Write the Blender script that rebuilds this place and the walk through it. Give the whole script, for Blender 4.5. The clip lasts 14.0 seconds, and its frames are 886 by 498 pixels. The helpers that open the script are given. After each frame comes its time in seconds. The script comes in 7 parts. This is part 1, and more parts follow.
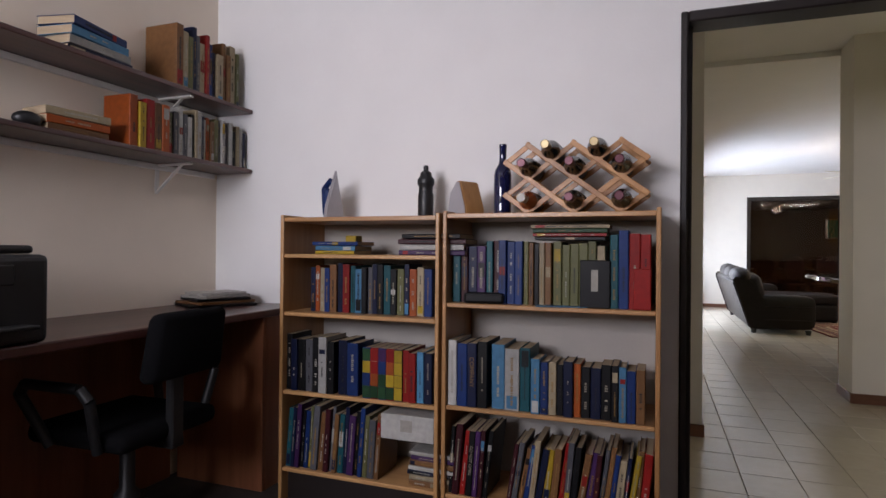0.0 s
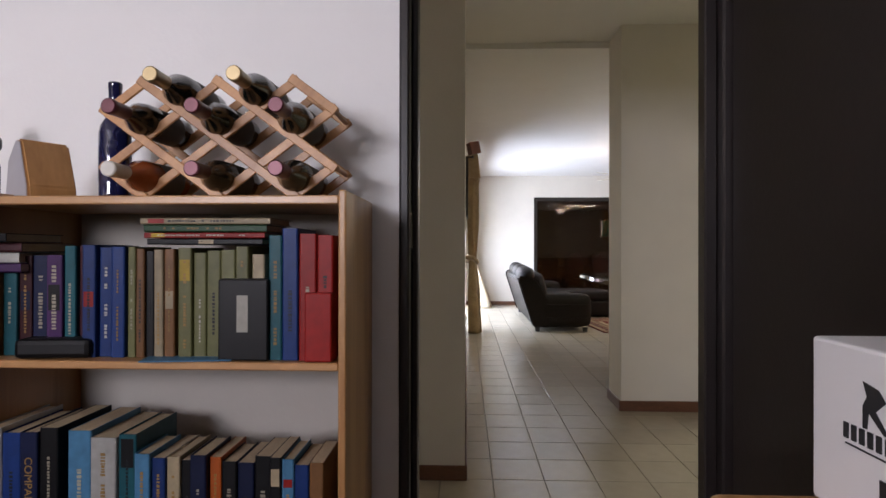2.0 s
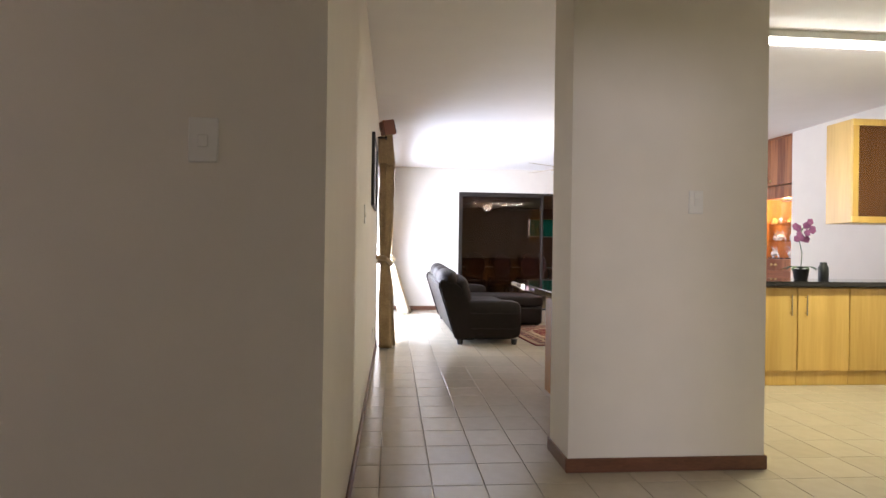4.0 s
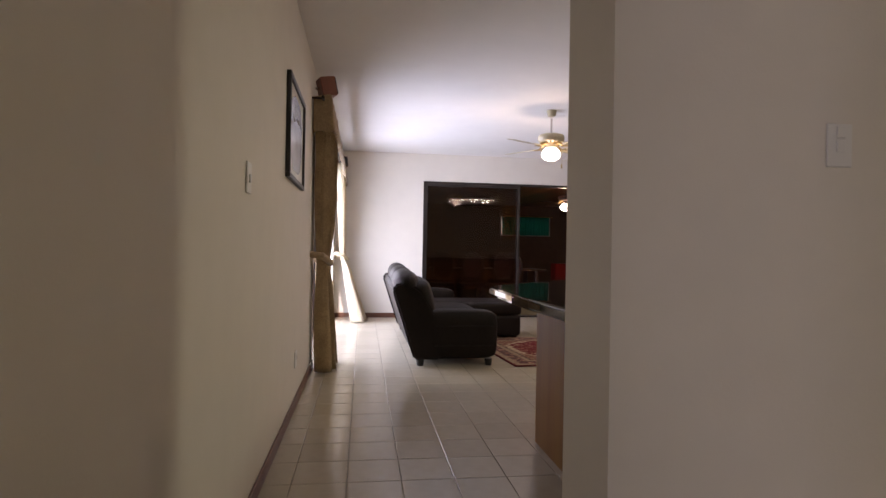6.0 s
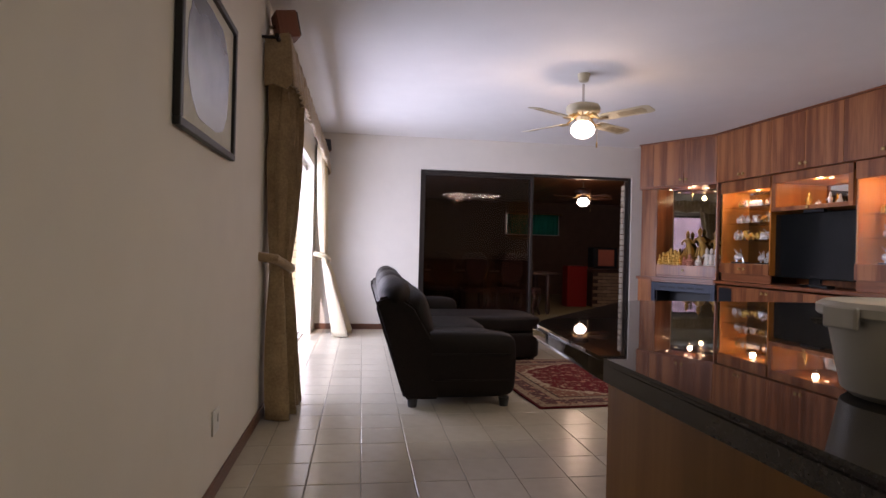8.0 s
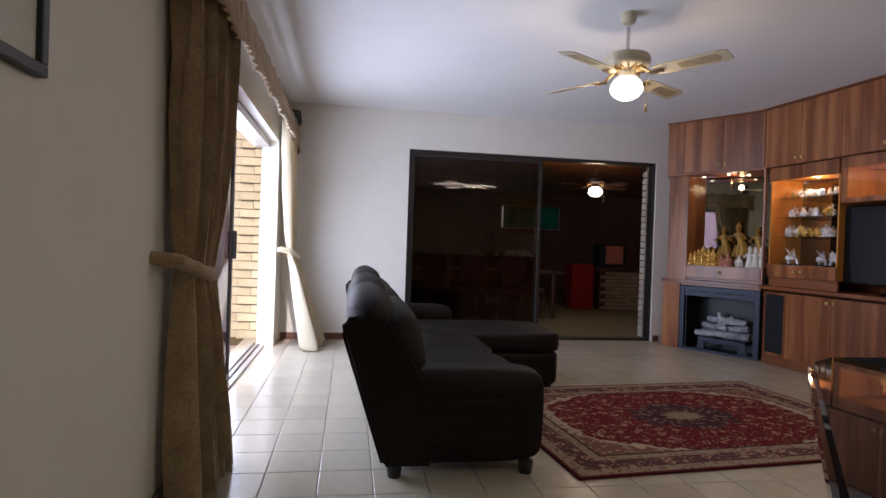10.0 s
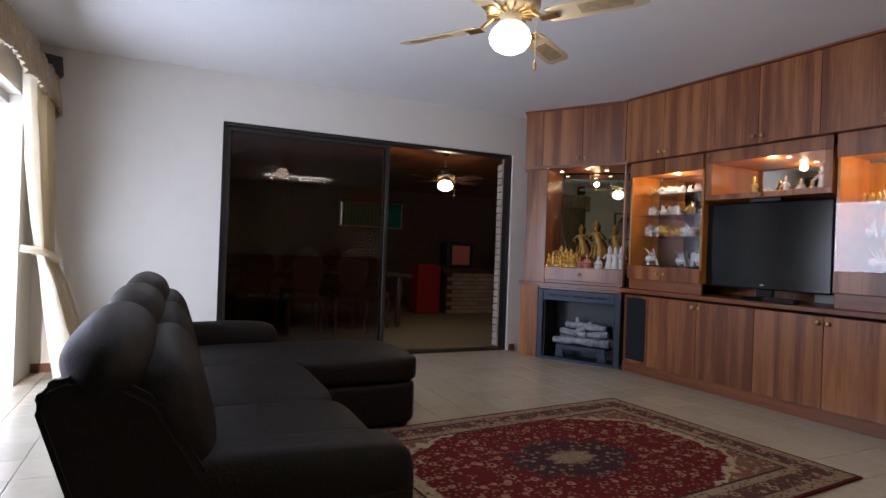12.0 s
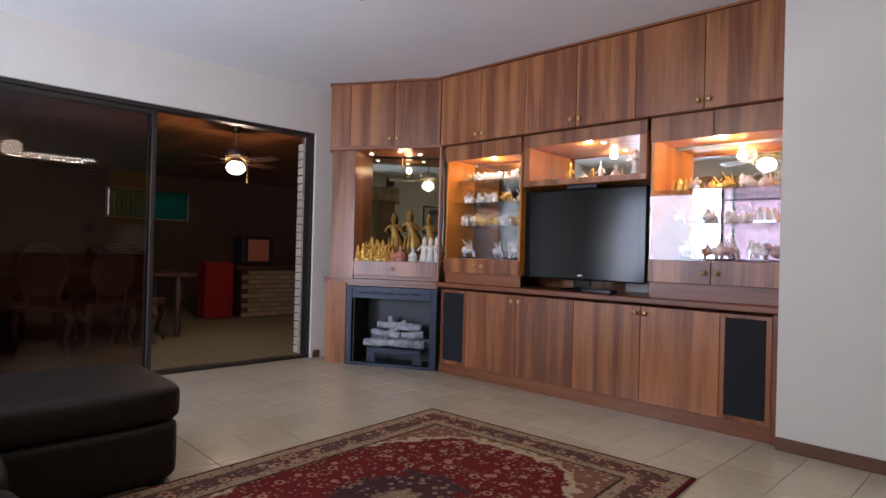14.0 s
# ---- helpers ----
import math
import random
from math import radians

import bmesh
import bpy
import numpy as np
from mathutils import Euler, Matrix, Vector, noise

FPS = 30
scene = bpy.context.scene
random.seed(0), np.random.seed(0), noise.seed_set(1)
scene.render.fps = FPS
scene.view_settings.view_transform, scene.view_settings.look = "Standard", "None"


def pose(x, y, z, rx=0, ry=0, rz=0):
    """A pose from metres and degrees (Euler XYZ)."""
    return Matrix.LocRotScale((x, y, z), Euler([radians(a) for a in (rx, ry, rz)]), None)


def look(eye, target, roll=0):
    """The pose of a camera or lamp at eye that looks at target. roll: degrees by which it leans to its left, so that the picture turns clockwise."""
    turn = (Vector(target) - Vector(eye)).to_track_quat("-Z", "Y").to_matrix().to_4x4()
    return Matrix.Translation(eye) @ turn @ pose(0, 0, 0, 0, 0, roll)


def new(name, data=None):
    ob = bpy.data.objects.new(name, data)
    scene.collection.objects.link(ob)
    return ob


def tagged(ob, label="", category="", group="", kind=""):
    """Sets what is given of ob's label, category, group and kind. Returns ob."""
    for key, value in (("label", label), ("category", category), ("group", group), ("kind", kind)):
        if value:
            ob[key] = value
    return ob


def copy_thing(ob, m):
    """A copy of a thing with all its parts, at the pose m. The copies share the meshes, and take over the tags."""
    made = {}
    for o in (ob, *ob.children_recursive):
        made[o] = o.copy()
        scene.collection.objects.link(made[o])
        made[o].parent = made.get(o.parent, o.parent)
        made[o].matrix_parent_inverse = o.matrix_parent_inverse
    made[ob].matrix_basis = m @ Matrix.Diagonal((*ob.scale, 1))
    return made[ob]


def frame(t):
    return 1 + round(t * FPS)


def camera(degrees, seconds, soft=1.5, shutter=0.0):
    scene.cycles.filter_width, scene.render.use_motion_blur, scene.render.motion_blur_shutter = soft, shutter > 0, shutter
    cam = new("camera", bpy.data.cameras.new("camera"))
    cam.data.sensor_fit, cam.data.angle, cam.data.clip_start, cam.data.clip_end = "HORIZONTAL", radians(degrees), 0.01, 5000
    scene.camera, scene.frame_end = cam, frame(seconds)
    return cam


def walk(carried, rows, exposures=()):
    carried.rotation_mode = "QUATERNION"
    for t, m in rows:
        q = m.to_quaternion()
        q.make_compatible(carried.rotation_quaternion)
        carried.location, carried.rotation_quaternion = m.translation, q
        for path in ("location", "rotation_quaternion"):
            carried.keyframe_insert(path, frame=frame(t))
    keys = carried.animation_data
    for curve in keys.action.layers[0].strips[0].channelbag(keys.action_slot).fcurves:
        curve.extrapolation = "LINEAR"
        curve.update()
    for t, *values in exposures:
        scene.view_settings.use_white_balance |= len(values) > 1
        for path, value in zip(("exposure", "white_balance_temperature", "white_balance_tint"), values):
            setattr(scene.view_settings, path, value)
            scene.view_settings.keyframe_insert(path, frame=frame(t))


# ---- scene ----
cam = camera(74.8, 14.0)
PATH = [
    (0, (0.194, -0.675, 1.111), (-0.502, 1.2, 1.119), 0.5),
    (0.5, (0.286, -0.483, 1.128), (-0.213, 1.453, 1.132), 0.4),
    (1, (0.339, -0.253, 1.128), (0.014, 1.72, 1.135), 0.1),
    (1.5, (0.385, 0.002, 1.137), (0.212, 1.994, 1.143), 0.0),
    (2, (0.455, 0.277, 1.145), (0.376, 2.275, 1.15), 0.1),
    (2.5, (0.491, 0.577, 1.144), (0.472, 2.577, 1.145), 0.3),
    (3, (0.504, 0.884, 1.157), (0.558, 2.884, 1.158), 0.3),
    (3.5, (0.567, 1.189, 1.157), (0.687, 3.185, 1.158), 0.6),
    (6, (0.902, 2.989, 1.102), (1.177, 4.97, 1.11), 1.0),
    (6.5, (0.968, 3.369, 1.099), (1.251, 5.349, 1.104), 1.2),
    (7, (1.035, 3.777, 1.096), (1.314, 5.758, 1.098), 1.2),
    (7.5, (1.028, 4.100, 1.112), (1.311, 6.080, 1.117), 1.2),
    (8, (1.082, 4.409, 1.123), (1.361, 6.39, 1.128), 1.4),
    (10.5, (1.295, 6.01, 1.151), (1.654, 7.978, 1.13), 2.4),
    (11, (1.398, 6.288, 1.148), (1.885, 8.227, 1.131), 2.3),
    (11.5, (1.429, 6.567, 1.143), (2.072, 8.461, 1.132), 2.3),
    (12, (1.485, 6.808, 1.143), (2.335, 8.619, 1.145), 2.1),
    (12.5, (1.616, 7.02, 1.139), (2.612, 8.754, 1.143), 1.9),
    (13, (1.742, 7.183, 1.13), (2.862, 8.84, 1.135), 1.8),
    (13.5, (1.845, 7.341, 1.119), (3.106, 8.893, 1.13), 1.7),
    (14, (1.929, 7.454, 1.107), (3.318, 8.893, 1.116), 1.5),
]
walk(cam, [(t, look(eye, target, roll)) for t, eye, target, roll in PATH], [(0.0, 0.08, 6500, 22), (2.5, 0.45, 6500, 22), (3.5, 0.94, 6500, 24), (6.0, -0.05, 6750, 33), (8.0, -0.42, 6600, 36), (10.5, -0.70, 6200, 26), (12.5, -0.64, 6200, 25), (14.0, -0.08, 6200, 25)])

# ---- world, sun, lamps ----
world = bpy.data.worlds.new("sky")
scene.world = world
world.use_nodes = True
wn = world.node_tree
sky = wn.nodes.new("ShaderNodeTexSky")
sky.sky_type = "NISHITA"
sky.sun_disc = False
SUN_DIR = Vector((-0.13, -0.76, 0.64)).normalized()
sky.sun_elevation = math.asin(SUN_DIR.z)
sky.sun_rotation = math.atan2(SUN_DIR.x, SUN_DIR.y)
wn.links.new(sky.outputs[0], wn.nodes["Background"].inputs[0])
wn.nodes["Background"].inputs[1].default_value = 0.15


def lamp(name, kind, energy, color, m, **settings):
    data = bpy.data.lights.new(name, kind)
    data.energy, data.color = energy, color
    ob = new(name, data)
    ob.matrix_world = m
    for key, value in settings.items():
        if key == "size":
            data.size = value
        elif key == "size_y":
            data.shape, data.size_y = "RECTANGLE", value
        elif key == "radius":
            data.shadow_soft_size = value
        elif key == "angle":
            data.angle = value
        elif key == "spot":
            data.spot_size, data.spot_blend = value, 0.6
    return ob


lamp("sun", "SUN", 5.0, (1.0, 0.93, 0.82), look((0, 0, 0), -SUN_DIR), angle=radians(0.5))
# sky light through the patio door, the study window
lamp("patio_daylight", "AREA", 270, (0.69, 0.85, 1.0), look((0.12, 10.35, 1.15), (3.0, 10.35, 0.9)), size=3.4, size_y=2.1)
lamp("study_daylight", "AREA", 82, (0.90, 0.94, 1.0), look((-1.35, -2.42, 1.85), (-0.8, 2.0, 1.95)), size=1.3, size_y=0.8)
# lamps that burn in the house
lamp("living_bulb", "POINT", 16, (1.0, 0.84, 0.58), pose(3.0, 9.33, 2.21), radius=0.07)
lamp("dining_bulb", "POINT", 24, (1.0, 0.76, 0.47), pose(4.86, 14.0, 2.0), radius=0.07)
lamp("kitchen_tube_light", "AREA", 42, (0.93, 1.0, 0.66), look((4.0, 5.45, 2.58), (4.0, 5.45, 0)), size=1.2, size_y=0.08)

# ---- materials ----
def sock(node, name, value):
    if name in node.inputs:
        node.inputs[name].default_value = value


def material(name, color, rough=0.5, metal=0.0, vary=0.12, grain=18.0, bump=0.15, bump_scale=60.0, coat=0.0, tint=None, sheen=0.0, per_object=0.0, island=0.0, stretch=(1, 1, 1), spec=0.5):
    """Principled surface with large and fine tone variation and relief; tint is the second tone."""
    m = bpy.data.materials.new(name)
    m.use_nodes = True
    nt = m.node_tree
    p = nt.nodes["Principled BSDF"]
    sock(p, "Roughness", rough), sock(p, "Metallic", metal), sock(p, "Coat Weight", coat), sock(p, "Sheen Weight", sheen), sock(p, "Specular IOR Level", spec)
    tc = nt.nodes.new("ShaderNodeTexCoord")
    mp = nt.nodes.new("ShaderNodeMapping")
    mp.inputs["Scale"].default_value = stretch
    nt.links.new(tc.outputs["Object"], mp.inputs["Vector"])
    big = nt.nodes.new("ShaderNodeTexNoise")
    big.inputs["Scale"].default_value, big.inputs["Detail"].default_value = grain / 8, 4
    fine = nt.nodes.new("ShaderNodeTexNoise")
    fine.inputs["Scale"].default_value, fine.inputs["Detail"].default_value = grain, 6
    for n in (big, fine):
        nt.links.new(mp.outputs[0], n.inputs["Vector"])
    mix = nt.nodes.new("ShaderNodeMix")
    mix.data_type = "RGBA"
    a = Vector(color)
    b = Vector(tint) if tint else a * (1 - vary)
    mix.inputs["A"].default_value, mix.inputs["B"].default_value = (*a, 1), (*b, 1)
    both = nt.nodes.new("ShaderNodeMath")
    both.operation = "MULTIPLY_ADD"
    both.inputs[1].default_value = 0.5
    half = nt.nodes.new("ShaderNodeMath")
    half.operation = "MULTIPLY"
    half.inputs[1].default_value = 0.5
    nt.links.new(fine.outputs[0], half.inputs[0])
    nt.links.new(big.outputs[0], both.inputs[0])
    nt.links.new(half.outputs[0], both.inputs[2])
    ramp = nt.nodes.new("ShaderNodeMapRange")
    ramp.inputs[1].default_value, ramp.inputs[2].default_value = 0.35, 0.65
    nt.links.new(both.outputs[0], ramp.inputs[0])
    nt.links.new(ramp.outputs[0], mix.inputs["Factor"])
    out = mix.outputs["Result"]
    if per_object or island:
        info = nt.nodes.new("ShaderNodeObjectInfo" if per_object else "ShaderNodeNewGeometry")
        hsv = nt.nodes.new("ShaderNodeHueSaturation")
        mr = nt.nodes.new("ShaderNodeMapRange")
        k = per_object or island
        mr.inputs[3].default_value, mr.inputs[4].default_value = 1 - k, 1 + k
        nt.links.new(info.outputs["Random" if per_object else "Random Per Island"], mr.inputs[0])
        nt.links.new(mr.outputs[0], hsv.inputs["Value"])
        nt.links.new(out, hsv.inputs["Color"])
        out = hsv.outputs[0]
    nt.links.new(out, p.inputs["Base Color"])
    if bump:
        bn = nt.nodes.new("ShaderNodeTexNoise")
        bn.inputs["Scale"].default_value, bn.inputs["Detail"].default_value = bump_scale, 5
        nt.links.new(mp.outputs[0], bn.inputs["Vector"])
        bp = nt.nodes.new("ShaderNodeBump")
        bp.inputs["Strength"].default_value, bp.inputs["Distance"].default_value = bump, 0.004
        nt.links.new(bn.outputs[0], bp.inputs["Height"])
        nt.links.new(bp.outputs[0], p.inputs["Normal"])
    return m


def wood(name, dark, light, rough=0.4, band=9.0, coat=0.15, across=(1, 1, 0.06), per_object=0.12, strips=0.0):
    """Veneer: long streaks along z of the mapped space, broad bands and fine pores."""
    m = bpy.data.materials.new(name)
    m.use_nodes = True
    nt = m.node_tree
    p = nt.nodes["Principled BSDF"]
    sock(p, "Roughness", rough), sock(p, "Coat Weight", coat), sock(p, "Coat Roughness", 0.25)
    tc = nt.nodes.new("ShaderNodeTexCoord")
    mp = nt.nodes.new("ShaderNodeMapping")
    mp.inputs["Scale"].default_value = across
    info = nt.nodes.new("ShaderNodeObjectInfo")
    shift = nt.nodes.new("ShaderNodeVectorMath")
    shift.operation = "MULTIPLY_ADD"
    shift.inputs[1].default_value = (7.3, 5.1, 3.7)
    nt.links.new(info.outputs["Random"], shift.inputs[0])
    nt.links.new(tc.outputs["Object"], shift.inputs[2])
    nt.links.new(shift.outputs[0], mp.inputs["Vector"])
    broad = nt.nodes.new("ShaderNodeTexNoise")
    broad.inputs["Scale"].default_value, broad.inputs["Detail"].default_value, broad.inputs["Distortion"].default_value = band, 3, 0.4
    fine = nt.nodes.new("ShaderNodeTexNoise")
    fine.inputs["Scale"].default_value, fine.inputs["Detail"].default_value = band * 9, 6
    for n in (broad, fine):
        nt.links.new(mp.outputs[0], n.inputs["Vector"])
    add = nt.nodes.new("ShaderNodeMath")
    add.operation = "MULTIPLY_ADD"
    add.inputs[1].default_value = 0.35
    nt.links.new(fine.outputs[0], add.inputs[0])
    nt.links.new(broad.outputs[0], add.inputs[2])
    ramp = nt.nodes.new("ShaderNodeValToRGB")
    ramp.color_ramp.elements[0].position, ramp.color_ramp.elements[0].color = 0.52, (*dark, 1)
    ramp.color_ramp.elements[1].position, ramp.color_ramp.elements[1].color = 0.82, (*light, 1)
    tone = add.outputs[0]
    if strips:
        # matched veneer leaves: strips of differing tone with crisp edges
        sp = nt.nodes.new("ShaderNodeSeparateXYZ")
        nt.links.new(mp.outputs[0], sp.inputs[0])
        xy = nt.nodes.new("ShaderNodeMath")
        nt.links.new(sp.outputs[0], xy.inputs[0]), nt.links.new(sp.outputs[1], xy.inputs[1])
        cell = nt.nodes.new("ShaderNodeTexVoronoi")
        cell.voronoi_dimensions = "1D"
        cell.inputs["Scale"].default_value = 15.0
        nt.links.new(xy.outputs[0], cell.inputs["W"])
        sh = nt.nodes.new("ShaderNodeMath")
        sh.operation = "MULTIPLY_ADD"
        sh.inputs[1].default_value, sh.inputs[2].default_value = strips, -strips / 2
        sc = nt.nodes.new("ShaderNodeSeparateColor")
        nt.links.new(cell.outputs["Color"], sc.inputs[0])
        nt.links.new(sc.outputs[0], sh.inputs[0])
        plus = nt.nodes.new("ShaderNodeMath")
        nt.links.new(tone, plus.inputs[0]), nt.links.new(sh.outputs[0], plus.inputs[1])
        tone = plus.outputs[0]
    nt.links.new(tone, ramp.inputs[0])
    hsv = nt.nodes.new("ShaderNodeHueSaturation")
    mr = nt.nodes.new("ShaderNodeMapRange")
    mr.inputs[3].default_value, mr.inputs[4].default_value = 1 - per_object, 1 + per_object
    nt.links.new(info.outputs["Random"], mr.inputs[0])
    nt.links.new(mr.outputs[0], hsv.inputs["Value"])
    nt.links.new(ramp.outputs[0], hsv.inputs["Color"])
    nt.links.new(hsv.outputs[0], p.inputs["Base Color"])
    bp = nt.nodes.new("ShaderNodeBump")
    bp.inputs["Strength"].default_value, bp.inputs["Distance"].default_value = 0.12, 0.002
    nt.links.new(fine.outputs[0], bp.inputs["Height"])
    nt.links.new(bp.outputs[0], p.inputs["Normal"])
    return m


def glass(name, color=(1, 1, 1), gloss=0.02, tint=1.0, sheen=0.045):
    """Thin pane: tinted see-through with a mirror-like sheen that grows at grazing angles."""
    m = bpy.data.materials.new(name)
    m.use_nodes = True
    nt = m.node_tree
    nt.nodes.remove(nt.nodes["Principled BSDF"])
    tr = nt.nodes.new("ShaderNodeBsdfTransparent")
    tr.inputs[0].default_value = (*(c * tint for c in color), 1)
    gl = nt.nodes.new("ShaderNodeBsdfGlossy")
    gl.inputs["Roughness"].default_value = gloss
    lw = nt.nodes.new("ShaderNodeLayerWeight")
    lw.inputs[0].default_value = 0.5
    po = nt.nodes.new("ShaderNodeMath")
    po.operation = "POWER"
    po.inputs[1].default_value = 4.0
    nt.links.new(lw.outputs["Facing"], po.inputs[0])
    ad = nt.nodes.new("ShaderNodeMath")
    ad.operation = "MULTIPLY_ADD"
    ad.inputs[1].default_value, ad.inputs[2].default_value = 0.92, sheen
    nt.links.new(po.outputs[0], ad.inputs[0])
    mx = nt.nodes.new("ShaderNodeMixShader")
    nt.links.new(ad.outputs[0], mx.inputs[0])
    nt.links.new(tr.outputs[0], mx.inputs[1])
    nt.links.new(gl.outputs[0], mx.inputs[2])
    nt.links.new(mx.outputs[0], nt.nodes["Material Output"].inputs[0])
    return m


def glow(name, color, strength):
    m = bpy.data.materials.new(name)
    m.use_nodes = True
    p = m.node_tree.nodes["Principled BSDF"]
    sock(p, "Base Color", (*color, 1)), sock(p, "Emission Color", (*color, 1)), sock(p, "Emission Strength", strength)
    return m


M_WALL = material("white_plaster", (0.70, 0.655, 0.585), 0.75, grain=5, vary=0.05, bump=0.12, bump_scale=90)
M_STUDY = material("study_plaster", (0.78, 0.78, 0.77), 0.6, grain=5, vary=0.04, bump=0.15, bump_scale=70)
M_STUDY_C = material("cream_plaster", (0.82, 0.725, 0.61), 0.75, grain=5, vary=0.06, bump=0.12, bump_scale=90)
# for unseen study walls: colour kept dark so less light bounces back
M_STUDY_R = material("bounce_cutting_plaster", (0.20, 0.155, 0.115), 0.75, grain=5, vary=0.06, bump=0.12, bump_scale=90)
M_CEIL = material("ceiling_paint", (0.80, 0.78, 0.76), 0.85, grain=4, vary=0.04, bump=0.1, bump_scale=120)
M_SKIRT = material("stained_skirting", (0.16, 0.065, 0.035), 0.4, grain=30, vary=0.35, stretch=(1, 1, 4))
M_GROUT = material("grout", (0.26, 0.23, 0.19), 0.9, grain=20, vary=0.3)
M_TILE = material("ceramic_tile", (0.45, 0.39, 0.30), 0.22, grain=14, vary=0.10, bump=0.05, bump_scale=25, per_object=0.05)
M_TILE_J = material("ceramic_tile_joined", (0.45, 0.39, 0.30), 0.22, grain=14, vary=0.10, bump=0.05, bump_scale=25, island=0.05)
M_CARPET = material("brown_carpet", (0.055, 0.036, 0.028), 0.95, grain=120, vary=0.5, bump=0.8, bump_scale=400)
M_DARK = material("dark_brown_paint", (0.018, 0.013, 0.012), 0.4, grain=8, vary=0.25, bump=0.08)
M_GRANITE = material("black_granite", (0.012, 0.011, 0.012), 0.018, grain=160, tint=(0.035, 0.03, 0.03), bump=0)
M_OAK = wood("oak_veneer", (0.30, 0.14, 0.048), (0.44, 0.235, 0.090), 0.38)
M_OAK_L = wood("oak_veneer_lengthwise", (0.34, 0.165, 0.06), (0.50, 0.28, 0.115), 0.38, across=(0.06, 1, 1))
M_PEAR = wood("plum_veneer", (0.17, 0.050, 0.016), (0.40, 0.150, 0.053), 0.33, band=8, coat=0.2, strips=0.17)
M_PEAR_L = wood("plum_veneer_lengthwise", (0.17, 0.050, 0.018), (0.30, 0.105, 0.040), 0.33, band=11, across=(0.06, 1, 1))
M_LEATHER = material("dark_brown_leather", (0.012, 0.0074, 0.0060), 0.52, grain=25, vary=0.35, bump=0.5, bump_scale=110, spec=0.18)
M_BRICK = material("yellow_face_brick", (0.84, 0.74, 0.49), 0.85, grain=40, vary=0.2, bump=0.5, bump_scale=60, per_object=0.07)
M_MORTAR = material("mortar", (0.52, 0.45, 0.35), 0.95, grain=40, vary=0.2)
M_CARPET_D = material("olive_carpet", (0.19, 0.155, 0.075), 0.95, grain=120, vary=0.3, bump=0.6, bump_scale=300)
M_DINWALL = material("dining_wall", (0.17, 0.095, 0.06), 0.7, grain=6, vary=0.2)
M_CEDAR = wood("cedar_boards", (0.20, 0.065, 0.020), (0.34, 0.13, 0.05), 0.3, band=8, coat=0.4, across=(1, 0.05, 1))
M_PAVE = material("paving", (0.42, 0.33, 0.27), 0.9, grain=12, vary=0.25, bump=0.4)
M_GLASS = glass("clear_glass", (0.97, 0.98, 0.97), 0.0)
M_SMOKE = glass("smoked_glass", (0.66, 0.58, 0.56), 0.0, sheen=0.026)
M_PATIO = glass("bronze_glass", (0.42, 0.32, 0.35), 0.0)
M_ALU = material("dark_bronze_aluminium", (0.022, 0.016, 0.014), 0.42, metal=0.2, grain=10, bump=0)


# ---- building helpers ----
def cube(bm, x0, y0, z0, x1, y1, z1, bevel=0.0, seg=1):
    r = bmesh.ops.create_cube(bm, size=1.0)
    vs = r["verts"]
    bmesh.ops.scale(bm, vec=(x1 - x0, y1 - y0, z1 - z0), verts=vs)
    bmesh.ops.translate(bm, vec=((x0 + x1) / 2, (y0 + y1) / 2, (z0 + z1) / 2), verts=vs)
    if bevel:
        es = list({e for v in vs for e in v.link_edges})
        r = bmesh.ops.bevel(bm, geom=es, offset=bevel, segments=seg, affect="EDGES", profile=0.5)
        vs = r["verts"]
    return vs


def tube(bm, a, b, r0, r1=None, seg=16):
    """Round bar from a to b."""
    a, b = Vector(a), Vector(b)
    m = Matrix.Translation((a + b) / 2) @ (b - a).to_track_quat("Z", "Y").to_matrix().to_4x4()
    return bmesh.ops.create_cone(bm, cap_ends=True, segments=seg, radius1=r0, radius2=r0 if r1 is None else r1, depth=(b - a).length, matrix=m)["verts"]


def turned(bm, profile, seg=20, at=(0, 0, 0)):
    """A turned shape: (radius, height) pairs from bottom to top about the z axis."""
    rings = []
    for r, z in profile:
        rings.append([bm.verts.new((at[0] + r * math.cos(2 * math.pi * k / seg), at[1] + r * math.sin(2 * math.pi * k / seg), at[2] + z)) for k in range(seg)])
    for lo, hi in zip(rings, rings[1:]):
        for k in range(seg):
            bm.faces.new((lo[k], lo[(k + 1) % seg], hi[(k + 1) % seg], hi[k]))
    bm.faces.new(rings[0][::-1])
    bm.faces.new(rings[-1])
    return [v for ring in rings for v in ring]


def prism(bm, outline, z0, z1):
    lo = [bm.verts.new((x, y, z0)) for x, y in outline]
    hi = [bm.verts.new((x, y, z1)) for x, y in outline]
    n = len(outline)
    bm.faces.new(lo[::-1]), bm.faces.new(hi)
    for k in range(n):
        bm.faces.new((lo[k], lo[(k + 1) % n], hi[(k + 1) % n], hi[k]))
    return lo + hi


def mesh_of(name, bm, mat, smooth=False):
    bmesh.ops.recalc_face_normals(bm, faces=bm.faces)
    me = bpy.data.meshes.new(name)
    bm.to_mesh(me)
    bm.free()
    for m in mat if isinstance(mat, (list, tuple)) else (mat,):
        me.materials.append(m)
    if smooth:
        me.polygons.foreach_set("use_smooth", [True] * len(me.polygons))
        me.set_sharp_from_angle(angle=radians(40))
    return me


def part(name, bm, mat, parent, label="", smooth=False, m=None):
    ob = new(name, mesh_of(name, bm, mat, smooth))
    ob.parent = parent
    if m is not None:
        ob.matrix_basis = m
    return tagged(ob, label)


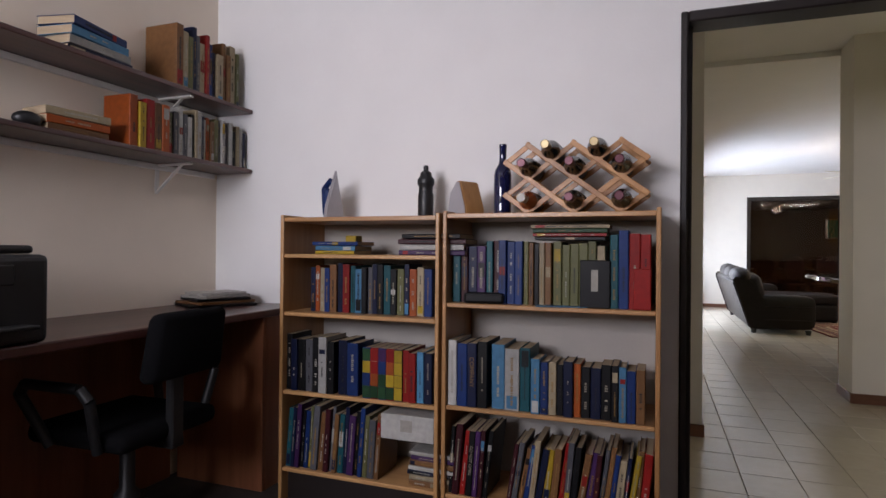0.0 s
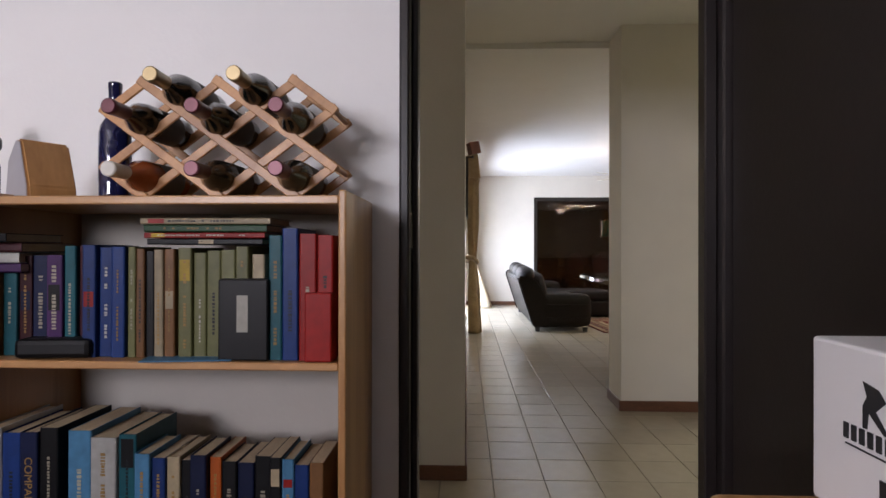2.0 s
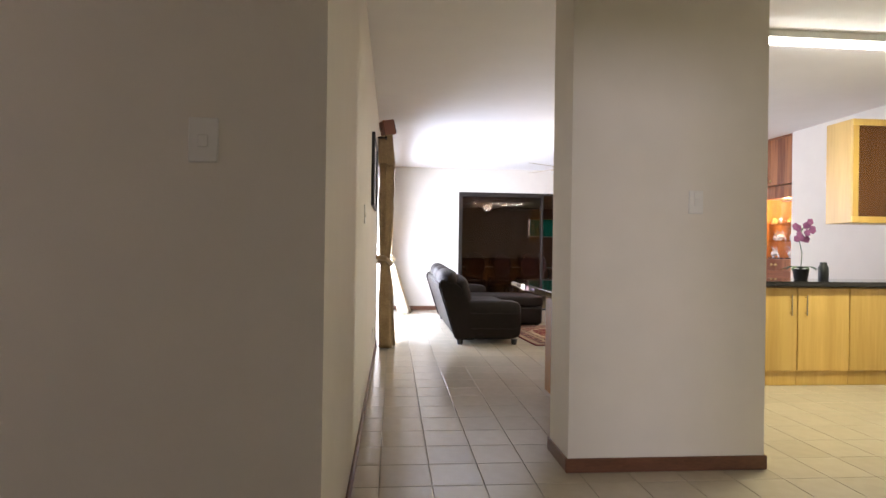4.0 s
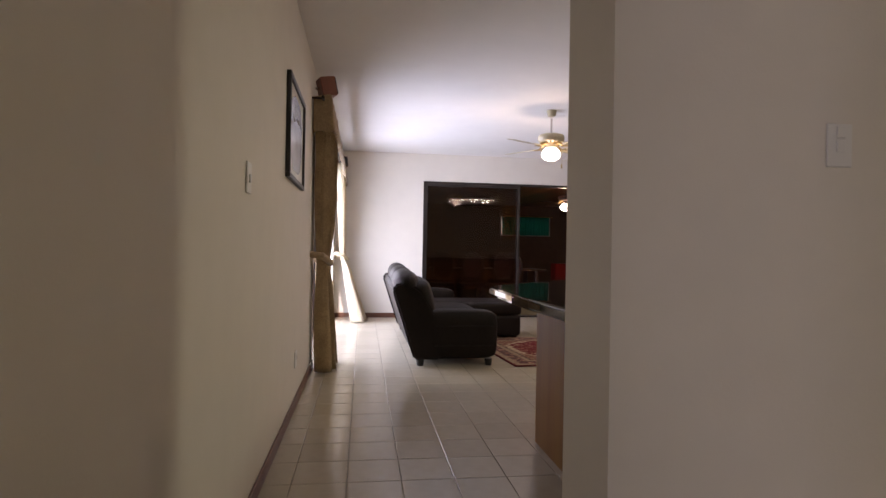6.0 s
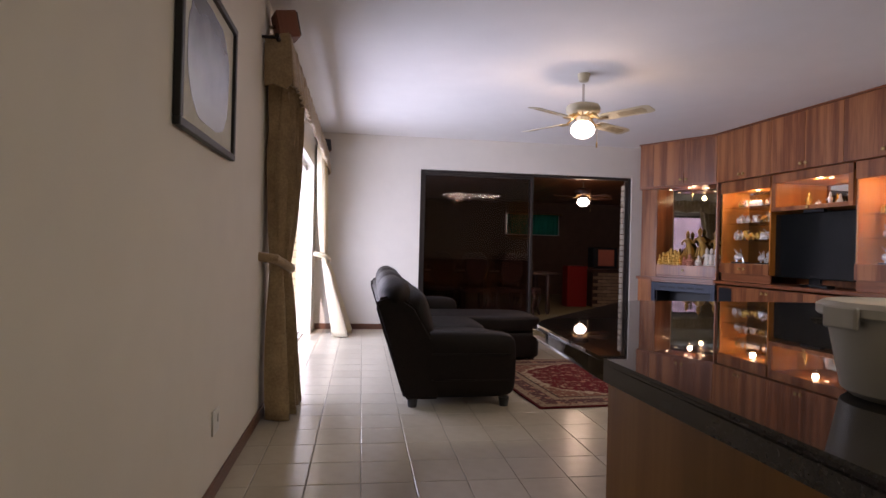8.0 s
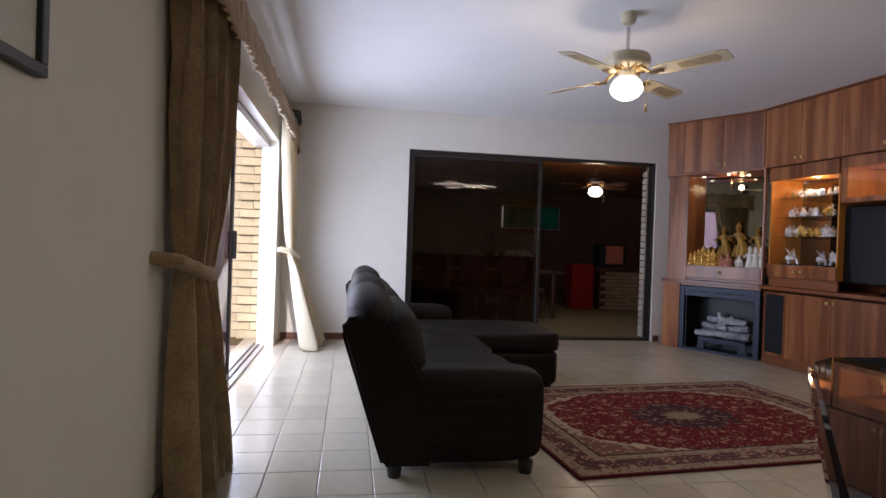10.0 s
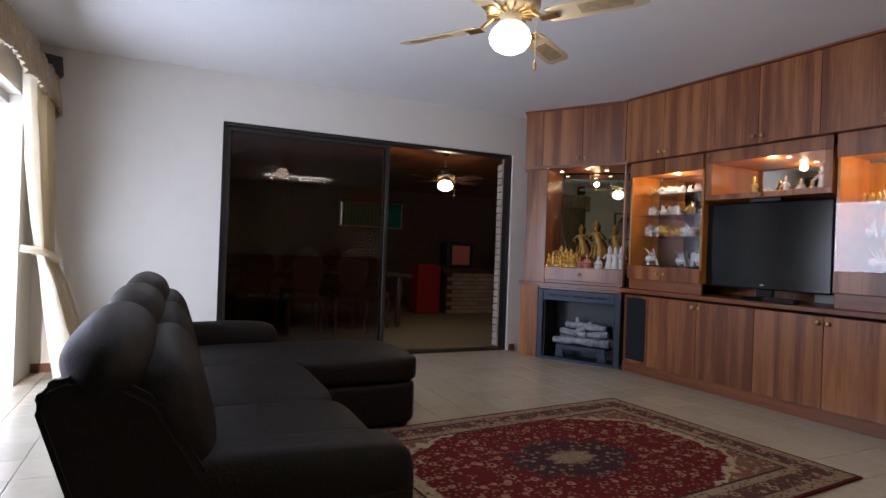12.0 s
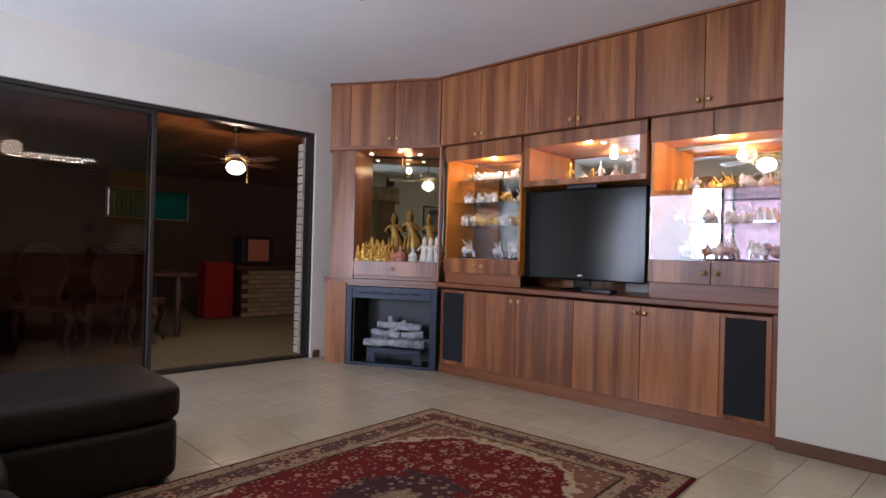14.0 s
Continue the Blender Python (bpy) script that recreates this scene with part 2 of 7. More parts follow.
def box_part(name, b, mat, parent, label="", bevel=0.003, m=None):
    bm = bmesh.new()
    cube(bm, *b, bevel=bevel)
    return part(name, bm, mat, parent, label, m=m)


SITE = Matrix()      # places a room's things; set room by room


def thing(name, m, label, category, group=""):
    ob = new(name)
    ob.empty_display_size = 0.1
    ob.matrix_basis = SITE @ m
    return tagged(ob, label, category, group)


def single(name, bm, mat, m, label, category, group="", smooth=False):
    ob = new(name, mesh_of(name, bm, mat, smooth))
    ob.matrix_basis = SITE @ m
    return tagged(ob, label, category, group)


def setting(name, bm, mat, label="", category="", smooth=False):
    return tagged(new(name, mesh_of(name, bm, mat, smooth)), label, category, "", "structure")


def walls(name, boxes, mat, label):
    bm = bmesh.new()
    for b in boxes:
        cube(bm, *b)
    return setting(name, bm, mat, label, "wall")

# ---- structure ----
CEIL = 2.72
XL, XR = 0.45, 5.72   # hall/living side walls
YF = 12.58            # wall with the inner glass door
bm = bmesh.new()
cube(bm, XL - 0.3, 2.05, -0.10, 7.0, YF + 0.1, -0.006)
cube(bm, -4.0, 2.05, -0.10, XL - 0.3, 3.2, -0.006)
floor = setting("floor", bm, M_GROUT, "grey grout bed under cream ceramic floor tiles", "floor")
bm = bmesh.new()
cube(bm, -2.6, -2.8, -0.10, 3.0, 2.05, 0.0)
setting("floor_study", bm, M_CARPET, "dark brown carpet in the study", "floor")
bm = bmesh.new()
cube(bm, -3.0, YF + 0.1, -0.12, 9.0, 20.0, -0.004)
setting("floor_dining", bm, M_CARPET_D, "olive carpet in the dark dining room", "floor")

# study
YB = 1.838
DX0, DX1, FW = 0.303, 1.13, 0.028   # doorway and the width of its frame's face
walls("wall_book", [(-2.45, YB, 0, DX0 - FW, 2.05, CEIL), (DX1 + 0.06, YB, 0, 3.0, 2.05, CEIL), (DX0 - FW, YB, 2.08, DX1 + 0.06, 2.05, CEIL)], M_STUDY, "smooth cool white plaster wall of the study")
walls("wall_study_left", [(-2.45, -2.7, 0, -2.05, YB, CEIL)], M_STUDY_C, "cream plaster wall behind the desk")
# back and right walls stay out of view, darkened to shade the room
walls("wall_study_back", [(-2.45, -2.75, 0, -2.0, -2.5, CEIL), (-0.7, -2.75, 0, 3.0, -2.5, CEIL), (-2.0, -2.75, 0, -0.7, -2.5, 1.05), (-2.0, -2.75, 2.2, -0.7, -2.5, CEIL)], M_STUDY_R, "unseen wall with the study window, darkened to cut bounced light")
walls("wall_study_right", [(2.4, -2.5, 0, 2.6, YB, CEIL)], M_STUDY_R, "unseen study wall, plaster darkened to cut bounced light")
bm = bmesh.new()
cube(bm, -2.6, -2.8, CEIL, 3.0, 2.05, CEIL + 0.1)
setting("ceiling_study", bm, M_CEIL, "plain white study ceiling", "ceiling")

# passage and hall
walls("wall_passage", [(-4.0, 3.17, 0, XL, 3.39, 2.765)], M_WALL, "white plaster wall across the passage")
walls("wall_passage_end", [(-4.2, 2.05, 0, -4.0, 3.39, 2.765)], M_WALL, "white plaster wall at the passage end")
walls("wall_hall_left", [(XL - 0.25, 3.39, 0, XL, 8.55, 2.765), (XL - 0.17, 12.08, 0, XL, YF, CEIL), (XL - 0.17, 8.55, 2.18, XL, 12.08, 2.765)], M_WALL, "white plaster wall along the hall")
walls("wall_pillar", [(1.565, 4.47, 0, 2.64, 4.82, 2.765)], M_WALL, "white plaster pier between hall and kitchen")
walls("wall_right", [(XR, 3.0, 0, XR + 0.2, 8.53, 2.765)], M_WALL, "white plaster wall at the kitchen side")
walls("wall_alcove", [(6.25, 8.53, 0, 6.45, YF, CEIL), (XR + 0.2, 8.33, 0, 6.45, 8.53, CEIL)], M_WALL, "white plaster wall behind the wall unit")
walls("wall_kitchen_back", [(3.0, 1.93, 0, XR + 0.2, 2.05, 2.765), (XR, 2.05, 0, XR + 0.2, 3.0, 2.8)], M_WALL, "white plaster kitchen wall")
GX0, GX1, GZ = 1.89, 5.055, 2.27
walls("wall_glass_door", [(XL - 0.25, YF, 0, GX0, YF + 0.22, CEIL), (GX1, YF, 0, 6.45, YF + 0.22, CEIL), (GX0, YF, GZ, GX1, YF + 0.22, CEIL)], M_WALL, "white plaster wall with a wide glass door")
bm = bmesh.new()
cube(bm, XL - 0.25, 4.82, CEIL, 6.45, YF + 0.22, CEIL + 0.2)
setting("ceiling_living", bm, M_CEIL, "white living room ceiling", "ceiling")
bm = bmesh.new()
cube(bm, -4.2, 2.05, 2.765, XR + 0.2, 4.82, 2.92)
setting("ceiling_passage", bm, M_CEIL, "white passage ceiling", "ceiling")
# dining room shell
walls("wall_dining", [(-3.0, 19.8, 0, 4.93, 20.0, 2.6), (6.47, 19.8, 0, 9.0, 20.0, 2.6), (4.93, 19.8, 0, 6.47, 20.0, 1.60), (4.93, 19.8, 2.18, 6.47, 20.0, 2.6)], M_DINWALL, "dark panelled dining room wall with a small window")
walls("wall_dining_left", [(-3.2, YF + 0.22, 0, -3.0, 20.0, 2.6)], M_DINWALL, "dark panelled dining room wall")
walls("wall_dining_right", [(9.0, YF + 0.22, 0, 9.2, 20.0, 2.6)], M_DINWALL, "dark panelled dining room wall")
walls("wall_dining_front", [(-3.0, YF + 0.225, 0, GX0 - 0.02, YF + 0.3, 2.6), (GX1 + 0.02, YF + 0.225, 0, 9.0, YF + 0.3, 2.6)], M_DINWALL, "dark dining room side of the glass door wall")
bm = bmesh.new()
cube(bm, -3.2, YF + 0.22, 2.5, 9.2, 20.0, 2.62)
setting("ceiling_dining", bm, M_CEDAR, "glossy reddish cedar board ceiling", "ceiling")

# outside
bm = bmesh.new()
cube(bm, -60, -40, -0.35, XL - 0.26, 60, -0.12)
setting("ground", bm, M_PAVE, "pinkish paved patio ground", "ground")


def slabs(name, boxes, mat):
    """One mesh of plain boxes, quick to make."""
    vs, fs = [], []
    for x0, y0, z0, x1, y1, z1 in boxes:
        n = len(vs)
        vs += [(x, y, z) for z in (z0, z1) for x, y in ((x0, y0), (x1, y0), (x1, y1), (x0, y1))]
        fs += [tuple(n + k for k in f) for f in ((3, 2, 1, 0), (4, 5, 6, 7), (0, 1, 5, 4), (1, 2, 6, 5), (2, 3, 7, 6), (3, 0, 4, 7))]
    me = bpy.data.meshes.new(name)
    me.from_pydata(vs, [], fs)
    for m in mat if isinstance(mat, (list, tuple)) else (mat,):
        me.materials.append(m)
    return me


def slab_part(name, boxes, mat, parent, label=""):
    ob = new(name, slabs(name, boxes, mat))
    ob.parent = parent
    return tagged(ob, label)


def words(text, size, mat, parent, m, name="lettering"):
    """Lettering as a thin raised mesh."""
    cu = bpy.data.curves.new(name, "FONT")
    cu.body, cu.size, cu.extrude, cu.align_x, cu.align_y = text, size, 0.0004, "CENTER", "CENTER"
    tmp = bpy.data.objects.new(name, cu)
    scene.collection.objects.link(tmp)
    me = bpy.data.meshes.new_from_object(tmp.evaluated_get(bpy.context.evaluated_depsgraph_get()))
    bpy.data.objects.remove(tmp)
    me.materials.append(mat)
    ob = new(name, me)
    ob.parent, ob.matrix_basis = parent, m
    return ob


# ---- study: door ----
M_WHITEP = material("white_plastic", (0.72, 0.71, 0.68), 0.4, grain=6, vary=0.06, bump=0)
M_CHROME = material("brushed_steel", (0.55, 0.52, 0.48), 0.25, metal=1.0, bump=0)
M_BRASS = material("aged_brass", (0.55, 0.38, 0.16), 0.28, metal=1.0, bump=0)
M_BLACK = material("black_plastic", (0.012, 0.012, 0.013), 0.45, grain=30, vary=0.2, bump=0.1)
fr = thing("door_frame", pose(0, 0, 0), "dark brown steel frame round the study doorway", "door frame")
fr["kind"] = "structure"
box_part("jamb", (DX0 - FW, YB - 0.012, 0, DX0, YB + 0.125, 2.08), M_DARK, fr, bevel=0.006)
box_part("jamb", (DX0, YB + 0.05, 0, DX0 + 0.018, YB + 0.125, 2.035), M_DARK, fr, bevel=0.004)
box_part("jamb", (DX1, YB - 0.012, 0, DX1 + 0.06, YB + 0.125, 2.08), M_DARK, fr, bevel=0.006)
box_part("door_stop", (1.097, YB + 0.024, 0, DX1, YB + 0.072, 2.035), M_DARK, fr, bevel=0.004)
box_part("head", (DX0, YB - 0.012, 2.035, DX1, YB + 0.125, 2.08), M_DARK, fr, bevel=0.006)
box_part("strike_plate", (DX0 - 0.001, YB + 0.012, 1.15, DX0 + 0.0035, YB + 0.04, 1.25), M_CHROME, fr, "worn metal strike plate", bevel=0.001)
dr = thing("door_1", pose(DX1 + 0.022, YB - 0.016, 0, 0, 0, 4), "flat dark brown painted door standing open against a cabinet", "door")
dr["kind"] = "structure"
box_part("leaf", (0.0, -0.85, 0.012, 0.042, 0, 2.03), M_DARK, dr, bevel=0.004)
for zz in (0.25, 1.8):
    bm = bmesh.new()
    tube(bm, (-0.006, 0.004, zz), (-0.006, 0.004, zz + 0.1), 0.007)
    part("hinge", bm, M_DARK, dr)

# window behind the walker
wi = thing("window_1", pose(-1.35, -2.62, 1.05), "painted metal study window", "window")
wi["kind"] = "structure"
slab_part("window_frame", [(-0.65, -0.03, 0, 0.65, 0.03, 0.05), (-0.65, -0.03, 1.10, 0.65, 0.03, 1.15), (-0.65, -0.03, 0.05, -0.60, 0.03, 1.10), (0.60, -0.03, 0.05, 0.65, 0.03, 1.10), (-0.02, -0.03, 0.05, 0.02, 0.03, 1.10)], M_WHITEP, wi)
for x0, x1 in ((-0.6, -0.02), (0.02, 0.6)):
    pn = slab_part("pane", [(x0, -0.003, 0.05, x1, 0.003, 1.10)], M_GLASS, wi)
    pn.visible_shadow = False


# ---- bookcases ----
SITE = Matrix.Translation((0.031, -0.045, 0.086)) @ Matrix.Scale(0.946, 4)
BASE = -0.0909   # floor level for what stands on it


def bookcase(x0, x1, y0, y1, top, boards, label):
    b = thing("bookcase", pose(x0, y0, 0), label, "bookcase", "bookcases along the study wall")
    w, d = x1 - x0, y1 - y0
    t = 0.018
    for name, a in (("side", 0), ("side", w - t)):
        bm = bmesh.new()
        cube(bm, a, 0, BASE, a + t, d, top + 0.012, bevel=0.004, seg=2)
        part(name, bm, M_OAK, b)
    box_part("top_board", (t, 0.004, top - 0.02, w - t, d, top), M_OAK_L, b)
    for z in boards:
        box_part("shelf", (t, 0.006, z - 0.018, w - t, d - 0.008, z), M_OAK_L, b)
    box_part("back_panel", (t, d - 0.007, 0.05, w - t, d - 0.002, top - 0.02), M_CREAM, b, "pale back panel")
    box_part("plinth", (t, 0.05, BASE, w - t, 0.066, 0.05), M_DARK, b, "dark recessed plinth")
    return b


M_CREAM = material("pale_hardboard", (0.42, 0.39, 0.35), 0.7, grain=10, vary=0.08)
BY = 1.61
bookcase(-1.485, -0.69, BY, 1.97, 1.235, (1.065, 0.795, 0.43, 0.07), "oak veneer bookcase of four shelves packed with books")
bookcase(-0.675, 0.184, BY, 1.97, 1.242, (0.868, 0.44, 0.07), "wide oak veneer bookcase packed with books, bottles on top")

BOOK_MATS = {}


def book_mat(c):
    if c not in BOOK_MATS:
        BOOK_MATS[c] = material("book_cover", tuple(v * v * 0.48 + v * 0.22 for v in c), 0.45, grain=40, vary=0.3, bump=0.05, per_object=0.2, spec=0.22)
    return BOOK_MATS[c]


M_PAGES = material("book_pages", (0.48, 0.37, 0.24), 0.9, grain=90, vary=0.25, bump=0.4, bump_scale=300, stretch=(6, 1, 0.3))
INKS = [book_mat(c) for c in ((0.66, 0.64, 0.58), (0.52, 0.36, 0.14), (0.60, 0.56, 0.46), (0.05, 0.05, 0.06))]
NAVY, BLUE, TEAL, SKY, RED, WINE, GREEN, OLIVE, CREAMC, TAN, BLACKC, GREY, ORANGE, PURPLE, YELLOW, WHITEC = ((0.02, 0.035, 0.12), (0.03, 0.10, 0.32), (0.03, 0.22, 0.26), (0.18, 0.42, 0.60), (0.50, 0.035, 0.025), (0.13, 0.022, 0.035), (0.05, 0.16, 0.07), (0.30, 0.30, 0.15), (0.60, 0.52, 0.38), (0.38, 0.22, 0.10), (0.018, 0.017, 0.02), (0.25, 0.25, 0.27), (0.60, 0.20, 0.04), (0.16, 0.06, 0.22), (0.65, 0.50, 0.06), (0.68, 0.67, 0.64))
WORD = {NAVY: "navy", BLUE: "blue", TEAL: "teal", SKY: "light blue", RED: "red", WINE: "dark red", GREEN: "green", OLIVE: "olive green", CREAMC: "cream", TAN: "tan", BLACKC: "black", GREY: "grey", ORANGE: "orange", PURPLE: "purple", YELLOW: "yellow", WHITEC: "white"}
rnd = random.Random(4)


def cover_mesh(w, h, d, mat):
    """Boards and spine in one folded sheet, with softened spine corners."""
    a, t, r = w / 2, 0.0018, min(0.004, w * 0.2)
    prof = [(-a, d), (-a, r), (-a + r * 0.3, r * 0.3), (-a + r, 0), (a - r, 0), (a - r * 0.3, r * 0.3), (a, r), (a, d), (a - t, d), (a - t, 0.0022), (-a + t, 0.0022), (-a + t, d)]
    n = len(prof)
    me = bpy.data.meshes.new("book")
    me.from_pydata([(x, y, z) for z in (0, h) for x, y in prof], [], [(k, (k + 1) % n, n + (k + 1) % n, n + k) for k in range(n)] + [tuple(range(n))[::-1], tuple(range(n, 2 * n))])
    me.materials.append(mat)
    return me


def book(m, w, h, d, colour, group, flat=False, where="on a shelf", text=""):
    """A book with its spine to -y, standing on its base; w thick, h tall, d deep."""
    soft = rnd.random() < 0.6
    label = ("%s paperback book %s %s" if soft else "%s hardback book %s %s") % (WORD[colour], "lying flat" if flat else "standing upright", where)
    e = 0.0 if soft else 0.003
    ob = new("book", cover_mesh(w, h, d, book_mat(colour)))
    ob.matrix_basis = SITE @ m
    tagged(ob, label, "book", group)
    slab_part("page_block", [(-w / 2 + 0.0019, 0.0023, e + 0.0005, w / 2 - 0.0019, d - 0.002 - e, h - e - 0.0008)], M_PAGES, ob)
    ink = rnd.choice(INKS)
    if rnd.random() < 0.38:
        lo = rnd.choice((0.03, 0.06, 0.70, 0.45))
        slab_part("spine_band", [(-w * 0.36, -0.0006, h * lo, w * 0.36, 0, h * (lo + rnd.uniform(0.08, 0.26)))], book_mat(rnd.choice((BLACKC, WHITEC, RED, YELLOW, CREAMC, NAVY, SKY))), ob)
    bars, a = [], h * rnd.uniform(0.10, 0.2)
    if text.strip():
        words(text, w * 0.62, ink, ob, pose(0, -0.0009, h * 0.55, 90, 0, 0) @ pose(0, 0, 0, 0, 0, -90))
    elif not text:
        f, top = rnd.uniform(0.07, 0.16), h * rnd.uniform(0.55, 0.9)
        z = h * rnd.uniform(0.08, 0.3)
        while z < top:
            b = z + rnd.uniform(0.003, 0.007)
            g = f * rnd.uniform(0.7, 1.0)
            bars.append((-w * g, -0.0008, z, w * g, 0, b))
            z = b + rnd.uniform(0.0015, 0.004) + (rnd.uniform(0.01, 0.04) if rnd.random() < 0.12 else 0)
        tagged(slab_part("title_lettering", bars, ink, ob), kind="stuff")
    return ob


def row(x0, x1, z, y, hs, ws, colours, group, where, d=0.15, turn=0, lean=0.0, texts=None):
    """Books side by side from x0 to x1; turn = 90 puts the row along y with spines to +x."""
    a, k = x0, 0
    texts = texts or {}
    while True:
        w = rnd.uniform(*ws)
        if a + w > x1:
            break
        h = rnd.uniform(*hs)
        c = colours[k % len(colours)]
        off = rnd.uniform(0, 0.018)
        tilt = lean * rnd.uniform(0.6, 1.2) + rnd.uniform(-0.6, 0.6) * (1 if lean else 0.3)
        rise = abs(math.sin(radians(tilt))) * w / 2 + 0.0012
        if turn:
            m = pose(y - off, a + w / 2, z + rise, 0, 0, 90)
        else:
            m = pose(a + w / 2, y + off, z + rise, 0, tilt, 0)
        book(m, w, h, d + rnd.uniform(-0.02, 0.02), c, group, False, where, texts.get(k, ""))
        a += w + 0.0012 + abs(math.sin(radians(tilt))) * 0.006
        k += 1
    return a


def pile(x, y, z, n, colours, size, group, where, rz=0.0):
    """Books lying flat on one another, spines to -y."""
    for k in range(n):
        t = rnd.uniform(0.012, 0.026)
        wd, dp = size[0] * rnd.uniform(0.85, 1.0), size[1] * rnd.uniform(0.85, 1.0)
        m = pose(x - wd / 2, y, z + t / 2 + 0.001, 0, 0, rz + rnd.uniform(-3, 3)) @ pose(0, 0, 0, 0, 90, 0)
        book(m, t, wd, dp, colours[k % len(colours)], group, True, where)
        z += t + 0.0015


G1, G2 = "books in the left bookcase", "books in the right bookcase"
W1, W2 = "in the oak bookcase", "in the wide oak bookcase"
# left case
pile(-1.21, BY + 0.03, 1.065, 3, (YELLOW, SKY, BLUE), (0.24, 0.17), G1, W1)
pile(-0.74, BY + 0.03, 1.065, 4, (PURPLE, WHITEC, WINE, BLACKC), (0.32, 0.2), G1, W1)
row(-1.37, -0.72, 0.795, BY + 0.07, (0.20, 0.232), (0.022, 0.038), (NAVY, ORANGE, CREAMC, BLUE, TAN, NAVY, RED, TEAL, SKY, BLACKC, GREY, NAVY, BLACKC, TEAL, BLACKC, OLIVE), G1, W1)
row(-1.462, -1.19, 0.43, BY + 0.01, (0.235, 0.265), (0.030, 0.042), (BLACKC, NAVY, BLACKC, GREY, BLACKC, WHITEC), G1, W1, 0.17)
row(-1.185, -1.06, 0.43, BY + 0.012, (0.23, 0.26), (0.04, 0.06), (NAVY, BLUE), G1, W1, 0.17)
patch = random.Random(8)
for k in range(5):
    b = book(pose(-1.034 + 0.0385 * k, BY + 0.012, 0.4312), 0.037, 0.225, 0.17, (BLUE, RED, BLUE, RED, NAVY)[k], G1, False, W1, " ")
    for j in range(4):
        tone = patch.choice((RED, GREEN, BLUE, YELLOW, PURPLE, ORANGE, BLUE))
        slab_part("spine_patch", [(-0.0183, -0.0007, 0.004 + 0.0545 * j, 0.0183, 0, 0.0565 + 0.0545 * j)], book_mat(tone), b)
row(-0.865, -0.715, 0.43, BY + 0.008, (0.205, 0.235), (0.028, 0.05), (RED, RED, SKY, NAVY), G1, W1, 0.17)
row(-1.462, -0.96, 0.07, BY + 0.02, (0.26, 0.32), (0.014, 0.034), (TEAL, NAVY, PURPLE, BLACKC, BLUE, OLIVE, GREY, TAN, WINE, GREY, TAN), G1, W1, 0.2, lean=4)
pile(-0.72, BY + 0.03, 0.07, 7, (TAN, CREAMC, NAVY, WHITEC, TAN, PURPLE, WHITEC), (0.24, 0.2), G1, W1)
# right case
row(-0.65, -0.43, 0.868, BY + 0.06, (0.23, 0.27), (0.026, 0.04), (TEAL, WINE, NAVY, PURPLE), G2, W2, 0.17)
row(-0.445, -0.345, 0.868, BY + 0.04, (0.255, 0.262), (0.030, 0.033), (BLUE,), G2, W2, 0.17)
row(-0.34, -0.22, 0.868, BY + 0.04, (0.245, 0.26), (0.018, 0.026), (OLIVE, TAN, BLACKC, CREAMC, TAN), G2, W2, 0.16)
row(-0.22, 0.0, 0.868, BY + 0.05, (0.24, 0.262), (0.030, 0.036), (OLIVE, OLIVE, OLIVE, OLIVE, OLIVE, CREAMC), G2, W2, 0.16)
row(0.0, 0.155, 0.868, BY + 0.02, (0.27, 0.30), (0.030, 0.040), (TEAL, BLUE, RED, RED), G2, W2, 0.17)
pile(-0.16, BY + 0.06, 1.131, 4, (BLACKC, RED, GREEN, CREAMC), (0.32, 0.16), G2, "on the tops of other books")
row(-0.65, -0.47, 0.44, BY + 0.01, (0.25, 0.28), (0.034, 0.046), (WHITEC, BLUE, NAVY, BLACKC), G2, W2, 0.2, texts={2: "COMPANY"})
row(-0.465, -0.30, 0.44, BY + 0.015, (0.24, 0.275), (0.04, 0.065), (SKY, WHITEC, TEAL), G2, W2, 0.2)
row(-0.30, 0.15, 0.44, BY + 0.01, (0.195, 0.22), (0.026, 0.038), (SKY, BLUE, CREAMC, BLACKC, NAVY, ORANGE, BLACKC, NAVY, BLACKC, BLACKC, SKY, BLUE, TAN, CREAMC), G2, W2, 0.15)
row(-0.64, -0.40, 0.44, BY + 0.215, (0.20, 0.25), (0.026, 0.04), (NAVY, WINE, BLACKC), G2, "behind the front row of books", 0.06)
row(-0.65, -0.45, 0.07, BY + 0.01, (0.26, 0.31), (0.016, 0.03), (BLACKC, WINE, RED, BLACKC, PURPLE, WINE), G2, W2, 0.2, lean=5, texts={3: "DO NOT OPEN"})
row(-0.40, 0.15, 0.07, BY + 0.02, (0.22, 0.27), (0.012, 0.03), (WINE, GREY, TAN, BLUE, CREAMC, NAVY, YELLOW, TAN, RED, GREY, BLACKC, TAN, PURPLE), G2, W2, 0.2, lean=9)


def crate(name, m, size, mat, label, category, face="", bev=0.004):
    """Small closed box with a printed panel on its -y face."""
    bm = bmesh.new()
    cube(bm, -size[0] / 2, 0, 0, size[0] / 2, size[1], size[2], bevel=bev, seg=2)
    ob = single(name, bm, mat, m, label, category)
    if face:
        slab_part("printed_panel", [(-size[0] * 0.12, -0.0012, size[2] * 0.35, size[0] * 0.1, 0, size[2] * 0.8)], INKS[0], ob)
    return ob


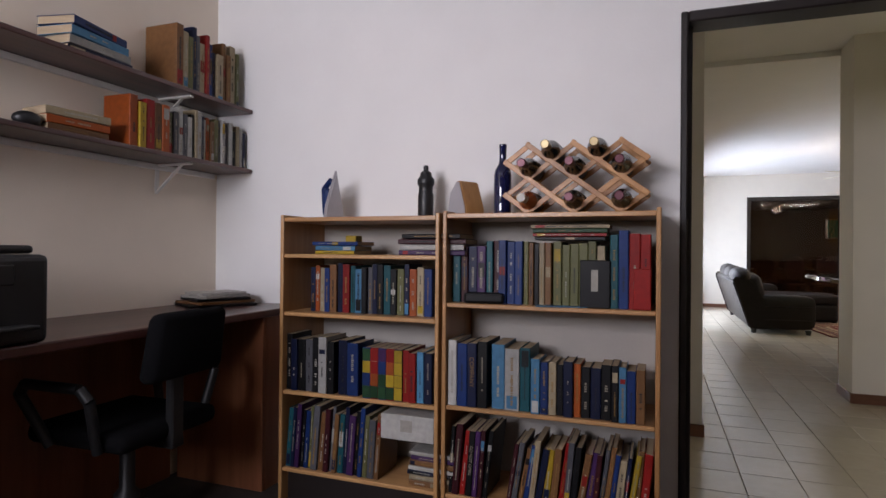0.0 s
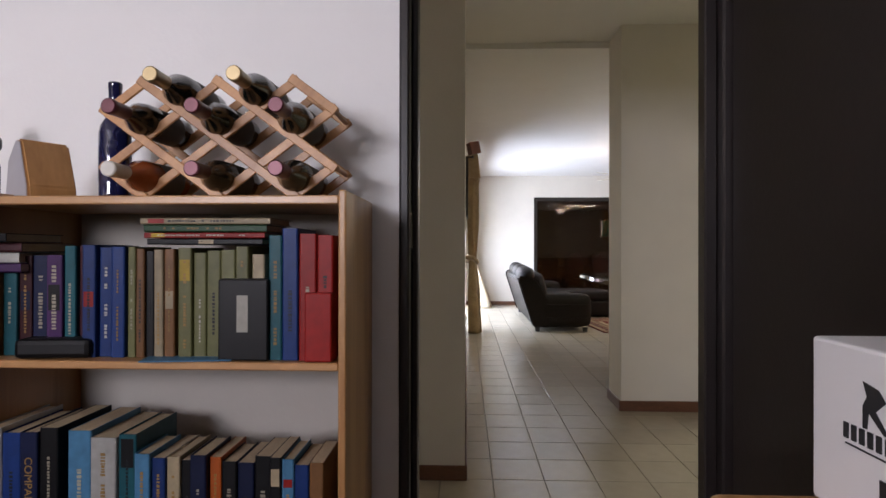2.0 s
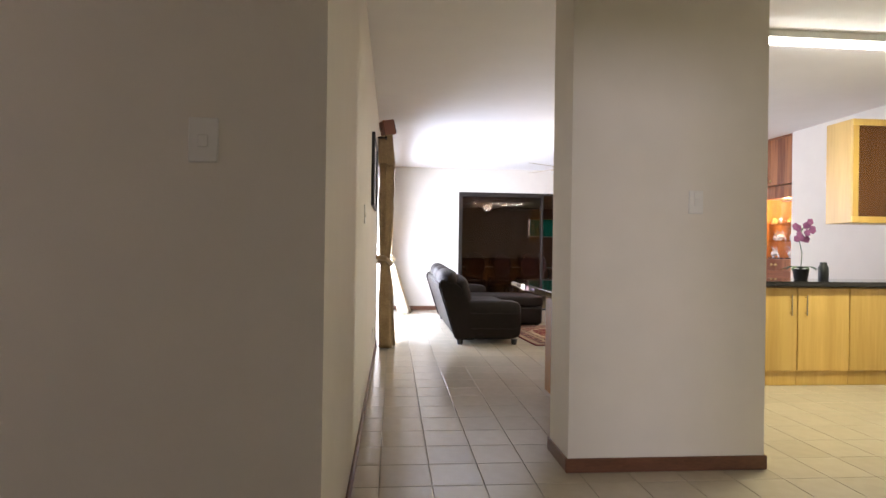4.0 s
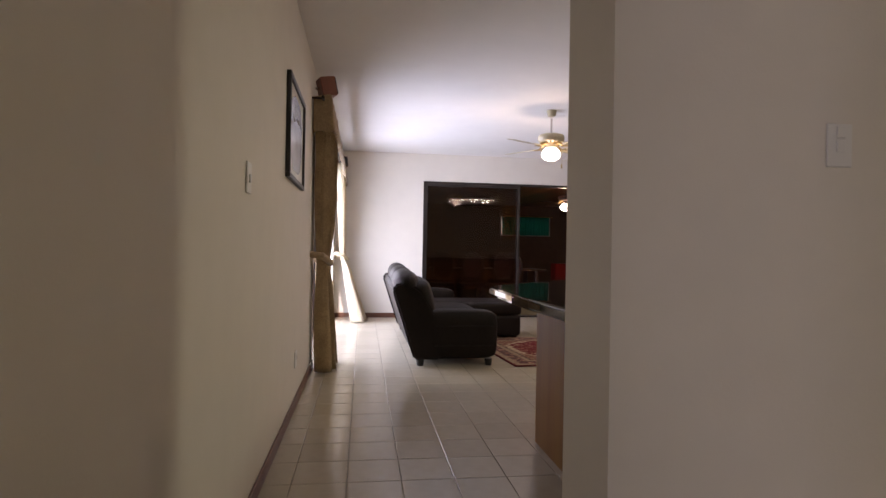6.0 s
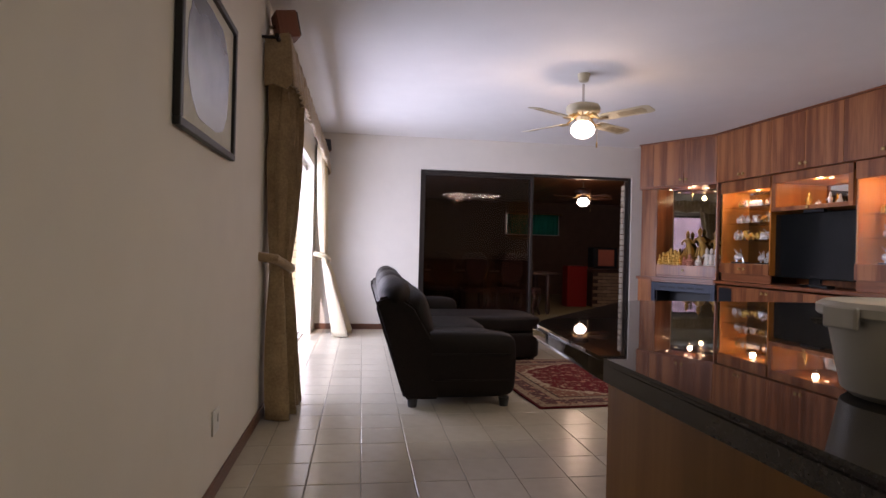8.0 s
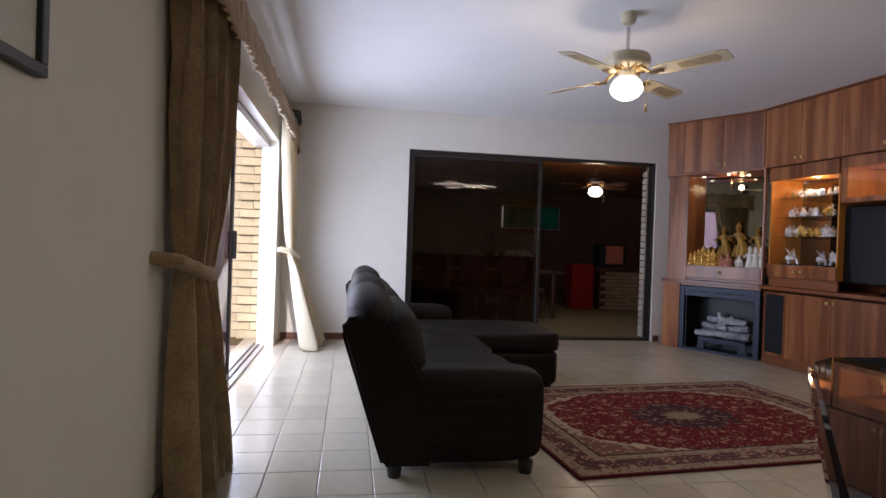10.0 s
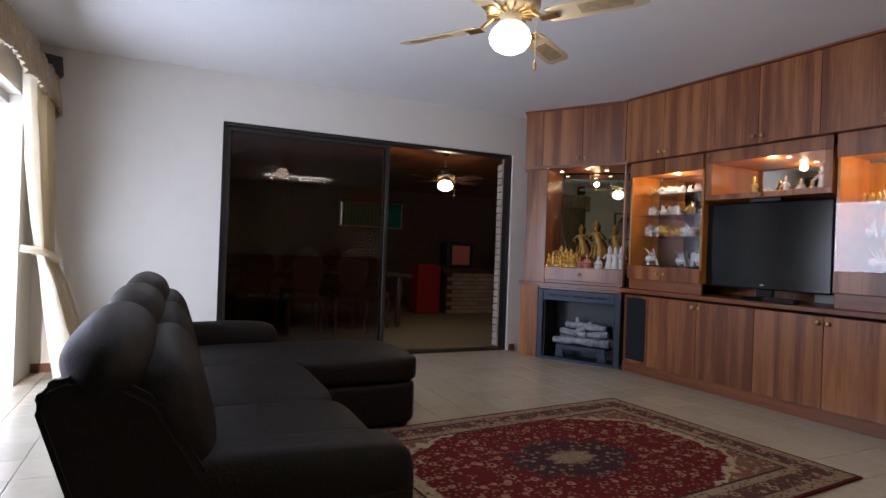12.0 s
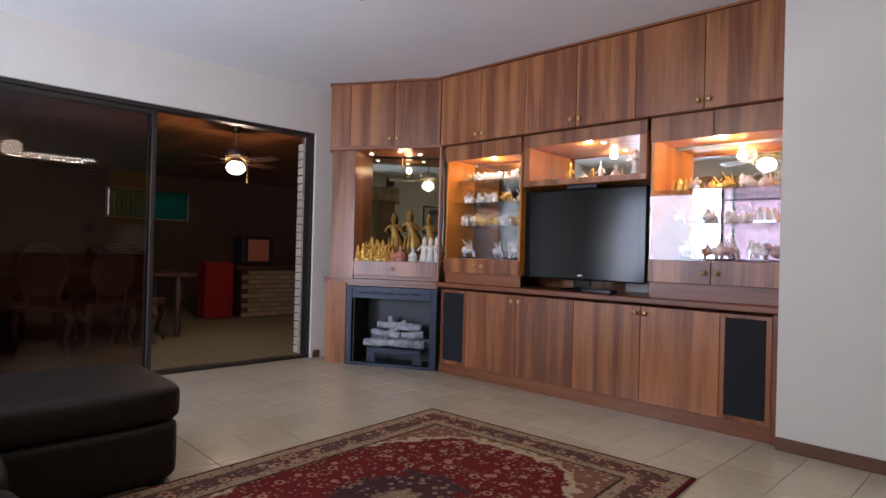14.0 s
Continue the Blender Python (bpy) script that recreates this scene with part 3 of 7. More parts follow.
crate("storage_box", pose(-0.055, BY + 0.02, 0.869), (0.115, 0.15, 0.185), book_mat(BLACKC), "small dark navy cardboard box before a row of books", "box", "panel")
crate("pocket_book", pose(0.118, BY + 0.012, 0.869), (0.062, 0.13, 0.155), book_mat(RED), "thick red clothbound pocket book with gilt edges", "book")
crate("spectacle_case", pose(-0.50, BY + 0.02, 0.869, 0, 0, 6), (0.17, 0.075, 0.045), book_mat(BLACKC), "dark oblong case lying on the shelf", "case", bev=0.012)
crate("yellow_tin", pose(-1.14, BY + 0.05, 1.066), (0.055, 0.06, 0.085), book_mat(YELLOW), "small yellow tin beside stacked books", "tin")
crate("document_box", pose(-0.84, BY + 0.02, 0.262), (0.25, 0.2, 0.11), book_mat(WHITEC), "white label box on the stacked papers", "box", "panel")
bm = bmesh.new()
cube(bm, -0.1, 0, 0, 0.1, 0.09, 0.003)
single("magazine", bm, book_mat(SKY), pose(-0.18, BY + 0.004, 0.869, 0, 0, 8), "folded blue and yellow leaflet on the shelf", "magazine")

# ---- things on the bookcases ----
M_WINE_GL = material("dark_bottle_glass", (0.012, 0.014, 0.012), 0.24, grain=5, vary=0.2, bump=0, coat=0.5)
M_BLUE_GL = material("dark_blue_glass", (0.008, 0.010, 0.05), 0.07, grain=5, vary=0.2, bump=0, coat=0.5)
M_AMBER = material("amber_glass", (0.30, 0.06, 0.012), 0.10, grain=5, vary=0.2, bump=0, coat=0.5)
M_FOIL = material("wine_foil", (0.07, 0.010, 0.018), 0.35, metal=0.4, bump=0)
M_FOIL_G = material("gold_foil", (0.30, 0.23, 0.12), 0.35, metal=0.6, bump=0)
M_LABEL = material("paper_label", (0.62, 0.60, 0.54), 0.7, grain=30, vary=0.1)
M_LABEL_D = material("dark_paper_label", (0.07, 0.055, 0.04), 0.7, grain=30, vary=0.2)
M_PINE = wood("pine_slats", (0.33, 0.145, 0.045), (0.48, 0.24, 0.085), 0.5, across=(1, 1, 0.1))
BOTTLE = [(0.004, 0.022), (0.020, 0.012), (0.028, 0.001), (0.033, 0.0), (0.0365, 0.005), (0.037, 0.02), (0.037, 0.17), (0.033, 0.192), (0.018, 0.218), (0.0145, 0.235), (0.0140, 0.285), (0.0155, 0.287), (0.0155, 0.298), (0.0135, 0.30)]


def bottle(m, glass_mat, foil, label, group="", scale=1.0):
    bm = bmesh.new()
    turned(bm, [(r * scale, z * scale) for r, z in BOTTLE], 20)
    b = single("wine_bottle", bm, glass_mat, m, label, "bottle", group, smooth=True)
    bm = bmesh.new()
    turned(bm, [(r * scale, z * scale) for r, z in ((0.0150, 0.240), (0.0155, 0.284), (0.0165, 0.286), (0.0165, 0.299), (0.014, 0.3015))], 16)
    part("foil_capsule", bm, foil, b, smooth=True)
    bm = bmesh.new()
    turned(bm, [(r * scale, z * scale) for r, z in ((0.0374, 0.05), (0.0376, 0.051), (0.0376, 0.14), (0.0374, 0.141))], 20)
    part("paper_label", bm, M_LABEL_D if glass_mat is not M_BLUE_GL else M_BLUE_GL, b, smooth=True)
    return b


bottle(pose(-0.475, BY + 0.22, 1.243), M_BLUE_GL, M_BLUE_GL, "tall dark blue glass bottle standing on the bookcase", scale=1.05)

# lattice wine rack: crossing slats front and back, dowels between
RX, RZ, RY, CX = -0.43, 1.243, BY + 0.105, 0.186
rack = thing("wine_rack", pose(RX, RY, RZ), "folding pine lattice wine rack holding nine bottles", "wine rack")


def slat(x0, z0, x1, z1, y):
    a, b = Vector((x0, y, z0)), Vector((x1, y, z1))
    L = (b - a).length
    bm = bmesh.new()
    cube(bm, -L / 2 - 0.012, -0.004, -0.011, L / 2 + 0.012, 0.004, 0.011, bevel=0.002)
    part("slat", bm, M_PINE, rack, m=Matrix.Translation((a + b) / 2) @ pose(0, 0, 0, 0, -math.degrees(math.atan2(z1 - z0, x1 - x0)), 0))


# slats run along both diagonals of a grid of diamonds CX wide, 0.11 high
HC, VC = CX / 2, 0.069
RISE = [((0, 4), (1.0, 5.0)), ((0, 2), (3.0, 5.0)), ((1, 1), (5.0, 5.0)), ((3, 1), (6, 4)), ((5, 1), (6, 2))]
FALL = [((0, 2), (1, 1)), ((0, 4), (3, 1)), ((1.0, 5.0), (5, 1)), ((3.0, 5.0), (6, 2)), ((5.0, 5.0), (6, 4))]
for y in (0.0, 0.16):
    for (a0, c0), (a1, c1) in RISE:
        slat(a0 * HC, (c0 - 0.88) * VC, a1 * HC, (c1 - 0.88) * VC, y + 0.009)
    for (a0, c0), (a1, c1) in FALL:
        slat(a0 * HC, (c0 - 0.88) * VC, a1 * HC, (c1 - 0.88) * VC, y)
for x, c in ((1, 1), (3, 1), (5, 1), (0, 2), (6, 2), (0, 4), (6, 4)):
    bm = bmesh.new()
    tube(bm, (x * HC, 0.0, (c - 0.88) * VC + 0.001), (x * HC, 0.169, (c - 0.88) * VC + 0.001), 0.0065, seg=10)
    part("dowel", bm, M_PINE, rack)
for a, cz, gm, fo in ((1, 0.055, M_AMBER, M_LABEL), (3, 0.055, M_WINE_GL, M_FOIL), (5, 0.055, M_WINE_GL, M_FOIL), (1, 0.193, M_WINE_GL, M_FOIL), (3, 0.193, M_WINE_GL, M_FOIL), (5, 0.193, M_WINE_GL, M_FOIL), (2, 0.262, M_WINE_GL, M_FOIL_G), (4, 0.262, M_WINE_GL, M_FOIL_G)):
    bottle(pose(RX + a * HC, RY + 0.19, RZ + cz, 90, 0, 0), gm, fo, "dark wine bottle lying in the lattice rack" if gm is M_WINE_GL else "amber glass bottle lying in the lattice rack", "bottles in the wine rack", 1.08)

# turned black flask, wedge clocks, steam iron shaped stand
bm = bmesh.new()
turned(bm, [(0.034, 0), (0.037, 0.01), (0.037, 0.11), (0.033, 0.125), (0.033, 0.15), (0.038, 0.158), (0.038, 0.185), (0.028, 0.20), (0.026, 0.215), (0.012, 0.225), (0.012, 0.245), (0.005, 0.25)], 24)
fl = single("drinking_flask", bm, M_BLACK, pose(-0.85, BY + 0.24, 1.236), "black turned drinking flask with a ribbed cap", "flask", smooth=True)
bm = bmesh.new()
turned(bm, [(0.0385, 0), (0.040, 0.004), (0.040, 0.022), (0.0385, 0.026)], 24, (0, 0, 0.159))
part("cap_ring", bm, M_BLACK, fl, smooth=True)
M_SILVER = material("silver_card", (0.48, 0.47, 0.50), 0.35, metal=0.3, bump=0)
bm = bmesh.new()
pr = [(-0.062, 0.0), (0.062, 0.0), (0.06, 0.03), (0.02, 0.145), (0.0, 0.15), (-0.045, 0.10)]
vs = prism(bm, pr, 0, 0.11)
bmesh.ops.rotate(bm, cent=(0, 0, 0), matrix=Matrix.Rotation(radians(90), 3, "X"), verts=vs)
bmesh.ops.bevel(bm, geom=bm.edges[:], offset=0.005, segments=2, affect="EDGES")
ck = single("table_clock", bm, M_OAK, pose(-0.595, BY + 0.20, 1.243, 0, 0, -30), "small wedge-shaped wooden table clock with a grey face", "clock")
bm = bmesh.new()
vs = prism(bm, [(x * 0.9, z * 0.94 + 0.003) for x, z in pr], 0, 0.002)
bmesh.ops.rotate(bm, cent=(0, 0, 0), matrix=Matrix.Rotation(radians(90), 3, "X"), verts=vs)
part("face", bm, M_SILVER, ck, "pale grey face", m=pose(0, -0.11, 0))
bm = bmesh.new()
vs = prism(bm, [(-0.055, 0.0), (0.055, 0.0), (0.05, 0.06), (0.0, 0.24), (-0.05, 0.06)], 0, 0.02)
bmesh.ops.rotate(bm, cent=(0, 0, 0), matrix=Matrix.Rotation(radians(86), 3, "X"), verts=vs)
bmesh.ops.bevel(bm, geom=bm.edges[:], offset=0.006, segments=2, affect="EDGES")
ir = single("steam_iron", bm, M_SILVER, pose(-1.31, BY + 0.19, 1.238, 0, 0, -112), "grey and blue steam iron standing on its heel", "iron")
bm = bmesh.new()
for a, b in (((0, -0.03, 0.02), (0, -0.075, 0.05)), ((0, -0.075, 0.05), (0, -0.085, 0.15)), ((0, -0.085, 0.15), (0, -0.03, 0.19))):
    tube(bm, a, b, 0.014, seg=12)
part("handle", bm, book_mat(BLUE), ir, "blue handle", smooth=True)
box_part("body", (-0.035, -0.06, 0.012, 0.035, -0.018, 0.15), book_mat(BLUE), ir, bevel=0.012)

# ---- wall shelves ----
M_MAHOG = wood("dark_mahogany", (0.045, 0.014, 0.012), (0.10, 0.035, 0.028), 0.35, across=(1, 0.06, 1), coat=0.3)
GS = "books on the wall shelves"
for z in (1.86, 1.53):
    s = thing("wall_shelf", pose(-2.198, 1.985, z), "dark mahogany board shelf on white brackets, books along it", "shelf", "wall shelves")
    bm = bmesh.new()
    cube(bm, 0, -2.9, -0.022, 0.25, 0, 0, bevel=0.005, seg=2)
    part("board", bm, M_MAHOG, s)
    for y in (-0.42, -1.45, -2.4):
        bm = bmesh.new()
        cube(bm, 0.0, y - 0.012, -0.16, 0.006, y + 0.012, -0.0225)
        cube(bm, 0.006, y - 0.012, -0.032, 0.22, y + 0.012, -0.0225)
        vs = cube(bm, -0.003, y - 0.009, -0.12, 0.003, y + 0.009, 0.12)
        bmesh.ops.rotate(bm, cent=(0, y, 0), matrix=Matrix.Rotation(radians(50), 3, "Y"), verts=vs)
        bmesh.ops.translate(bm, vec=(0.09, 0, -0.09), verts=vs)
        part("bracket", bm, M_WHITEP, s, "white metal bracket")
    box_part("batten", (0.0, -2.85, -0.05, 0.018, -0.03, -0.0225), M_WHITEP, s)
WS = "on the mahogany wall shelf"
row(1.48, 1.97, 1.86, -1.99, (0.24, 0.33), (0.02, 0.046), (TAN, CREAMC, OLIVE, NAVY, GREY, CREAMC, RED, BLUE, NAVY, CREAMC, TAN), GS, WS, 0.18, 90)
row(1.44, 1.97, 1.53, -1.98, (0.19, 0.245), (0.014, 0.034), (OLIVE, GREY, WHITEC, GREY, WHITEC, BLACKC, CREAMC, WHITEC, NAVY, WHITEC, ORANGE, TAN), GS, WS, 0.16, 90)
row(1.22, 1.44, 1.53, -1.97, (0.19, 0.23), (0.03, 0.05), (ORANGE, YELLOW, RED, TAN), GS, WS, 0.16, 90)
for k in range(4):
    c = (NAVY, WHITEC, SKY, BLUE)[k]
    book(pose(-2.02, 1.11, 1.861 + 0.018 + k * 0.037, 0, 0, 90 + 4 * k) @ pose(-0.15, 0, 0, 0, 90, 0), 0.035, 0.30, 0.17, c, GS, True, WS)
for k in range(3):
    book(pose(-2.0, 1.01, 1.531 + 0.016 + k * 0.034, 0, 0, 90 - 3 * k) @ pose(-0.14, 0, 0, 0, 90, 0), 0.032, 0.26, 0.16, (TAN, ORANGE, CREAMC)[k], GS, True, WS)
bm = bmesh.new()
turned(bm, [(0.018, 0), (0.02, 0.01), (0.016, 0.05), (0.018, 0.08), (0.010, 0.10), (0.004, 0.115)], 14)
single("figurine", bm, M_MAHOG, pose(-2.07, 0.72, 1.531), "small dark carved figurine on the shelf", "figurine", smooth=True)
bm = bmesh.new()
bmesh.ops.create_uvsphere(bm, u_segments=16, v_segments=8, radius=0.045, matrix=Matrix.Translation((0, 0, 0.032)) @ Matrix.Diagonal((0.8, 1.2, 0.7, 1)))
single("pebble_ornament", bm, M_BLACK, pose(-2.04, 0.82, 1.531), "rounded black stone ornament on the shelf", "ornament", smooth=True)

# ---- desk, chair, printer ----
dk = thing("desk", pose(-2.198, 1.985, 0), "long dark mahogany built-in desk along the study wall", "desk")
bm = bmesh.new()
cube(bm, 0, -3.6, 0.757, 0.60, 0, 0.792, bevel=0.006, seg=2)
part("desk_top", bm, M_MAHOG, dk)
M_MAHOG_U = wood("mahogany_upright", (0.19, 0.066, 0.028), (0.27, 0.10, 0.046), 0.4, coat=0.1)
box_part("side_panel", (0.05, -0.32, BASE, 0.58, -0.30, 0.756), M_MAHOG_U, dk)
box_part("side_panel", (0.56, -0.30, BASE, 0.58, -0.006, 0.756), M_MAHOG_U, dk)
for z in (0.36, 0.60):
    box_part("inner_shelf", (0.06, -0.298, z, 0.558, -0.01, z + 0.018), M_MAHOG_U, dk)
box_part("back_panel", (0.004, -3.47, BASE, 0.02, -0.33, 0.756), M_MAHOG_U, dk, "dark mahogany modesty panel")
box_part("leg_panel", (0.021, -3.5, BASE, 0.56, -3.48, 0.756), M_MAHOG_U, dk)
for k, (w, d, c) in enumerate(((0.34, 0.26, BLACKC), (0.31, 0.24, TAN), (0.28, 0.22, BLACKC), (0.27, 0.21, WHITEC), (0.24, 0.19, WHITEC))):
    bm = bmesh.new()
    cube(bm, -w / 2, -d / 2, 0, w / 2, d / 2, 0.013, bevel=0.002)
    single("paper_folder", bm, book_mat(c), pose(-1.99, 1.76, 0.793 + 0.0145 * k, 0, 0, 60 + (k * 37) % 23), "%s folder of papers stacked on the desk" % WORD[c], "papers", "stacked papers on the desk")
bm = bmesh.new()
cube(bm, -0.07, -0.05, 0, 0.07, 0.05, 0.05, bevel=0.006)
single("card_box", bm, M_CREAM, pose(-1.86, 1.84, 0.619), "small cream card box under the desk top", "box")
pr_ = thing("printer", pose(-1.80, 0.37, 0.793), "bulky black office printer on the desk", "printer")
bm = bmesh.new()
cube(bm, -0.27, -0.23, 0, 0.20, 0.23, 0.27, bevel=0.02, seg=3)
part("body", bm, M_BLACK, pr_)
bm = bmesh.new()
cube(bm, -0.24, -0.2, 0.272, 0.17, 0.2, 0.298, bevel=0.01, seg=2)
part("lid", bm, M_BLACK, pr_)
box_part("paper_tray", (0.19, -0.16, 0.05, 0.26, 0.16, 0.062), M_BLACK, pr_)
box_part("control_panel", (0.195, -0.12, 0.18, 0.206, 0.12, 0.24), M_BLACK, pr_)
SITE = Matrix()
M_FABRIC = material("black_upholstery", (0.005, 0.005, 0.006), 0.95, grain=90, vary=0.3, bump=0.5, bump_scale=300, spec=0.1)
ch = thing("office_chair", pose(-1.66, 0.95, 0, 0, 0, -88), "black upholstered office swivel chair with loop armrests", "chair")
bm = bmesh.new()
cube(bm, -0.23, -0.22, 0.43, 0.23, 0.22, 0.50, bevel=0.03, seg=3)
part("seat", bm, M_FABRIC, ch, smooth=True)
bm = bmesh.new()
vs = cube(bm, -0.18, 0.24, 0.655, 0.18, 0.30, 0.895, bevel=0.028, seg=3)
for v in bm.verts:
    v.co.y += 0.25 * v.co.x * v.co.x * -4 + (v.co.z - 0.6) * 0.15
    v.co.x *= 1 - max(0, v.co.z - 0.82) * 1.2
part("backrest", bm, M_FABRIC, ch, smooth=True)
bm = bmesh.new()
cube(bm, -0.03, 0.20, 0.40, 0.03, 0.235, 0.80, bevel=0.006)
cube(bm, -0.03, -0.02, 0.395, 0.03, 0.235, 0.425, bevel=0.004)
part("back_strut", bm, M_BLACK, ch)
for s in (-1, 1):
    bm = bmesh.new()
    pts = [(0.24 * s, 0.13, 0.44), (0.29 * s, 0.15, 0.62), (0.30 * s, 0.12, 0.66), (0.30 * s, -0.12, 0.66), (0.29 * s, -0.16, 0.62), (0.24 * s, -0.08, 0.44)]
    for a, b in zip(pts, pts[1:]):
        tube(bm, a, b, 0.018, seg=10)
    part("armrest", bm, M_BLACK, ch, smooth=True)
bm = bmesh.new()
turned(bm, [(0.05, 0.10), (0.045, 0.2), (0.028, 0.22), (0.026, 0.40), (0.06, 0.425)], 16)
part("gas_column", bm, M_BLACK, ch, smooth=True)
for k in range(5):
    a = 2 * math.pi * k / 5
    c, s = math.cos(a), math.sin(a)
    bm = bmesh.new()
    tube(bm, (0.03 * c, 0.03 * s, 0.13), (0.29 * c, 0.29 * s, 0.085), 0.026, 0.016, seg=8)
    leg = part("leg", bm, M_BLACK, ch)
    bm = bmesh.new()
    tube(bm, (0.29 * c - 0.02 * s, 0.29 * s + 0.02 * c, 0.03), (0.29 * c + 0.02 * s, 0.29 * s - 0.02 * c, 0.03), 0.03, seg=14)
    tube(bm, (0.29 * c, 0.29 * s, 0.03), (0.29 * c, 0.29 * s, 0.09), 0.008, seg=8)
    part("castor", bm, M_BLACK, leg)

# ---- oak cabinet by the door, boxes on it ----
oc = thing("filing_cabinet", pose(0.732, 0.15, 0), "low oak veneer filing cabinet with a rounded top beside the door", "cabinet")
box_part("body", (0.012, 0.012, 0, 0.54, 0.80, 0.83), M_OAK, oc)
bm = bmesh.new()
cube(bm, 0, 0, 0.832, 0.55, 0.815, 0.866, bevel=0.014, seg=3)
part("cabinet_top", bm, M_OAK, oc)
for z in (0.06, 0.44):
    dw = box_part("drawer_front", (0.0, 0.02, z, 0.0115, 0.795, z + 0.36), M_OAK, oc, bevel=0.003)
    bm = bmesh.new()
    tube(bm, (-0.018, 0.33, z + 0.29), (-0.018, 0.48, z + 0.29), 0.005, seg=8)
    tube(bm, (0, 0.33, z + 0.29), (-0.018, 0.33, z + 0.29), 0.005, seg=8)
    tube(bm, (0, 0.48, z + 0.29), (-0.018, 0.48, z + 0.29), 0.005, seg=8)
    part("handle", bm, M_CHROME, dw)
M_CARD = material("white_carton", (0.70, 0.69, 0.69), 0.55, grain=12, vary=0.05, bump=0.05)
INK = material("black_print", (0.02, 0.02, 0.022), 0.6, bump=0)
INKR = material("dark_red_print", (0.32, 0.03, 0.05), 0.6, bump=0)
INKG = material("grey_print", (0.25, 0.25, 0.26), 0.4, bump=0)
LEFT = pose(0, 0, 0, 90, 0, -90)
c1 = crate("carton", pose(1.0, 0.595, 0.867), (0.30, 0.36, 0.182), M_CARD, "white cardboard carton with a black printed emblem", "box")
bm = bmesh.new()
prism(bm, [(-0.018, -0.02), (-0.012, -0.02), (-0.01, -0.003), (0.012, -0.02), (0.017, -0.018), (0.0, 0.0), (0.014, 0.012), (0.004, 0.022), (-0.018, 0.026), (-0.012, 0.012), (-0.018, 0.002)], 0, 0.0008)
part("emblem", bm, INK, c1, m=pose(-0.151, 0.255, 0.123) @ LEFT)
slab_part("printed_text", [(-0.1515, 0.20 + 0.012 * k, 0.085, -0.15, 0.207 + 0.012 * k, 0.101) for k in range(9)] + [(-0.1515, 0.21, 0.079, -0.15, 0.30, 0.0805)], INK, c1)
slab_part("printed_picture", [(-0.1515, 0.19, 0.02, -0.15, 0.25, 0.06)], INK, c1)
slab_part("printed_text", [(-0.1522, 0.20, 0.028, -0.1516, 0.235, 0.046)], INKG, c1)
c2 = crate("carton", pose(1.0, 0.56, 1.050), (0.30, 0.27, 0.197), M_CARD, "white cookware carton showing steel pots", "box")
words("pot set", 0.034, INKR, c2, pose(-0.1512, 0.245, 0.10) @ LEFT @ pose(0, 0, 0, 0, 0, 90))
slab_part("printed_text", [(-0.1515, 0.18, 0.172, -0.15, 0.25, 0.178), (-0.1515, 0.17, 0.152, -0.15, 0.225, 0.156), (-0.1515, 0.17, 0.143, -0.15, 0.225, 0.147)], INKG, c2)
for cy, cz, r in ((0.20, 0.045, 0.032), (0.165, 0.10, 0.028), (0.12, 0.05, 0.036)):
    bm = bmesh.new()
    prism(bm, [(r * math.cos(a) , r * 0.62 * math.sin(a)) for a in [2 * math.pi * k / 20 for k in range(20)]], 0, 0.0009)
    prism(bm, [(-r, 0), (-r, -r * 0.75), (-r * 0.8, -r * 1.0), (r * 0.8, -r * 1.0), (r, -r * 0.75), (r, 0)], 0, 0.0006)
    part("printed_pot", bm, INKG, c2, m=pose(-0.1505, cy, cz) @ LEFT)

# ---- hall: skirting, switches, picture, loudspeakers ----
def skirting(boxes):
    for b in boxes:
        bm = bmesh.new()
        cube(bm, *b, bevel=0.004)
        setting("baseboard", bm, M_SKIRT, "brown stained wooden skirting board", "baseboard")


SK = 0.075
skirting([(-4.0, 3.157, 0, XL + 0.013, 3.169, SK), (XL + 0.001, 3.171, 0, XL + 0.013, 8.53, SK), (1.552, 4.457, 0, 2.653, 4.469, SK), (1.552, 4.471, 0, 1.564, 4.83, SK), (2.641, 4.471, 0, 2.653, 4.83, SK), (XL + 0.015, YF - 0.013, 0, GX0 - 0.01, YF - 0.001, SK), (XR - 0.013, 7.1, 0, XR - 0.001, 8.53, SK), (GX1 + 0.02, YF - 0.013, 0, GX1 + 0.1, YF - 0.001, SK)])


def switch_plate(m, label, keys=1):
    s = thing("light_switch", m, label, "switch")
    box_part("plate", (-0.04, -0.008, -0.062, 0.04, 0, 0.062), M_WHITEP, s, bevel=0.003)
    for k in range(keys):
        box_part("rocker", (-0.014, -0.014, -0.02 + 0.04 * k, 0.014, -0.008, 0.014 + 0.04 * k), M_WHITEP, s, bevel=0.002)
    return s


switch_plate(pose(0.117, 3.169, 1.445), "white plastic light switch on the passage wall")
switch_plate(pose(2.238, 4.469, 1.422), "white plastic light switch on the plaster pier", 2)
switch_plate(pose(XL + 0.001, 5.345, 1.377, 0, 0, 90), "white plastic dimmer switch on the hall wall")
s = thing("wall_socket", pose(XL + 0.001, 7.12, 0.335, 0, 0, 90), "white plastic wall socket above the skirting", "socket")
box_part("plate", (-0.055, -0.008, -0.055, 0.055, 0, 0.055), M_WHITEP, s)
box_part("rocker", (0.012, -0.013, -0.01, 0.032, -0.008, 0.03), M_WHITEP, s)

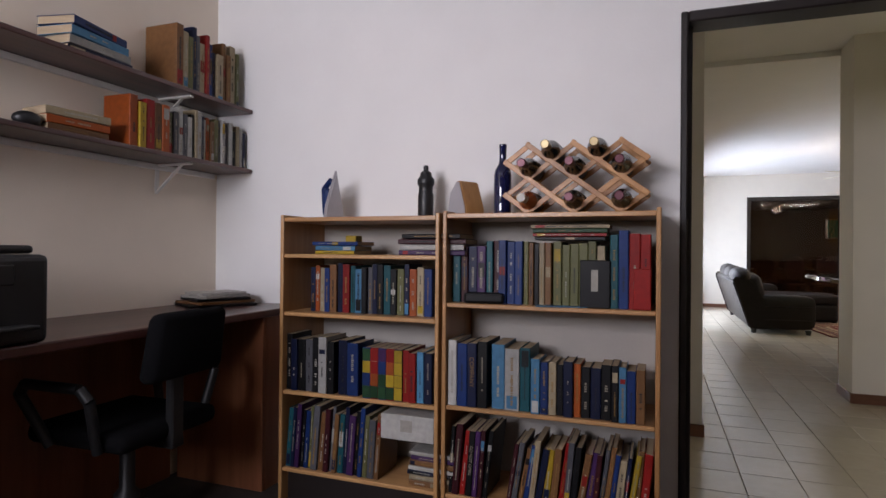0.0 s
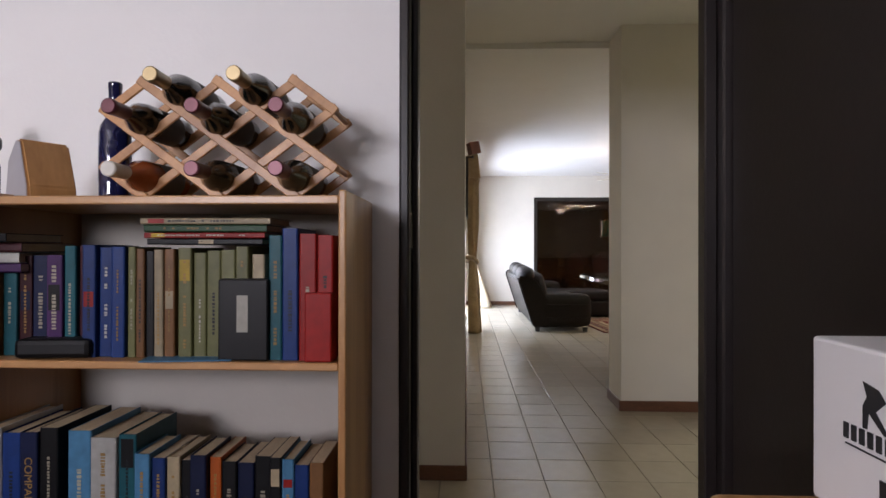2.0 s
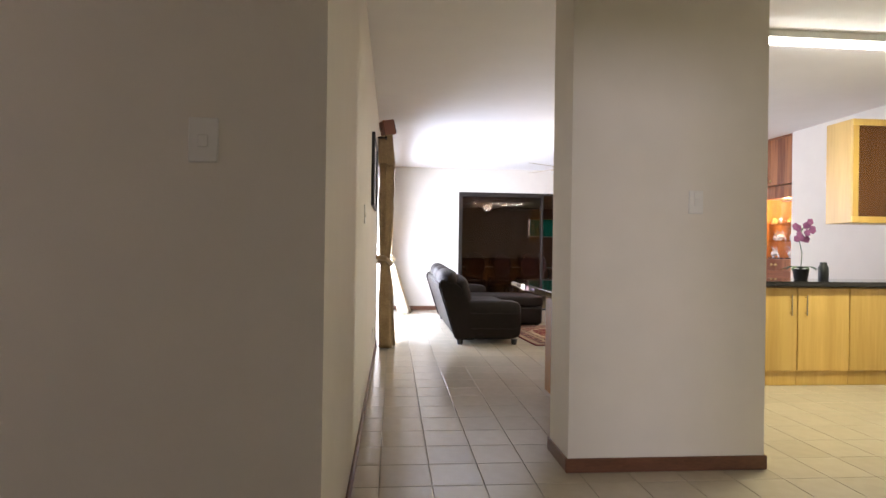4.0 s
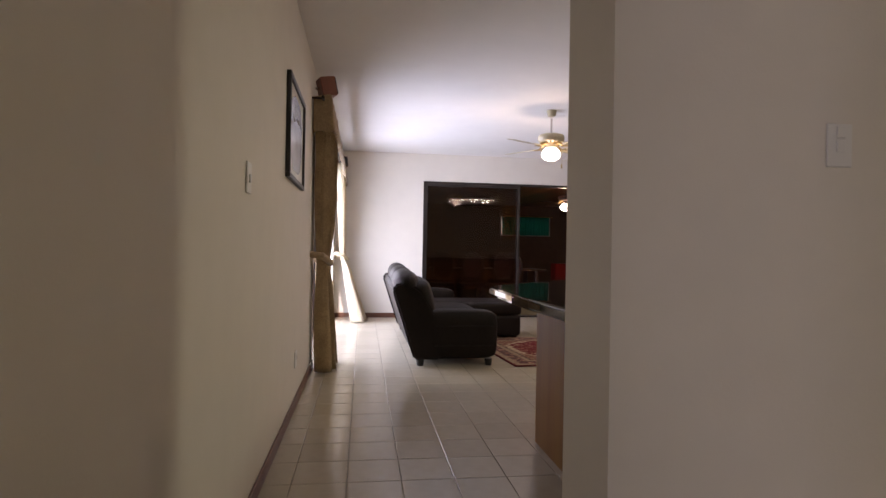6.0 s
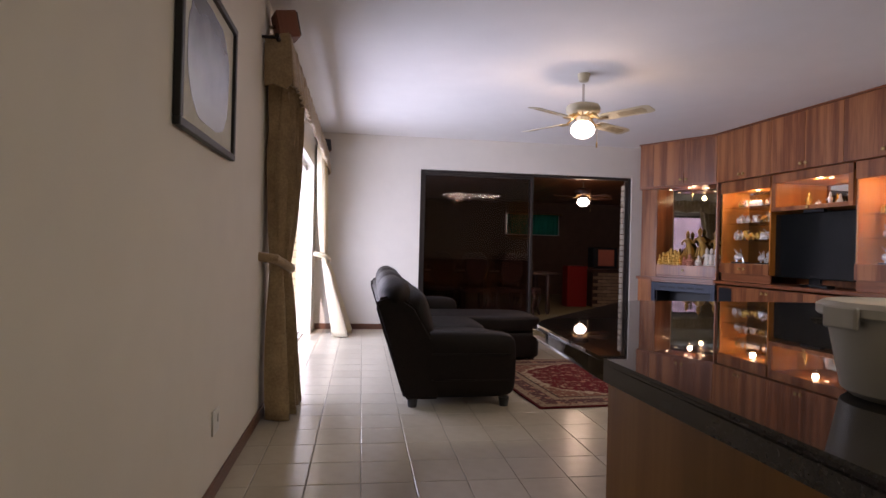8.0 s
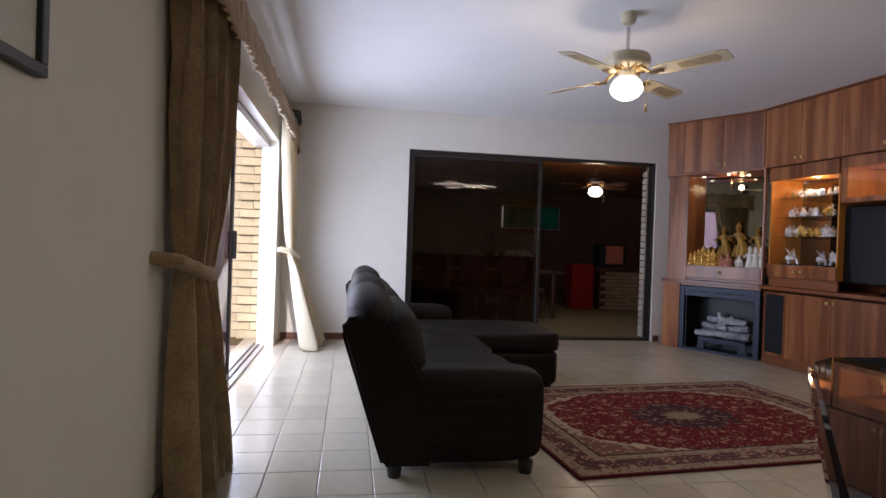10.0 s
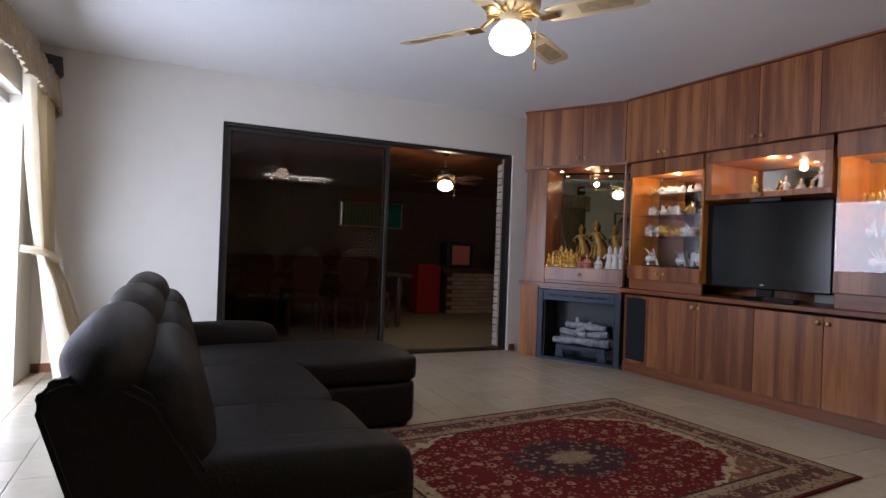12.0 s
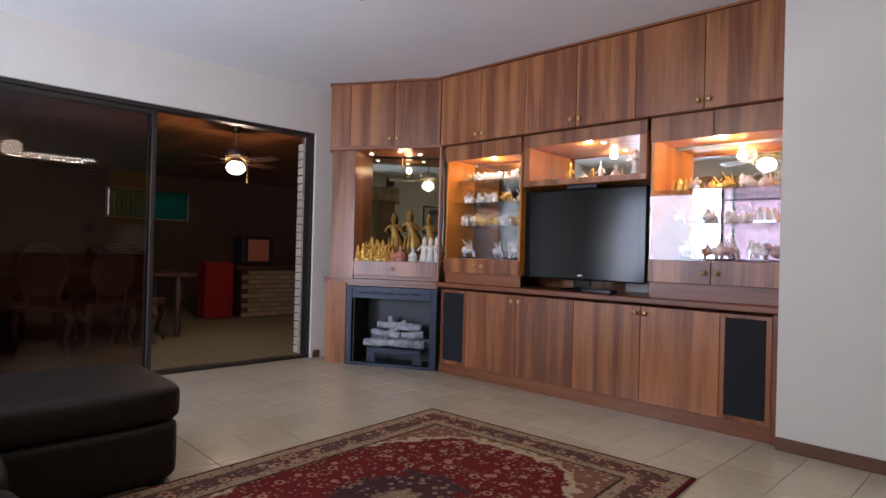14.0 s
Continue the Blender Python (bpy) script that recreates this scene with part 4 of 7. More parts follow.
pf = thing("framed_picture", pose(XL + 0.001, 6.85, 1.83, 0, 0, 90), "misty grey arched print in a thin black frame", "picture")
slab_part("backing", [(-0.405, -0.012, -0.295, 0.405, 0, 0.295)], M_LABEL, pf)
for b in ((-0.42, -0.028, -0.31, 0.42, 0, -0.28), (-0.42, -0.028, 0.28, 0.42, 0, 0.31), (-0.42, -0.028, -0.28, -0.39, 0, 0.28), (0.39, -0.028, -0.28, 0.42, 0, 0.28)):
    box_part("frame_bar", b, M_BLACK, pf)
# an arched cut-out with a ragged edge, grey above and fading to white mist below
M_MIST = bpy.data.materials.new("misty_print")
M_MIST.use_nodes = True
nt = M_MIST.node_tree
sock(nt.nodes["Principled BSDF"], "Roughness", 0.25)
tc, sx, no = nt.nodes.new("ShaderNodeTexCoord"), nt.nodes.new("ShaderNodeSeparateXYZ"), nt.nodes.new("ShaderNodeTexNoise")
no.inputs["Scale"].default_value, no.inputs["Detail"].default_value = 5.0, 5
rp, sm = nt.nodes.new("ShaderNodeValToRGB"), nt.nodes.new("ShaderNodeMath")
sm.operation = "MULTIPLY_ADD"
sm.inputs[1].default_value = 0.28
rp.color_ramp.elements[0].position, rp.color_ramp.elements[0].color = 0.0, (0.46, 0.45, 0.48, 1)
rp.color_ramp.elements[1].position, rp.color_ramp.elements[1].color = 0.33, (0.09, 0.085, 0.105, 1)
nt.links.new(tc.outputs["Object"], sx.inputs[0]), nt.links.new(tc.outputs["Object"], no.inputs["Vector"])
nt.links.new(no.outputs[0], sm.inputs[0]), nt.links.new(sx.outputs[1], sm.inputs[2])
nt.links.new(sm.outputs[0], rp.inputs[0]), nt.links.new(rp.outputs[0], nt.nodes["Principled BSDF"].inputs["Base Color"])
bm = bmesh.new()
edge_ = []
for k in range(48):
    a_ = 2 * math.pi * k / 48
    c_, s_ = math.cos(a_), math.sin(a_)
    r_ = 1 + 0.05 * noise.noise(Vector((4 * c_, 4 * s_, 1.3)))
    edge_.append((0.31 * r_ * math.copysign(abs(c_) ** 0.6, c_), 0.235 * r_ * math.copysign(abs(s_) ** 0.75, s_)))
prism(bm, edge_, 0, 0.0015)
part("print", bm, M_MIST, pf, "misty grey print with a ragged arched edge", m=pose(0, -0.0125, 0.0, 90, 0, 0))
M_REDWOOD = wood("red_wood", (0.13, 0.035, 0.02), (0.24, 0.08, 0.045), 0.4)
for y, z, rz in ((8.30, 2.555, 20), (12.45, 2.5, -60)):
    sp = thing("loudspeaker", pose(XL + 0.09, y, z, 0, -12, rz), "small reddish wooden loudspeaker on a wall bracket", "loudspeaker", "wall loudspeakers")
    box_part("cabinet", (-0.05, -0.075, -0.085, 0.085, 0.075, 0.085), M_REDWOOD, sp, bevel=0.006)
    box_part("grille", (0.0855, -0.066, -0.076, 0.094, 0.066, 0.076), M_BLACK, sp)
    bm = bmesh.new()
    tube(bm, (-0.05, 0, 0), (-0.086, 0, 0.0), 0.012, seg=10)
    part("bracket", bm, M_CHROME, sp)

# ---- patio door ----
M_FRAME_W = material("grey_anodised_aluminium", (0.42, 0.38, 0.36), 0.35, metal=0.5, grain=8, bump=0)
PY0, PY1, PX, PZ = 8.55, 12.15, 0.30, 2.18
pd = thing("door_2", pose(0, 0, 0), "wide aluminium patio sliding door, one leaf slid open", "sliding door")
pd["kind"] = "structure"
box_part("sill_track", (PX - 0.10, PY0, -0.005, PX + 0.06, PY1, 0.02), M_FRAME_W, pd)
for x in (PX - 0.045, PX + 0.005):
    box_part("rail", (x - 0.006, PY0 + 0.04, 0.0205, x + 0.006, PY1 - 0.04, 0.032), M_ALU, pd, bevel=0.001)
box_part("head_frame", (PX - 0.10, PY0, PZ - 0.07, PX + 0.06, PY1, PZ), M_FRAME_W, pd)
for y in (PY0, PY1 - 0.06):
    box_part("jamb", (PX - 0.015, y, 0.02, PX + 0.06, y + 0.06, PZ - 0.07), M_FRAME_W, pd)


def leaf(y0, y1, x, parent, mat, top, glass_mat, along="y", stile=0.05):
    lf = new("leaf")
    lf.parent = parent
    q = (lambda a0, b0, a1, b1: (x - 0.015, a0, b0, x + 0.015, a1, b1)) if along == "y" else (lambda a0, b0, a1, b1: (a0, x - 0.015, b0, a1, x + 0.015, b1))
    box_part("stile", q(y0, 0.033, y0 + stile, top), mat, lf)
    box_part("stile", q(y1 - stile, 0.033, y1, top), mat, lf)
    box_part("rail", q(y0 + stile, 0.033, y1 - stile, 0.033 + stile), mat, lf)
    box_part("rail", q(y0 + stile, top - stile, y1 - stile, top), mat, lf)
    g = (x - 0.003, y0 + stile, 0.033 + stile, x + 0.003, y1 - stile, top - stile) if along == "y" else (y0 + stile, x - 0.003, 0.033 + stile, y1 - stile, x + 0.003, top - stile)
    pn = slab_part("pane", [g], glass_mat, lf)
    pn.visible_shadow = False
    return lf


lf = leaf(PY0 + 0.06, 10.46, PX + 0.005, pd, M_ALU, PZ - 0.072, M_PATIO)
box_part("pull_handle", (PX + 0.0205, 10.415, 0.98, PX + 0.05, 10.445, 1.20), M_BLACK, lf, bevel=0.006)
leaf(PY0 + 0.06, 10.3, PX - 0.045, pd, M_ALU, PZ - 0.072, M_GLASS)
box_part("door_lock", (PX + 0.061, 12.105, 1.0, PX + 0.07, 12.125, 1.12), M_BLACK, pd)

# ---- curtains ----
M_DRAPE = material("damask_curtain", (0.46, 0.33, 0.175), 0.7, grain=70, tint=(0.25, 0.16, 0.082), bump=0.3, bump_scale=120, sheen=0.3)
# far curtain: the same damask, sunlight painted in as paler tones
M_DRAPE_SUN = material("damask_painted_sunlight", (0.80, 0.74, 0.60), 0.7, grain=70, tint=(0.70, 0.60, 0.43), bump=0.3, bump_scale=120, sheen=0.3)
for mm in (M_DRAPE, M_DRAPE_SUN):
    nt = mm.node_tree
    tl = nt.nodes.new("ShaderNodeBsdfTranslucent")
    # the far copy also gets paler, stronger translucency for the painted sunlight
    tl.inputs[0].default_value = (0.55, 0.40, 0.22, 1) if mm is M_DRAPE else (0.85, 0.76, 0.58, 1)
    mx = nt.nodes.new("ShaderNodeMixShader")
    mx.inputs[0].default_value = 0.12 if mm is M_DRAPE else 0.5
    nt.links.new(nt.nodes["Principled BSDF"].outputs[0], mx.inputs[1])
    nt.links.new(tl.outputs[0], mx.inputs[2])
    nt.links.new(mx.outputs[0], nt.nodes["Material Output"].inputs[0])


def curtain(levels, folds, mat, label, tie):
    """levels: (z, y0, y1, x middle, fold depth) from top to bottom; a pleated sheet with thickness."""
    c = thing("curtain", pose(0, 0, 0), label, "curtain", "curtains at the patio door")
    bm = bmesh.new()
    n, rows_ = folds * 8, []
    zs = np.linspace(levels[0][0], levels[-1][0], 44)
    lz = [-l[0] for l in levels]
    for z in zs:
        y0, y1, xm, dep = (float(np.interp(-z, lz, [l[k] for l in levels])) for k in (1, 2, 3, 4))
        r = []
        for k in range(n + 1):
            s = k / n
            ph = 2 * math.pi * folds * s + 0.5 * math.sin(3 * z + 5 * s)
            x = xm + dep * (math.sin(ph) * (0.8 + 0.3 * math.sin(1.7 * ph / folds * 3)) + 0.22 * math.sin(2.3 * ph + z)) + 0.5 * dep * (s - 0.5)
            r.append(bm.verts.new((x, y0 + (y1 - y0) * s + 0.3 * dep * math.cos(ph), z)))
        rows_.append(r)
    for a, b in zip(rows_, rows_[1:]):
        for k in range(n):
            bm.faces.new((a[k], a[k + 1], b[k + 1], b[k]))
    ob = part("drape", bm, mat, c, smooth=True)
    md = ob.modifiers.new("cloth", "SOLIDIFY")
    md.thickness = 0.004
    y0, y1, xm, z = tie
    bm = bmesh.new()
    pts = [(xm - 0.13 if k in (0, 12) else xm + 0.085 * math.sin(math.pi * k / 12) - 0.03, y0 + (y1 - y0) * k / 12, z + 0.06 * (1 - k / 12) - 0.05 * math.sin(math.pi * k / 12)) for k in range(13)]
    rings = []
    for k, q in enumerate(pts):
        d = (Vector(pts[min(k + 1, 12)]) - Vector(pts[max(k - 1, 0)])).normalized()
        side = d.cross(Vector((0, 0, 1))).normalized()
        up = side.cross(d)
        rings.append([bm.verts.new(Vector(q) + (0.026 + 0.004 * (k % 2)) * (side * math.cos(j * math.pi / 5) + up * 1.1 * math.sin(j * math.pi / 5))) for j in range(10)])
    for r0, r1 in zip(rings, rings[1:]):
        for j in range(10):
            bm.faces.new((r0[j], r0[(j + 1) % 10], r1[(j + 1) % 10], r1[j]))
    bm.faces.new(rings[0]), bm.faces.new(rings[-1][::-1])
    part("tieback", bm, mat, c, "padded fabric tieback", smooth=True)
    return c


curtain([(2.38, 8.16, 8.98, 0.55, 0.065), (1.7, 8.20, 8.88, 0.56, 0.072), (1.25, 8.22, 8.72, 0.56, 0.058), (1.0, 8.26, 8.60, 0.555, 0.045), (0.8, 8.24, 8.65, 0.565, 0.06), (0.3, 8.20, 8.80, 0.585, 0.075), (0.012, 8.20, 8.86, 0.595, 0.085)], 9, M_DRAPE, "heavy gold-brown damask curtain tied back beside the patio door", (8.14, 8.66, 0.56, 1.0))
curtain([(2.38, 11.60, 12.42, 0.56, 0.045), (1.7, 11.74, 12.44, 0.575, 0.05), (1.2, 11.94, 12.46, 0.59, 0.04), (0.98, 12.06, 12.42, 0.60, 0.03), (0.8, 12.00, 12.44, 0.66, 0.055), (0.3, 11.84, 12.46, 0.79, 0.085), (0.012, 11.74, 12.46, 0.87, 0.105)], 7, M_DRAPE_SUN, "cream-gold damask curtain tied back by patio door, sunlight painted in", (12.00, 12.46, 0.61, 0.98))
va = thing("valance", pose(0, 0, 0), "gathered gold damask valance above the patio door", "valance")
bm = bmesh.new()
n = 260
top_, bot_ = [], []
for k in range(n + 1):
    s = k / n
    y = 8.10 + 4.38 * s
    w = 0.014 * math.sin(2 * math.pi * 46 * s)
    drop = 2.12 + 0.04 * math.sin(math.pi * s) + 0.04 * abs(math.sin(math.pi * 7 * s))
    top_.append(bm.verts.new((0.60 + 0.4 * w, y, 2.44 + 0.012 * math.sin(90 * s))))
    bot_.append(bm.verts.new((0.63 + w, y, drop)))
for k in range(n):
    bm.faces.new((top_[k], top_[k + 1], bot_[k + 1], bot_[k]))
ob = part("swag", bm, M_DRAPE, va, smooth=True)
ob.modifiers.new("cloth", "SOLIDIFY").thickness = 0.01
for y in (8.11, 12.48):
    bm = bmesh.new()
    vs = prism(bm, [(XL + 0.01, 2.42), (0.605, 2.45), (0.64, 2.15), (0.60, 2.10), (0.52, 2.13), (XL + 0.015, 2.11)], 0, 0.012)
    bmesh.ops.rotate(bm, cent=(0, 0, 0), matrix=Matrix.Rotation(radians(90), 3, "X"), verts=vs)
    part("end_return", bm, M_DRAPE, va, m=pose(0, y, 0))
bm = bmesh.new()
tube(bm, (0.545, 8.02, 2.40), (0.545, 12.5, 2.40), 0.014, seg=12)
part("rod", bm, M_ALU, va)
for y in (8.06, 12.46):
    bm = bmesh.new()
    tube(bm, (XL + 0.001, y, 2.40), (0.545, y, 2.40), 0.010, seg=8)
    part("rod_bracket", bm, M_ALU, va)

# ---- inner glass door ----
gd = thing("door_3", pose(0, 0, 0), "wide dark bronze sliding door, half of it open", "sliding door")
gd["kind"] = "structure"
YG = YF + 0.09
box_part("jamb", (GX0, YG - 0.06, 0, GX0 + 0.034, YG + 0.06, GZ), M_ALU, gd)
box_part("jamb", (GX1 - 0.034, YG - 0.06, 0, GX1, YG + 0.06, GZ), M_ALU, gd)
box_part("head_frame", (GX0 + 0.034, YG - 0.06, GZ - 0.036, GX1 - 0.034, YG + 0.06, GZ), M_ALU, gd)
box_part("sill_track", (GX0 + 0.034, YG - 0.06, 0, GX1 - 0.034, YG + 0.06, 0.025), M_ALU, gd)
leaf(GX0 + 0.034, 3.56, YG - 0.025, gd, M_ALU, GZ - 0.037, M_SMOKE, "x", 0.040)
l2 = leaf(GX0 + 0.05, 3.545, YG + 0.025, gd, M_ALU, GZ - 0.037, M_GLASS, "x", 0.040)
lk = box_part("lock_case", (3.515, YG - 0.056, 1.05, 3.55, YG - 0.041, 1.30), M_ALU, gd)
# brick reveal at the open jamb
M_BRICK_P = material("pale_brick_end", (0.55, 0.47, 0.38), 0.85, grain=40, vary=0.3, per_object=0.1)
rv = thing("brick_reveal", pose(GX1 - 0.052, YG + 0.062, 0.03), "pale brick ends lining the door reveal", "brick reveal")
rv["kind"] = "structure"
me = slabs("brick", [(0, 0, 0, 0.05, 0.1, 0.07)], M_BRICK_P)
for k in range(26):
    b = new("brick", me)
    b.parent, b.matrix_basis = rv, pose(0, 0, k * 0.083)

# ---- counter ----
M_PANEL = wood("tan_laminate", (0.25, 0.115, 0.026), (0.31, 0.145, 0.034), 0.6, band=6, coat=0.0)
sock(M_PANEL.node_tree.nodes["Principled BSDF"], "Specular IOR Level", 0.12)
M_YELLOWW = wood("yellow_wood_laminate", (0.50, 0.30, 0.075), (0.62, 0.40, 0.12), 0.35, band=6)
kc = thing("breakfast_counter", pose(0, 0, 0), "black granite breakfast counter on a tan laminate base", "counter")
bm = bmesh.new()
prism(bm, [(1.57, 4.835), (1.562, 5.5), (1.575, 6.02), (1.62, 6.12), (2.22, 6.84), (2.32, 6.90), (5.70, 6.90), (5.70, 6.28), (2.66, 6.28), (2.52, 6.1), (2.52, 4.835)], 0.872, 0.918)
bmesh.ops.bevel(bm, geom=[e for e in bm.edges if abs(e.verts[0].co.z - e.verts[1].co.z) < 0.001], offset=0.012, segments=3, affect="EDGES")
part("granite_top", bm, M_GRANITE, kc)
bm = bmesh.new()
prism(bm, [(1.92, 4.835), (1.92, 6.27), (2.40, 6.66), (5.69, 6.66), (5.69, 6.36), (2.66, 6.36), (2.47, 6.1), (2.47, 4.835)], 0.0, 0.87)
part("base_panel", bm, M_PANEL, kc)
for k in range(6):
    x = 2.72 + 0.49 * k
    cu = thing("kitchen_cupboard", pose(x, 6.34, 0), "yellow wood-grain kitchen base cupboard with a bar handle", "cupboard", "kitchen base cupboards")
    box_part("door", (0.004, -0.02, 0.13, 0.484, 0.015, 0.86), M_YELLOWW, cu)
    box_part("kickboard", (0.0, 0.0, 0, 0.488, 0.014, 0.128), M_YELLOWW, cu)
    bm = bmesh.new()
    hx = 0.07 if k % 2 else 0.42
    tube(bm, (hx, -0.045, 0.62), (hx, -0.045, 0.80), 0.006, seg=8)
    tube(bm, (hx, -0.02, 0.64), (hx, -0.045, 0.64), 0.005, seg=8)
    tube(bm, (hx, -0.02, 0.78), (hx, -0.045, 0.78), 0.005, seg=8)
    part("handle", bm, M_CHROME, cu)
M_TUBP = material("milky_plastic", (0.60, 0.58, 0.52), 0.35, grain=5, vary=0.08, bump=0)
tb = thing("food_tub", pose(1.905, 5.16, 0.9185), "milky plastic food tub with a clip-on lid", "tub")
bm = bmesh.new()
turned(bm, [(0.085, 0), (0.098, 0.01), (0.118, 0.115), (0.121, 0.12)], 32)
part("body", bm, M_TUBP, tb, smooth=True)
bm = bmesh.new()
turned(bm, [(0.128, 0.1205), (0.132, 0.124), (0.132, 0.136), (0.122, 0.143), (0.10, 0.139)], 32)
part("lid", bm, M_TUBP, tb, smooth=True)
box_part("clip", (-0.138, -0.03, 0.105, -0.128, 0.03, 0.138), M_TUBP, tb)
bm = bmesh.new()
turned(bm, [(0.05, 0), (0.055, 0.005), (0.10, 0.06), (0.112, 0.10), (0.106, 0.10), (0.09, 0.06), (0.04, 0.02)], 28)
single("fruit_bowl", bm, M_REDWOOD, pose(2.05, 4.97, 0.9185), "round reddish-brown turned wooden bowl on the counter", "bowl", smooth=True)

# orchid, jar, phone on the kitchen counter
M_LEAF = material("orchid_leaf", (0.045, 0.10, 0.03), 0.4, grain=12, vary=0.3)
M_PETAL = material("orchid_petal", (0.24, 0.07, 0.19), 0.6, grain=12, vary=0.3)
orc = thing("orchid", pose(4.42, 6.60, 0.9185), "potted orchid with purple flowers on the kitchen counter", "plant")
bm = bmesh.new()
turned(bm, [(0.05, 0), (0.055, 0.005), (0.07, 0.10), (0.066, 0.10), (0.055, 0.06)], 20)
part("pot", bm, M_BLACK, orc, smooth=True)
rr = random.Random(9)
for k in range(7):
    a = k * 0.9
    bm = bmesh.new()
    vs = [bm.verts.new((t * 0.16 * math.cos(a) + w * math.sin(a) * 0.025 * math.sin(math.pi * t) , t * 0.16 * math.sin(a) - w * math.cos(a) * 0.025 * math.sin(math.pi * t), 0.10 + 0.12 * t - 0.13 * t * t)) for t in (0.02, 0.3, 0.6, 0.85, 1.0) for w in (-1, 1)]
    for i in range(0, 8, 2):
        bm.faces.new((vs[i], vs[i + 1], vs[i + 3], vs[i + 2]))
    lfb = part("leaf", bm, M_LEAF, orc)
    lfb.modifiers.new("thick", "SOLIDIFY").thickness = 0.003
bm = bmesh.new()
st = [(0, 0, 0.09), (0.01, 0.0, 0.25), (-0.02, 0.01, 0.40), (0.03, 0.0, 0.50), (0.08, 0.0, 0.52)]
for a, b in zip(st, st[1:]):
    tube(bm, a, b, 0.004, seg=6)
part("stem", bm, M_LEAF, orc)
for k in range(12):
    cx, cy, cz = rr.uniform(-0.09, 0.10), rr.uniform(-0.05, 0.05), rr.uniform(0.36, 0.56)
    bm = bmesh.new()
    for p in range(5):
        a = 2 * math.pi * p / 5 + k
        bmesh.ops.create_uvsphere(bm, u_segments=6, v_segments=4, radius=0.018, matrix=Matrix.Translation((cx + 0.018 * math.cos(a), cy, cz + 0.018 * math.sin(a))) @ Matrix.Diagonal((1, 0.3, 1, 1)))
    part("flower", bm, M_PETAL, orc, smooth=True)
bm = bmesh.new()
turned(bm, [(0.04, 0), (0.042, 0.005), (0.042, 0.12), (0.03, 0.14), (0.03, 0.165)], 18)
single("coffee_jar", bm, M_BLACK, pose(4.66, 6.62, 0.9185), "dark glass jar on the kitchen counter", "jar", smooth=True)
wc = thing("wall_cupboard", pose(4.80, 6.45, 1.45), "yellow wood kitchen cupboard with a glazed door", "cupboard")
box_part("body", (0, 0.02, 0, 0.88, 0.33, 0.95), M_YELLOWW, wc)
for b in ((0, 0, 0, 0.45, 0.019, 0.06), (0, 0, 0.89, 0.45, 0.019, 0.95), (0, 0, 0.06, 0.06, 0.019, 0.89), (0.39, 0, 0.06, 0.45, 0.019, 0.89)):
    box_part("door_rail", b, M_YELLOWW, wc)
slab_part("pane", [(0.06, 0.008, 0.06, 0.39, 0.012, 0.89)], M_SMOKE, wc)

# fluorescent tube
M_TUBE = glow("fluorescent_tube", (0.93, 1.0, 0.86), 14)
ft = thing("fluorescent_light", pose(4.0, 5.38, CEIL), "lit white fluorescent batten on the kitchen ceiling", "ceiling light")
box_part("batten", (-0.8, -0.04, -0.05, 0.8, 0.04, -0.001), M_WHITEP, ft)
bm = bmesh.new()
tube(bm, (-0.78, 0, -0.075), (0.78, 0, -0.075), 0.019, seg=14)
part("tube", bm, M_TUBE, ft, "glowing tube")

# ---- ceiling fan ----
M_CREAMP = material("cream_enamel", (0.50, 0.43, 0.29), 0.3, grain=6, vary=0.06, bump=0)
M_CANE = material("woven_cane", (0.42, 0.32, 0.18), 0.6, grain=200, vary=0.5, bump=0.6, bump_scale=250)
M_GLOBE = glow("lit_opal_glass", (1.0, 0.90, 0.70), 9)


